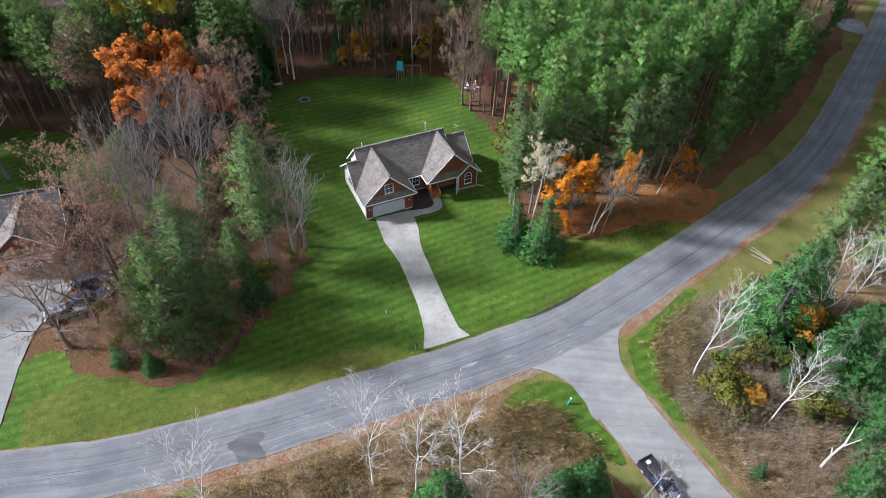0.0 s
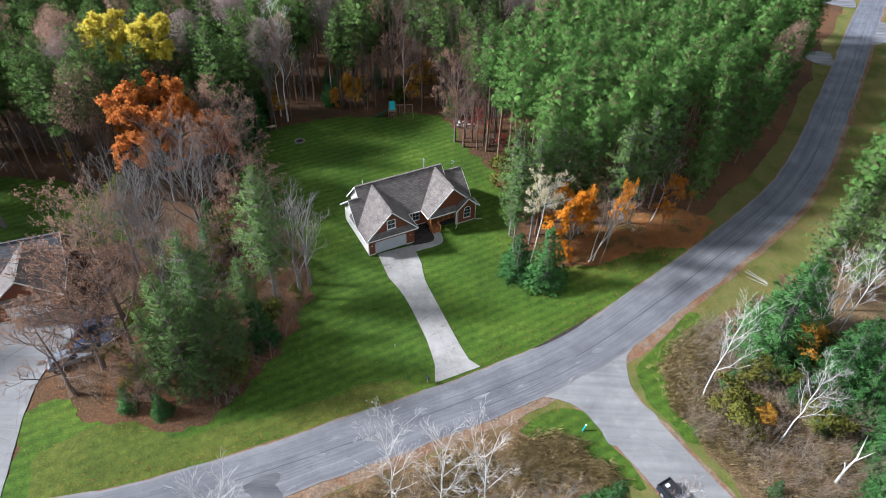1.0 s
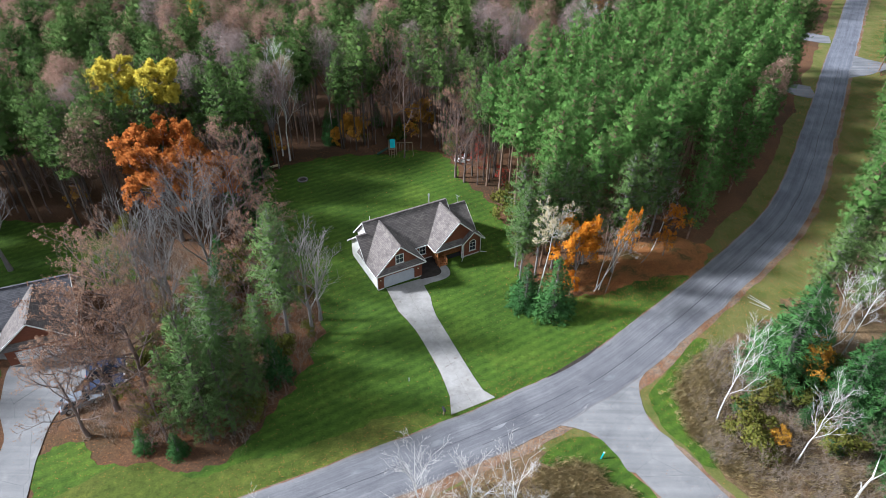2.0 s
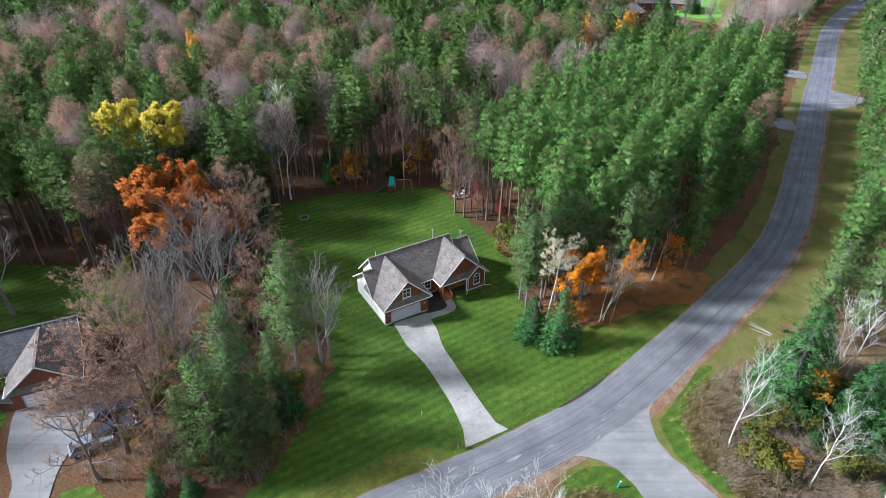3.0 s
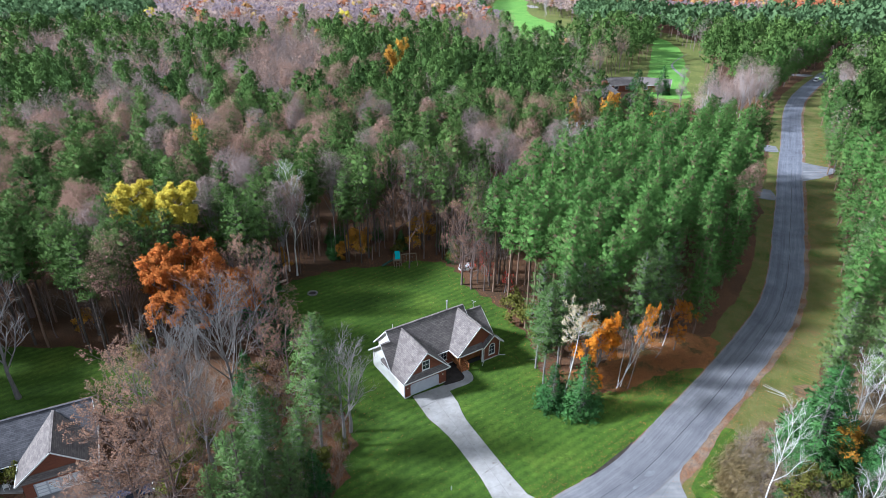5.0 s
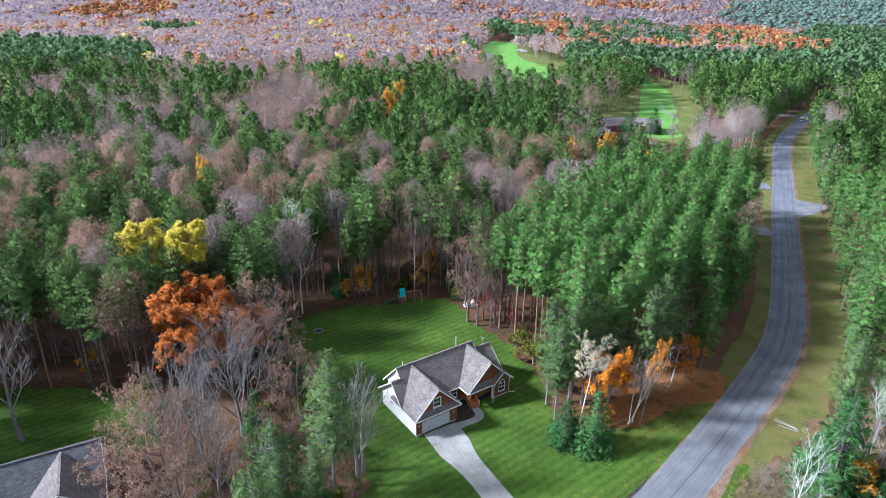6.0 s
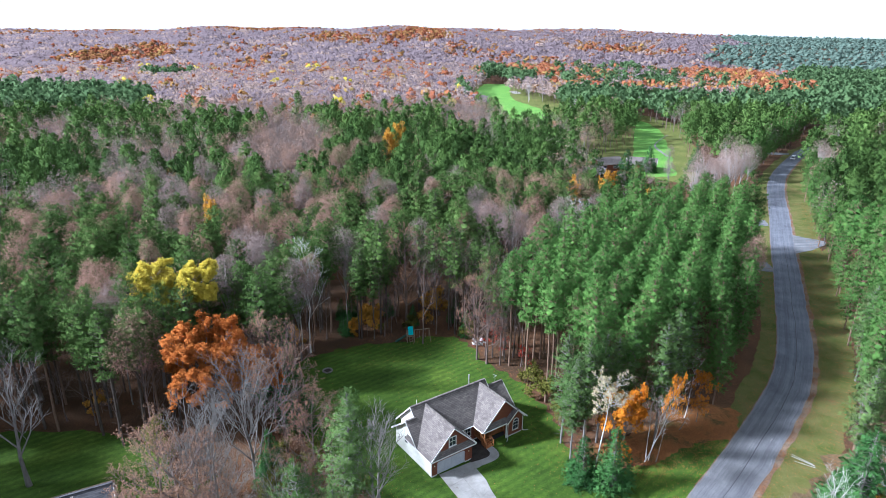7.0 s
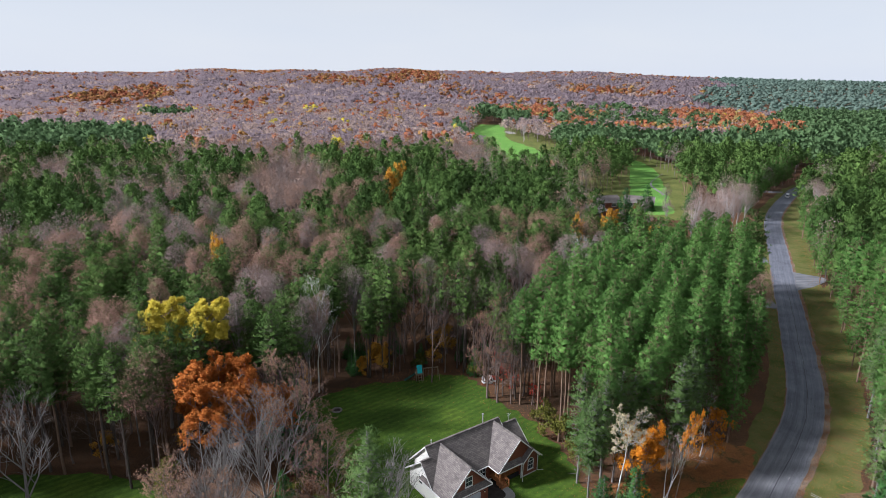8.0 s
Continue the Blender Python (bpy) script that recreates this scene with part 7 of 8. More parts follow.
part("trunk", Solid().tube((0, 0, 0), (3.2, 0.2, 0.8), 0.05, 0.03, 7).tube((0, 0.4, 0), (2.8, 0.8, 0.5), 0.045, 0.02, 7).tube((0.2, -0.3, 0), (3.0, -0.6, 0.6), 0.04, 0.02, 7), "white_bark", snag)
RNG = np.random.default_rng(77)
for k in range(95):
    t = RNG.uniform(0, 1)
    x, y = 17.5 + RNG.uniform(0, 22), 28 + RNG.uniform(0, 26)
    if (x - 13.5) * 0.83 + (y - 37.5) * 0.56 < 5.0 or y > 0.93 * x + 31.0:
        continue
    (SHRUB_TWIG if RNG.uniform() < 0.92 else SHRUB_OLIVE).plant(x, y, RNG.uniform(0.7, 1.25), spin(), int(RNG.integers(3)))
for k in range(45):
    x, y = RNG.uniform(-34, 11), RNG.uniform(13, 33)
    if y > 0.48 * x + 36.0 or (x > 4 and (x - 15.4) * 0.83 + (y - 34.6) * 0.56 > -5.5):
        continue
    SHRUB_TWIG.plant(x, y, RNG.uniform(0.5, 1.0), spin(), int(RNG.integers(3)))
for k in range(105):
    x, y = RNG.uniform(-51, -27), RNG.uniform(36.5, 70)
    if inside([x], [y], LAWN)[0]:
        continue
    (SHRUB_TWIG if RNG.uniform() < 0.75 else SHRUB_OLIVE).plant(x, y, RNG.uniform(0.6, 1.2), spin(), int(RNG.integers(3)))

# ---- the woods ----
PLANTATION = [(-5, 98), (-4, 90), (-1, 84), (2, 76), (3.5, 70), (9, 71.5), (16, 75.5), (24, 80.5), (34, 88), (44, 99.8), (52.5, 113.5), (63.5, 133.5), (72.5, 150),
              (66, 153), (56, 152), (44, 151), (28, 139), (14, 124), (3, 110), (-3, 102)]
# domed hardwoods among the pines: x, y, reach of the crown
TAN_CROWNS = [(-77, 99, 2.6), (-62, 136, 5.0), (-55, 129, 4.7), (-48, 126, 3.8), (-40, 123, 2.9), (-38.5, 140, 4.6), (-25, 138, 3.6), (-22, 112, 3.7), (-68, 126, 3.4),
              (-104, 145, 5.4), (-108, 135, 3.3), (-95, 111, 3.9), (-89, 119, 2.4), (-61, 109, 2.4), (-75, 199, 4.4), (-59, 214, 5.2), (-48, 202, 5.4), (-42, 206, 5.2),
              (-37, 226, 5.2), (-30, 228, 5.0), (-14.7, 117, 3.0), (-12, 114, 2.6), (9, 134, 4.6), (8, 121, 3.8), (-9, 97, 2.9), (-101, 170, 4.7), (5, 170, 3.0)]
MAUVE_CROWNS = [(-68, 86, 4.7), (-53, 112, 4.6), (-49, 106, 3.5), (-28, 127, 2.9), (-19, 104, 2.6), (-74, 132, 4.2), (-77, 152, 4.4), (-81, 147, 4.6), (-98, 172, 5.4),
                (-104, 160, 3.8), (-115, 157, 4.0), (-93, 177, 5.2), (-84, 194, 5.4), (-83, 164, 4.4), (-2, 131, 4.7), (3, 127, 4.7), (-2, 117, 4.2), (1, 110, 4.0),
                (15, 132, 3.6), (-6, 104, 3.2), (28, 142, 3.0), (17, 125, 3.0), (-69, 153, 4.2), (-57, 151, 3.4), (-103, 199, 5.8), (-110, 192, 5.0), (-16, 108, 2.6)]
GOLD_CROWNS = [(-66, 135, 2.2), (36, 160, 3.2), (24, 151, 2.4), (-25, 239, 3.4), (-21, 262, 3.0)]
CROWNS = np.array(TAN_CROWNS + MAUVE_CROWNS + GOLD_CROWNS + [(-63.8, 91.2, 3.8), (-55.8, 89.8, 3.8), (-70, 107, 2), (-52.2, 75, 6), (-44.6, 82.4, 3.5)])
YARD = [(40, 172), (54, 155), (74, 155), (88, 170), (104, 190), (126, 222), (124, 240), (116, 290), (124, 312), (108, 325), (88, 302), (58, 262)]
CLEAR = [LAWN, NB_LAWN, YARD, [(132, 205), (150, 210), (158, 236), (144, 238)], [(-72, 20), (-50, 24), (-48, 44), (-52, 62), (-80, 62), (-90, 50)], GOLF[0], GOLF[1],
         [(-180, 395), (-150, 395), (-152, 436), (-182, 436)], [(-220, 535), (-190, 535), (-188, 605), (-220, 605)],
         [(-134, 440), (-112, 440), (-112, 476), (-134, 476)], [(-58, 560), (-36, 560), (-36, 600), (-58, 600)], [(84, 262), (106, 258), (106, 292), (84, 296)], [(50, 236), (68, 236), (70, 254), (54, 258)],
         [(175, 725), (206, 725), (206, 780), (175, 780)], [(98, 202), (112, 202), (112, 222), (98, 222)],
         [(-36, 14), (30, 14), (46, 60), (20, 74), (-40, 40)], [(44, 345), (80, 345), (108, 420), (116, 530), (110, 640), (44, 560)],
         [(100, 280), (116, 268), (150, 360), (165, 440), (150, 445), (118, 340)]]
coarse = road_line[::4]
YARD_TREES = ((66, 190), (72, 204), (60, 182), (76, 222), (66, 226), (96, 250), (104, 268), (82, 240), (56, 196), (88, 232))


def road_gap(x, y):
    d = np.full(len(x), 1e9)
    sgn = np.zeros(len(x))
    for p, n in zip(coarse, road_n[::4]):
        q = np.hypot(x - p[0], y - p[1])
        near = q < d
        d = np.where(near, q, d)
        sgn = np.where(near, (x - p[0]) * n[0] + (y - p[1]) * n[1], sgn)
    return d, sgn


def scatter(rng, step, r0, r1, az0, az1, jitter=0.42):
    """Loose grid of places in a sector seen from (-15, 0), between two distances."""
    n = int(r1 / step) + 1
    i, j = np.meshgrid(np.arange(-n, n + 1), np.arange(-2, n + 1))
    x = (i + (j % 2) * 0.5 + rng.uniform(-jitter, jitter, i.shape)) * step - 15
    y = (j + rng.uniform(-jitter, jitter, i.shape)) * step
    x, y = x.ravel(), y.ravel()
    r, az = np.hypot(x + 15, y), np.degrees(np.arctan2(x + 15, y))
    keep = (r >= r0) & (r < r1) & (az > az0) & (az < az1)
    return x[keep], y[keep]


def open_ground(x, y):
    ok = np.ones(len(x), bool)
    for a in CLEAR:
        ok &= ~inside(x, y, a)
    d, s = road_gap(x, y)
    return ok & (d > np.where(s > 0, 9.6, 10.0))


def spread(kind_name, forms, xs, ys, sc, tall, turn, wood, leaf, label, category):
    """Many trees joined into two meshes of one thing."""
    if not len(xs):
        return
    pick = np.arange(len(xs)) % len(forms)
    wood_chunks, leaf_chunks, normal_chunks, tone_chunks = [], [], [], []
    z = land(xs, ys)
    tones = RNG.uniform(0, 1, len(xs))
    for f, (bole, fol) in enumerate(forms):
        sel = np.where(pick == f)[0]
        co, si = np.cos(turn[sel])[:, None], np.sin(turn[sel])[:, None]
        s = sc[sel][:, None]
        for (v, t), chunks in ((bole, wood_chunks), (fol[:2], leaf_chunks)):
            px = (v[None, :, 0] * co - v[None, :, 1] * si) * s + xs[sel][:, None]
            py = (v[None, :, 0] * si + v[None, :, 1] * co) * s + ys[sel][:, None]
            pz = v[None, :, 2] * s * tall[sel][:, None] + z[sel][:, None] - 0.03
            vv = np.stack([px, py, pz], -1).reshape(-1, 3)
            tt = (t[None] + (np.arange(len(sel)) * len(v))[:, None, None]).reshape(-1, 3)
            chunks.append((vv, tt))
        nn = fol[2]
        nz = np.broadcast_to(nn[None, :, 2], (len(sel), len(nn)))
        normal_chunks.append(np.stack([nn[None, :, 0] * co - nn[None, :, 1] * si, nn[None, :, 0] * si + nn[None, :, 1] * co, nz], -1).reshape(-1, 3))
        tone_chunks.append(np.repeat(tones[sel], len(nn)))
    ob = thing(kind_name, label, category, None, kind="stuff")
    part("trunks", tri_mesh(kind_name + "_trunks", *merge(wood_chunks)), wood, ob)
    keep_chunks = [i for i, (v, t) in enumerate(leaf_chunks) if len(v)]
    part("crowns", tri_mesh(kind_name + "_crowns", *merge(leaf_chunks), np.vstack([normal_chunks[i] for i in keep_chunks]), np.concatenate([tone_chunks[i] for i in keep_chunks])), leaf, ob)


def clear_of_crowns(x, y, share=0.85):
    """Which of the places keep off the domed crowns."""
    ok = np.ones(len(x), bool)
    for a, b, r in CROWNS:
        ok &= np.hypot(x - a, y - b + (1.5 if r > 3.5 else 0.5)) > r * share + (1.6 if r > 3.5 else 0.8)
    return ok


def rand(n, lo, hi):
    return RNG.uniform(lo, hi, n)


for crowns, kind in ((TAN_CROWNS, DOME_TAN), (MAUVE_CROWNS, DOME_MAUVE)):
    for k, (x, y, r) in enumerate(crowns):
        sc = r / (2.9 if r < 3.7 else 4.6)
        if x > -32 and y < 119:
            near_kind = OAK_TAN if kind is DOME_TAN else BARE
            near_kind.plant(x, y, r / 3.4, spin(), k % 3, tall=float(RNG.uniform(1.25, 1.5)) * 3.4 / r)
            continue
        kind.plant(x, y, sc, spin(), k % 3 + (0 if r < 3.7 else 3), tall=float(RNG.uniform(21.5, 24) / 22.5 / sc))
for x, y, r in GOLD_CROWNS:
    BRONZE.plant(x, y, r / 1.5, spin(), 0, "orange-gold tree among dark pines", tall=3.3 * 1.5 / r)
BIRCH.plant(-40.8, 101.8, 22.5 / 15, 30, 1, "tall bare white birch at the edge of the woods")
BIRCH.plant(-42.6, 103.6, 20.5 / 15, 130, 2, "tall bare white birch at the edge of the woods")
BIRCH.plant(18.6, 128.5, 22 / 15, 60, 0, "bare white birch standing above the pines")

# plantation rows
rows_x, rows_y = [], []
ca, sa = math.cos(radians(58)), math.sin(radians(58))
for i in range(-45, 65):
    for j in range(-50, 50):
        a, b = i * 4.0, j * 4.7
        rows_x.append(30 + a * ca - b * sa + RNG.normal() * 0.5)
        rows_y.append(130 + a * sa + b * ca + RNG.normal() * 0.5)
rows_x, rows_y = np.array(rows_x), np.array(rows_y)
keep = inside(rows_x, rows_y, PLANTATION) & open_ground(rows_x, rows_y) & clear_of_crowns(rows_x, rows_y)
rows_x, rows_y = rows_x[keep], rows_y[keep]

fx, fy = scatter(RNG, 5.4, 60, 175, -52, 50)
# woods carried on beyond the view, added only to block the low sun
unseen_x, unseen_y = scatter(RNG, 6.0, 76, 130, -84, -52)
fx, fy = np.concatenate([fx, unseen_x]), np.concatenate([fy, unseen_y])
keep = open_ground(fx, fy) & ~inside(fx, fy, PLANTATION) & ~((fx < -20) & (fy < 86) & (fx > -59)) & ~((fx > -20) & (fx < 30) & (fy < 68)) & ~((fx > 14) & (fy < 60))
gap_d, gap_s = road_gap(fx, fy)
keep &= ~((fx > 6) & (gap_s < 0) & (fy < 92)) & clear_of_crowns(fx, fy)
fx, fy, gap_s = fx[keep], fy[keep], gap_s[keep]
dist = np.hypot(fx + 12, fy - 72)
bare = (RNG.uniform(size=len(fx)) < np.where((dist < 40) & (fx > -44), 0.12, 0.2)) & (gap_s < 0)

for k, (p, q) in enumerate(zip(road_line[::5], road_n[::5])):
    if 33 < p[0] < 215:
        side = p - q * (10.6 + RNG.normal() * 0.6)
        if not 76 < p[0] < 132:
            EDGE_PINE.plant(side[0], side[1], RNG.uniform(0.85, 1.1), spin(), k % 3)
        if k % 2 and p[0] > 52:
            side = p + q * (10.8 + RNG.normal() * 0.7)
            EDGE_PINE.plant(side[0], side[1], RNG.uniform(0.75, 1.0), spin(), k % 3)
near_plant = np.argsort(np.hypot(rows_x - 5, rows_y - 78))[:230]
for i in near_plant:
    RED_PINE.plant(rows_x[i], rows_y[i], RNG.uniform(0.93, 1.08), spin(), int(RNG.integers(6)))
pines = np.where(~bare)[0]
order = pines[np.argsort(dist[pines])]
for i in order[:290]:
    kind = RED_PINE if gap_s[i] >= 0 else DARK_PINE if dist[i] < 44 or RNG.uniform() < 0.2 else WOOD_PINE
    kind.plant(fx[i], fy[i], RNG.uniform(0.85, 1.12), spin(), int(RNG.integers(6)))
for i in np.where(bare)[0]:
    kind = (DOME_TAN, DOME_MAUVE, OAK_TAN, DOME_TAN)[int(RNG.integers(4))]
    kind.plant(fx[i], fy[i], RNG.uniform(0.9, 1.08) * (1.4 if kind is OAK_TAN else 1.0), spin(), int(RNG.integers(6)))

sap_x, sap_y = RNG.uniform(-60, 0, 150), RNG.uniform(84, 126, 150)
edge_gap = np.min(np.hypot(sap_x[:, None] - np.array(LAWN)[None, :, 0], sap_y[:, None] - np.array(LAWN)[None, :, 1]), 1)
sap_ok = ~inside(sap_x, sap_y, LAWN) & ~inside(sap_x, sap_y - 2, LAWN) & (edge_gap < 20) & (sap_y > 84 + (sap_x > -44) * 16 - (sap_x > -12) * 8)
for x, y in zip(sap_x[sap_ok], sap_y[sap_ok]):
    if RNG.uniform() < 0.5:
        BARE.plant(x, y, RNG.uniform(0.45, 0.8), spin(), int(RNG.integers(3)), "slim leafless sapling beneath the pines")
    else:
        DARK_PINE.plant(x, y, RNG.uniform(0.6, 0.95), spin(), int(RNG.integers(3)))

rest_plant = np.setdiff1d(np.arange(len(rows_x)), near_plant)
MID_ROUND = [pine(g, 21, 3.3, 0.54, 0.8, 0.8, 10, 0.72, 0, 7, 3, wide=0.06, peak=2.1, core=0.3, inner=0.4) for g in rngs(5, 410)]
MID_PINE = [pine(g, 22.5, 2.6, 0.52, 0.8, 0.75, 10, 0.68, 0, 6, 3, wide=0.06, peak=1.6, core=0.3, inner=0.4) for g in rngs(5, 400)]
MID_BARE = [dome_tree(g, 17, 4.0, 420, 0.95, 3, 30, 0.02, 0.42, haze=260, fleck=0.14, jag=0.4) for g in rngs(5, 440)]
LOW_PINE = [cone_crown(g, 21, 3.2, 0.5, 210, 0.85, k=5, broad=0.11) for g in rngs(6, 420)]
LOW_FIR = [cone_crown(g, 20.5, 3.4, 0.5, 110, 1.15, cores=2, k=4, broad=0.17) for g in rngs(5, 430)]
LOW_BARE = [dome_tree(g, 20.5, 4.6, 130, 1.0, 3, 12, 0.028, 0.46, haze=100, fleck=0.2, jag=0.35) for g in rngs(5, 460)]
LOW_LEAF = [far_tree(g, 17, 4.2, 8, 0.42, 0.35, 0, 0.8, 0.85, 3, 0.12, 0.3, 160, 0.3) for g in rngs(3, 470)]

rest = order[290:]
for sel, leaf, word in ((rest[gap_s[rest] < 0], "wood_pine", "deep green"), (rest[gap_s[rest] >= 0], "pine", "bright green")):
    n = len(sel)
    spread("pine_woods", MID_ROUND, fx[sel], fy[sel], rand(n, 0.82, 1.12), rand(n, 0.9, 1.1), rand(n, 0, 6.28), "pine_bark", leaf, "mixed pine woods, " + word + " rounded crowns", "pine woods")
mx, my = rows_x[rest_plant], rows_y[rest_plant]
n = len(mx)
spread("pine_woods", MID_PINE, mx, my, rand(n, 0.92, 1.1), rand(n, 0.92, 1.08), rand(n, 0, 6.28), "pine_bark", "pine", "dense pine woods, deep green crowns", "pine woods")

# pale crowns by the far bend of the road
pale = np.array([(78, 192), (82, 197), (86, 194), (88, 201), (93, 205), (97, 203), (101, 210), (106, 214), (111, 219), (116, 223), (92, 212), (102, 218), (109, 227), (118, 231), (146, 224), (150, 229), (154, 236), (149, 220), (158, 242),
                 (104, 572), (109, 590), (112, 610), (116, 634), (120, 655), (124, 676), (118, 575), (124, 600), (128, 628)], float)
n = len(pale)
spread("hardwood_trees", MID_BARE, pale[:, 0], pale[:, 1], rand(n, 1.08, 1.28), rand(n, 0.95, 1.1), rand(n, 0, 6.28), "pale_bark", "far_tan", "pale leafless hardwoods by the road bend", "woods")
low = np.array(YARD_TREES, float)
n = len(low)
spread("hardwood_trees", MID_BARE, low[:, 0], low[:, 1], rand(n, 0.5, 0.75), rand(n, 0.9, 1.1), rand(n, 0, 6.28), "grey_bark", "mauve", "small leafless trees in a yard", "woods")
for x, y, h in ((58, 188, 12), (68, 214, 13), (50, 176, 14), (92, 262, 12), (72, 238, 15), (114, 262, 13), (47, 182, 13), (62, 206, 11)):
    SPRUCE.plant(x, y, h / 9, spin(), SPOTS.randrange(3), "dark spruce in an open yard")
SHRUB_YELLOW.plant(56, 170, 2.6, 0, 0, "small tree in yellow-orange leaf beside the pines")

# farther woods: pines up to an uneven northern edge, open hardwoods beyond it
EDGE_X = [-420, -310, -228, -165, -140, -123, -83, -41, 18, 71, 92, 150, 224, 300, 420]
EDGE_Y = [575, 546, 536, 376, 330, 300, 323, 360, 360, 345, 408, 473, 474, 474, 560]
EAST_PINES = [(286, 470), (380, 620), (475, 754), (710, 1009), (1000, 960), (700, 560), (430, 370)]


def beyond(x, y):
    wave = np.array([noise.noise(Vector((a * 0.02, b * 0.02, 11))) for a, b in zip(x, y)])
    return (y + wave * 45 > np.interp(x, EDGE_X, EDGE_Y)) & ~inside(x, y, EAST_PINES)


lx, ly = scatter(RNG, 6.3, 175, 430, -48, 46)
keep = open_ground(lx, ly) & ~inside(lx, ly, PLANTATION) & clear_of_crowns(lx, ly, 0.7)
lx, ly = lx[keep], ly[keep]
patch_noise = np.array([noise.noise(Vector((a * 0.022, b * 0.022, 3))) for a, b in zip(lx, ly)])
far_side = beyond(lx, ly)
bare = (patch_noise > np.interp(lx, [-170, -80, -20, 40, 120], [0.0, 0.03, 0.14, 0.16, 0.38])) | (RNG.uniform(size=len(lx)) < 0.10)
mixed = far_side & (RNG.uniform(size=len(lx)) < 0.8)
bare |= mixed
gold = RNG.uniform(size=len(lx)) < np.where(far_side, 0.08, 0.004)
closer = np.hypot(lx + 15, ly) < 290
pinkish = RNG.uniform(size=len(lx)) < 0.4
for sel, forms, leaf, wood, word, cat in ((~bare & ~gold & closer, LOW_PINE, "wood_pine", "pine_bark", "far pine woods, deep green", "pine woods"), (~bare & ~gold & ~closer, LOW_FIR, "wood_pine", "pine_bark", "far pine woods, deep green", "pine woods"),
                                          (bare & ~gold & ~pinkish, LOW_BARE, "mauve", "grey_bark", "far leafless mauve-brown woods", "woods"), (bare & ~gold & pinkish, LOW_BARE, "oak_tan", "tan_bark", "far tan-leaved hardwoods", "woods"),
                                          (gold, LOW_LEAF, "far_gold", "tan_bark", "far golden-orange trees", "woods")):
    m = int(sel.sum())
    spread("far_woods", forms, lx[sel], ly[sel], rand(m, 0.82, 1.18), rand(m, 0.85, 1.1), rand(m, 0, 6.28), wood, leaf, word, cat)

FAR_BARE = [dome_tree(g, 17, 7.4, 18, 1.7, 2, 0, 0.05, 0.4, 0, 50, 1.05, 0.1, 0.9) for g in rngs(5, 500)]
FAR_LEAF = [far_tree(g, 17, 6.2, 4, 0.42, 0.3, 0, 1.3, 0.85, 2, 0.12, 0.42, 34, 0.75) for g in rngs(4, 520)]
FAR_PINE = [cone_crown(g, 20, 4.6, 0.45, 40, 1.9, cores=2, k=3, broad=0.4) for g in rngs(4, 540)]
wx, wy = scatter(RNG, 8.4, 430, 980, -44, 44)
keep = open_ground(wx, wy)
wx, wy = wx[keep], wy[keep]
patch_noise = np.array([noise.noise(Vector((a * 0.012, b * 0.007, 8))) for a, b in zip(wx, wy)])
autumn = np.array([noise.noise(Vector((a * 0.016, b * 0.008, 21))) for a, b in zip(wx, wy)])
RUST = [(84, 720), (84, 860), (274, 1069), (360, 820), (440, 700), (312, 520), (252, 562), (166, 580)]
in_rust = inside(wx, wy, RUST)
in_core = inside(wx, wy, [(262, 470), (290, 560), (340, 770), (370, 870), (470, 900), (440, 700), (392, 580), (330, 490)]) | inside(wx, wy, [(128, 800), (136, 930), (215, 980), (250, 960), (196, 800), (160, 740)]) | inside(wx, wy, [(150, 560), (160, 610), (196, 620), (186, 560)])
dice = RNG.uniform(size=len(wx))
evergreen = ~beyond(wx, wy) | (patch_noise > np.where(in_rust, 0.3, np.where(wx < 40, 0.6, 0.42))) | (in_rust & (dice > 0.86))
evergreen &= ~in_core | (dice > 0.94)
warm = np.where(in_rust, np.where(autumn > 0.03, 0.62, 0.08), 0.08 + 0.6 * np.clip(autumn - 0.1, 0, 0.5))
warm = np.where(in_core, 0.8, warm)
shade = RNG.uniform(size=len(wx)) + autumn * 0.5
BELTS = [(evergreen, FAR_PINE, "hazed_pine", "distant pine stands in haze-paled green", "pine woods"),
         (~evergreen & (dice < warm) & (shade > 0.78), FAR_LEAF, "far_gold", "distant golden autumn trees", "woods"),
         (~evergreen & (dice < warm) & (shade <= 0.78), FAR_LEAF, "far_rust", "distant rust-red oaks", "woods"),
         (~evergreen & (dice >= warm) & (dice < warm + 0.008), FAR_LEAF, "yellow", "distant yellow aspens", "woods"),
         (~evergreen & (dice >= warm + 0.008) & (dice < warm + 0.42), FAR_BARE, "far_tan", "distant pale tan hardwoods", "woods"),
         (~evergreen & (dice >= warm + 0.42), FAR_BARE, "hazed_mauve", "distant leafless woods in haze-tinted mauve", "woods")]
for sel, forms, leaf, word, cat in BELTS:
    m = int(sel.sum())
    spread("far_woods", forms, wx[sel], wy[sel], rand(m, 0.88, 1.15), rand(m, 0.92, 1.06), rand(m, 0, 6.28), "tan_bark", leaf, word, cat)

RIDGE_BARE = [dome_tree(g, 15, 15.0, 6, 2.4, 1, 0, 0.05, 0.4, 0, 34, 3.0, 0.06, 1.0) for g in rngs(5, 600)]
RIDGE_LEAF = [far_tree(g, 16, 9.0, 3, 0.42, 0.25, 0, 3.4, 0.7, 2, 0.3, 0.42, 18, 1.6) for g in rngs(4, 620)]
rx, ry = scatter(RNG, 19.0, 980, 2350, -41, 41)
keep = open_ground(rx, ry)
rx, ry = rx[keep], ry[keep]
patch_noise = np.array([noise.noise(Vector((a * 0.006, b * 0.0022, 4))) for a, b in zip(rx, ry)])
azimuth = np.degrees(np.arctan2(rx + 15, ry))
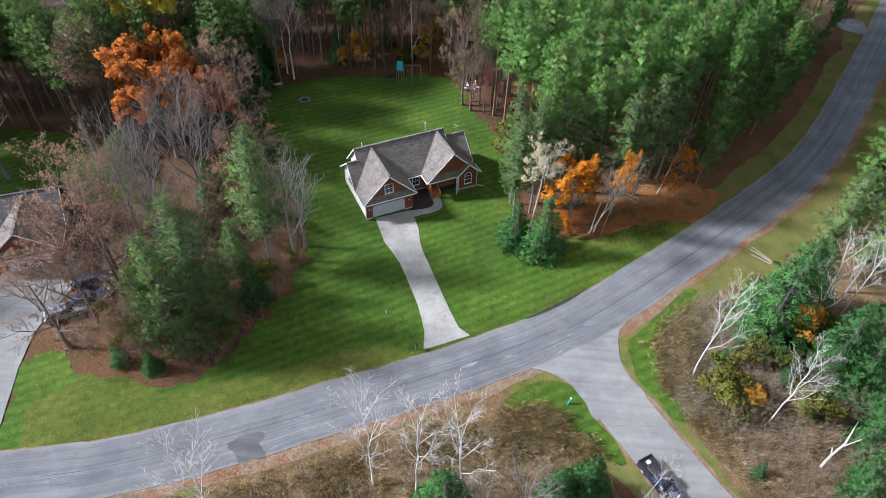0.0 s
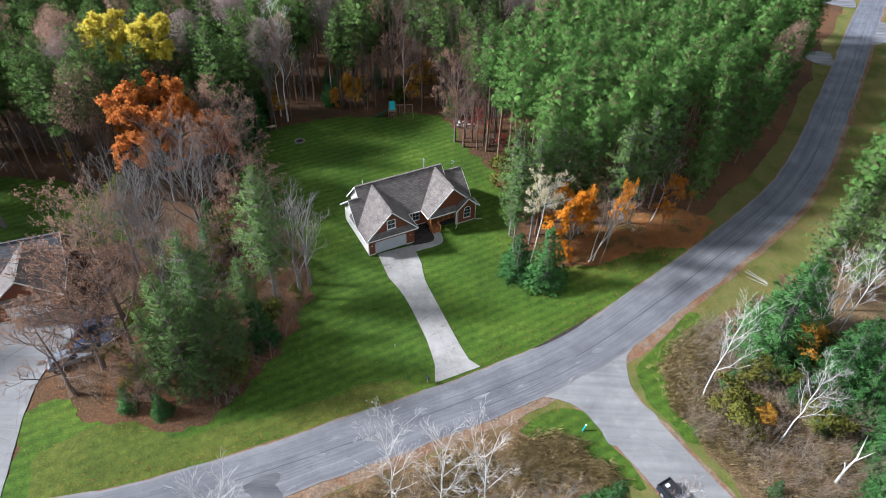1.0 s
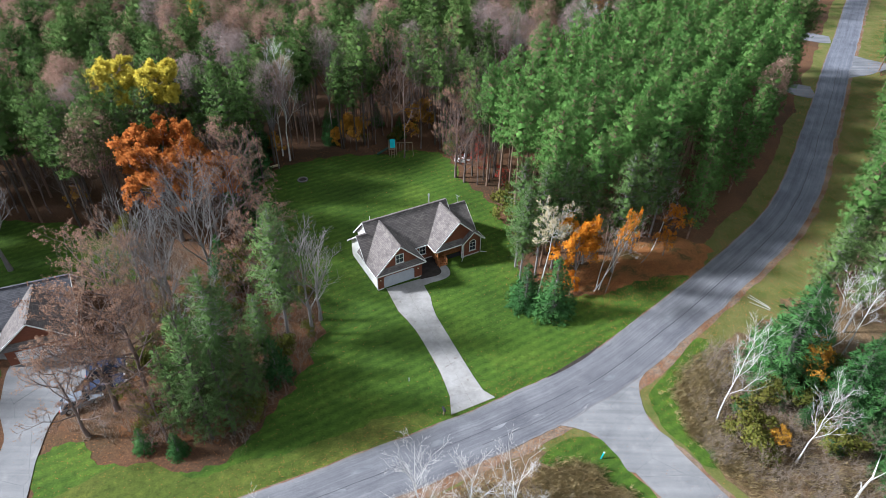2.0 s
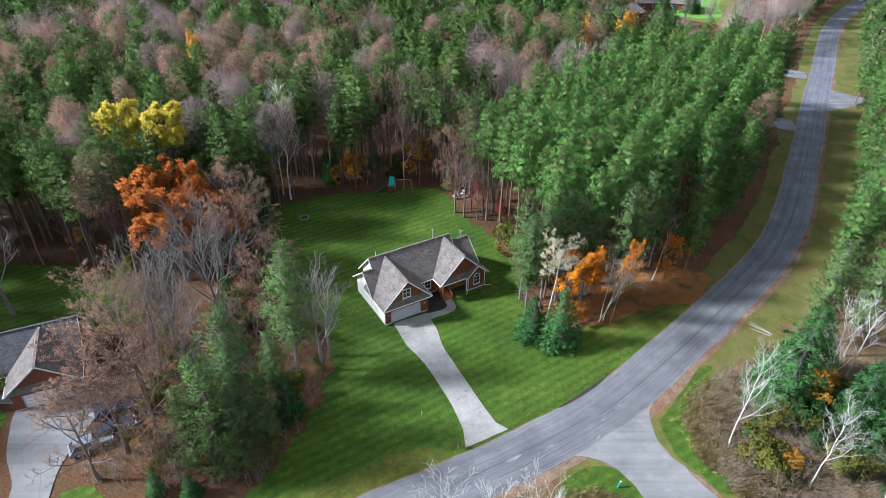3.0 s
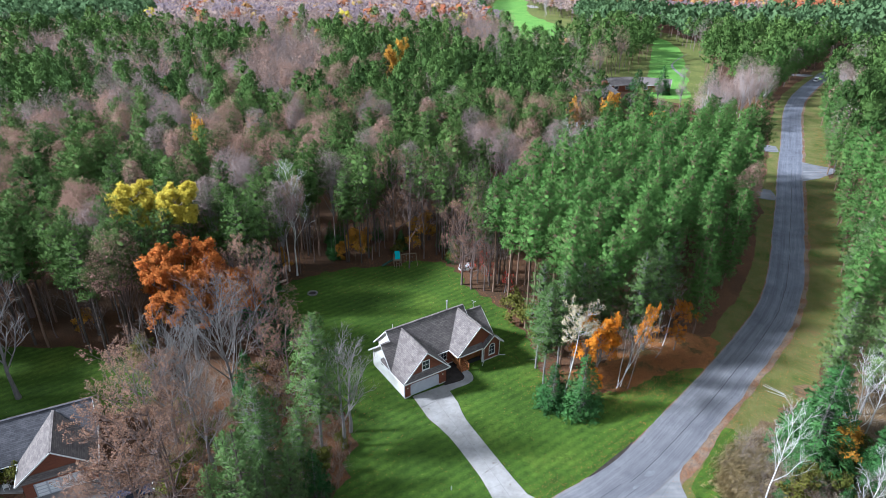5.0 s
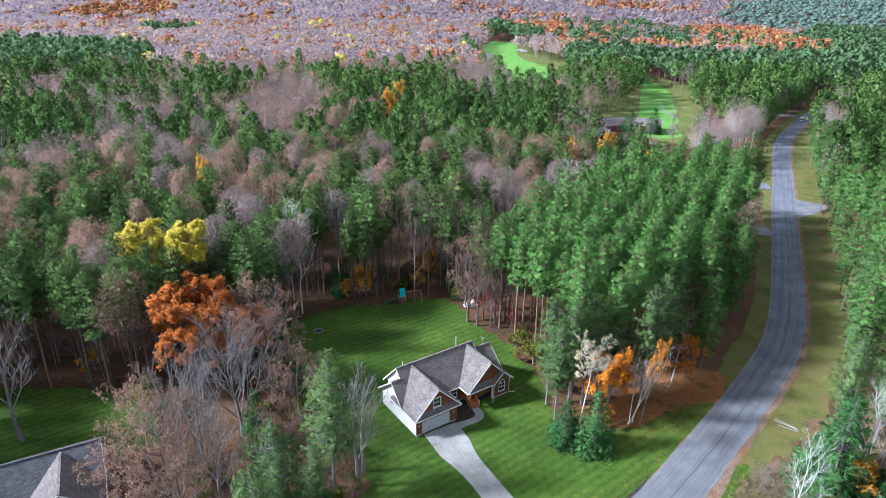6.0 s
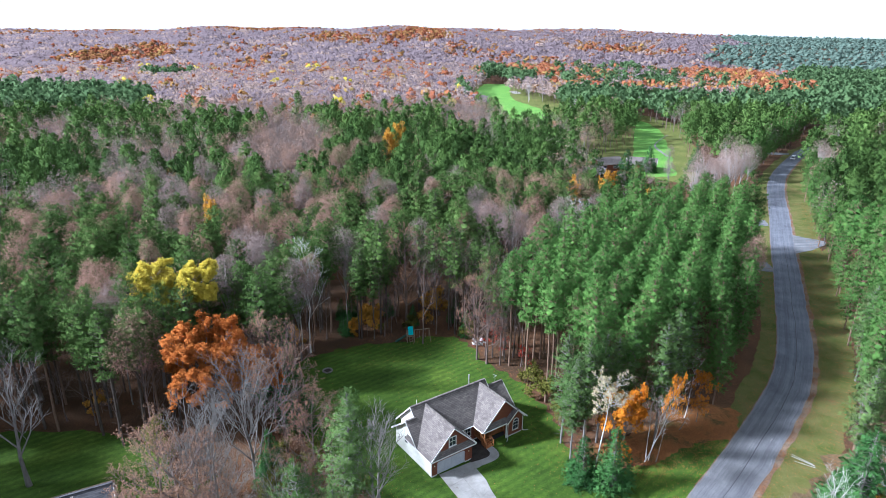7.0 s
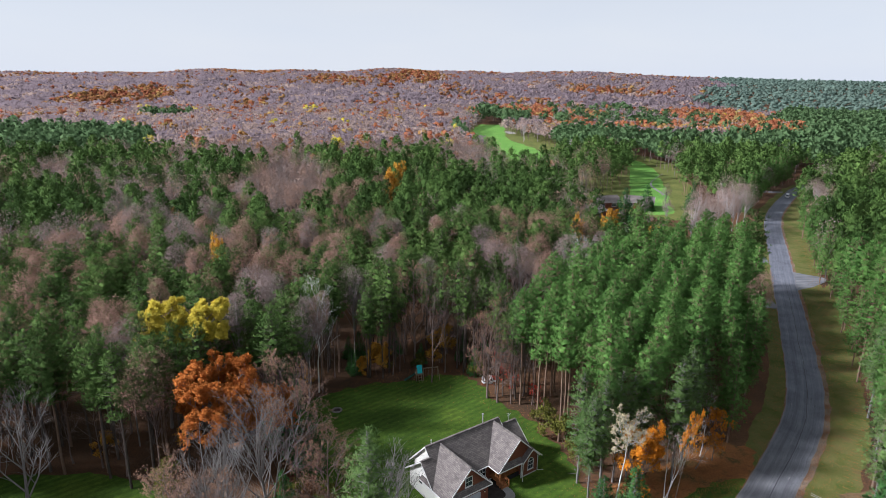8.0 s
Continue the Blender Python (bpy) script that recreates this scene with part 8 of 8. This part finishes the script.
crest = np.clip((land(rx, ry) / np.interp(azimuth, HILL_AZ, HILL_Z) - 0.86) / 0.14, 0, 1)
warm = 0.07 + np.clip(patch_noise, 0, 0.4) * 2.2 + crest * 0.25
dice, shade = RNG.uniform(size=len(rx)), RNG.uniform(size=len(rx))
evergreen = (azimuth + patch_noise * 7) > 28
BELTS = [(evergreen, RIDGE_LEAF, "hazed_ridge_pine", "distant pine flats in haze-tinted green", "pine woods"),
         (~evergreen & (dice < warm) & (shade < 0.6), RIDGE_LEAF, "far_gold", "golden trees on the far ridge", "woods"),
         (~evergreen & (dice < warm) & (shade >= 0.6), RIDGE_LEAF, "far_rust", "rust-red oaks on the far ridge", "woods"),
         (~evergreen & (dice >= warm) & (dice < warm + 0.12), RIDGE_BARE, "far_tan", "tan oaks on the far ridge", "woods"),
         (~evergreen & (dice >= warm + 0.12), RIDGE_BARE, "hazed_mauve", "leafless woods in haze-tinted mauve on the far ridge", "woods")]
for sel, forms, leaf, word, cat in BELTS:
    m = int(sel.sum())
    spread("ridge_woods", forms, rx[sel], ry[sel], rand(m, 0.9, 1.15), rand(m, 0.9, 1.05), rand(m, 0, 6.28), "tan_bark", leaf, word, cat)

# ---- tall dry grass and fallen leaves ----
g_pts = []
for cx, cy, n, sp in ((19.6, 46.8, 1900, 0.9), (19.6, 44.4, 1900, 0.9), (19.4, 42.0, 1300, 0.8), (21.0, 49.2, 1200, 0.9), (4.4, 34.8, 1300, 1.1), (1.5, 34.2, 1200, 1.2), (8.4, 33.0, 300, 0.9), (-6, 32.2, 400, 1.6), (23.5, 51, 500, 1.6), (21.6, 38, 400, 1.5), (-16, 27.0, 300, 1.6), (-24, 23.5, 300, 1.6)):
    g_pts.append(RNG.normal(size=(n, 2)) * sp + (cx, cy))
g_pts += [RNG.uniform(0, 1, (1600, 2)) * (24, 26) + (19, 28), RNG.uniform(0, 1, (1600, 2)) * (46, 20) + (-38, 14)]
g_pts = np.vstack(g_pts)
g_pts = g_pts[~inside(g_pts[:, 0], g_pts[:, 1], LAWN)]
d, s = road_gap(g_pts[:, 0], g_pts[:, 1])
side_d = np.min(np.hypot(g_pts[:, None, 0] - side_line[None, :, 0], g_pts[:, None, 1] - side_line[None, :, 1]), 1)
g_pts = g_pts[(d > 5.2) & (s > 0) & (side_d > 4.6)]
g3 = np.column_stack([g_pts, np.zeros(len(g_pts))])
tagged(part("tall_grass", tri_mesh("tall_grass", *tufts(RNG, g3, np.tile(UP + np.array([0.5, -0.7, 0]), (len(g3), 1)), rand(len(g3), 0.6, 1.1), 10, 0.4, 0.02)), "dry_grass"), "tall dry straw-coloured grass beside the road corner", "grass", kind="stuff")

t_pts = np.vstack([RNG.uniform(0, 1, (2000, 2)) * (32, 32) + (18, 24), RNG.uniform(0, 1, (1000, 2)) * (44, 22) + (-36, 12), RNG.uniform(0, 1, (1400, 2)) * (26, 34) + (-52, 38)])
d, s = road_gap(t_pts[:, 0], t_pts[:, 1])
side_d = np.min(np.hypot(t_pts[:, None, 0] - side_line[None, :, 0], t_pts[:, None, 1] - side_line[None, :, 1]), 1)
t_pts = t_pts[(d > 6.2) & ~((t_pts[:, 0] > 17.5) & (t_pts[:, 0] < 21.6) & (t_pts[:, 1] > 40.5) & (t_pts[:, 1] < 50.5)) & ~inside(t_pts[:, 0], t_pts[:, 1], [(-1, 33.5), (5, 32.5), (11.5, 30), (13.5, 32.5), (8, 41), (1, 39)]) & (side_d > 6.0) & ~inside(t_pts[:, 0], t_pts[:, 1], LAWN) & ~inside(t_pts[:, 0], t_pts[:, 1], [(-64, 20), (-50, 24), (-52, 40), (-52, 52), (-64, 52)])]
base3 = np.repeat(np.column_stack([t_pts, np.zeros(len(t_pts))]), 5, 0)
ways = unit(UP + RNG.normal(size=base3.shape) * 0.42)
reach = RNG.uniform(0.6, 2.6, (len(base3), 1))
fork = base3 + ways * reach * 0.5
ways2 = np.repeat(unit(ways + RNG.normal(size=base3.shape) * 0.1), 2, 0)
tips = np.repeat(fork, 2, 0) + unit(ways2 + RNG.normal(size=ways2.shape) * 0.35) * np.repeat(reach, 2, 0) * 0.6
thicket = merge([sticks(base3, fork, 0.016, 0.011), sticks(np.repeat(fork, 2, 0), tips, 0.011, None)])
tagged(part("brush_thicket", tri_mesh("brush_thicket", *thicket), "brush_bark"), "tangle of thin leafless brown saplings and twigs", "brush", kind="stuff")

l_pts = RNG.uniform(0, 1, (60000, 2)) * (84, 80) + (-58, 30)
rim = smooth_line(LAWN + [LAWN[0]], 3.0)
near_rim = np.full(len(l_pts), 1e9)
for p in rim:
    near_rim = np.minimum(near_rim, np.hypot(l_pts[:, 0] - p[0], l_pts[:, 1] - p[1]))
on_lawn = inside(l_pts[:, 0], l_pts[:, 1], LAWN)
chance = np.where(on_lawn, 0.05 + 0.75 * np.exp(-near_rim / 2.6), 0.25 + 0.6 * np.exp(-near_rim / 4))
d, s = road_gap(l_pts[:, 0], l_pts[:, 1])
l_pts = l_pts[(RNG.uniform(size=len(l_pts)) < chance) & (d > 3.5) & ~(on_lawn & (d < 9) & (RNG.uniform(size=len(l_pts)) < 0.7))]
drift = np.vstack([RNG.normal(size=(5000, 2)) * (5.0, 2.6) + (11, 66.5), RNG.normal(size=(3500, 2)) * (3.0, 3.0) + (22, 71)])
drift = drift[(drift[:, 1] > 55) & (road_gap(drift[:, 0], drift[:, 1])[0] > 3.4)]
pick = RNG.integers(150, 330, 16000)
side_of = np.where(RNG.uniform(size=16000) < 0.68, 1, -1)
gap = 3.3 + np.abs(RNG.normal(size=16000)) * np.where(side_of > 0, 2.6, 1.5)
edge_drift = road_line[pick] + road_n[pick] * (side_of * gap)[:, None] + RNG.normal(size=(16000, 2)) * 0.4
mouth = np.min(np.hypot(edge_drift[:, None, 0] - side_line[None, ::3, 0], edge_drift[:, None, 1] - side_line[None, ::3, 1]), 1)
edge_drift = edge_drift[(mouth > 4.6) & (road_gap(edge_drift[:, 0], edge_drift[:, 1])[0] > 3.2) & ~inside(edge_drift[:, 0], edge_drift[:, 1], list(map(tuple, D_LEFT)) + list(map(tuple, D_RIGHT[::-1])))]
pick = RNG.integers(230, 400, 7000)
far_drift = road_line[pick] + road_n[pick] * (9.0 + RNG.normal(size=(7000, 1)) * 1.3)
l_pts = np.vstack([l_pts, drift, edge_drift, far_drift])
l3 = np.column_stack([l_pts, np.full(len(l_pts), 0.07)])
tagged(part("fallen_leaves", tri_mesh("fallen_leaves", *leaves(RNG, l3, 0.06)), "fallen"), "scattered brown and yellow fallen leaves", "leaves", kind="stuff")
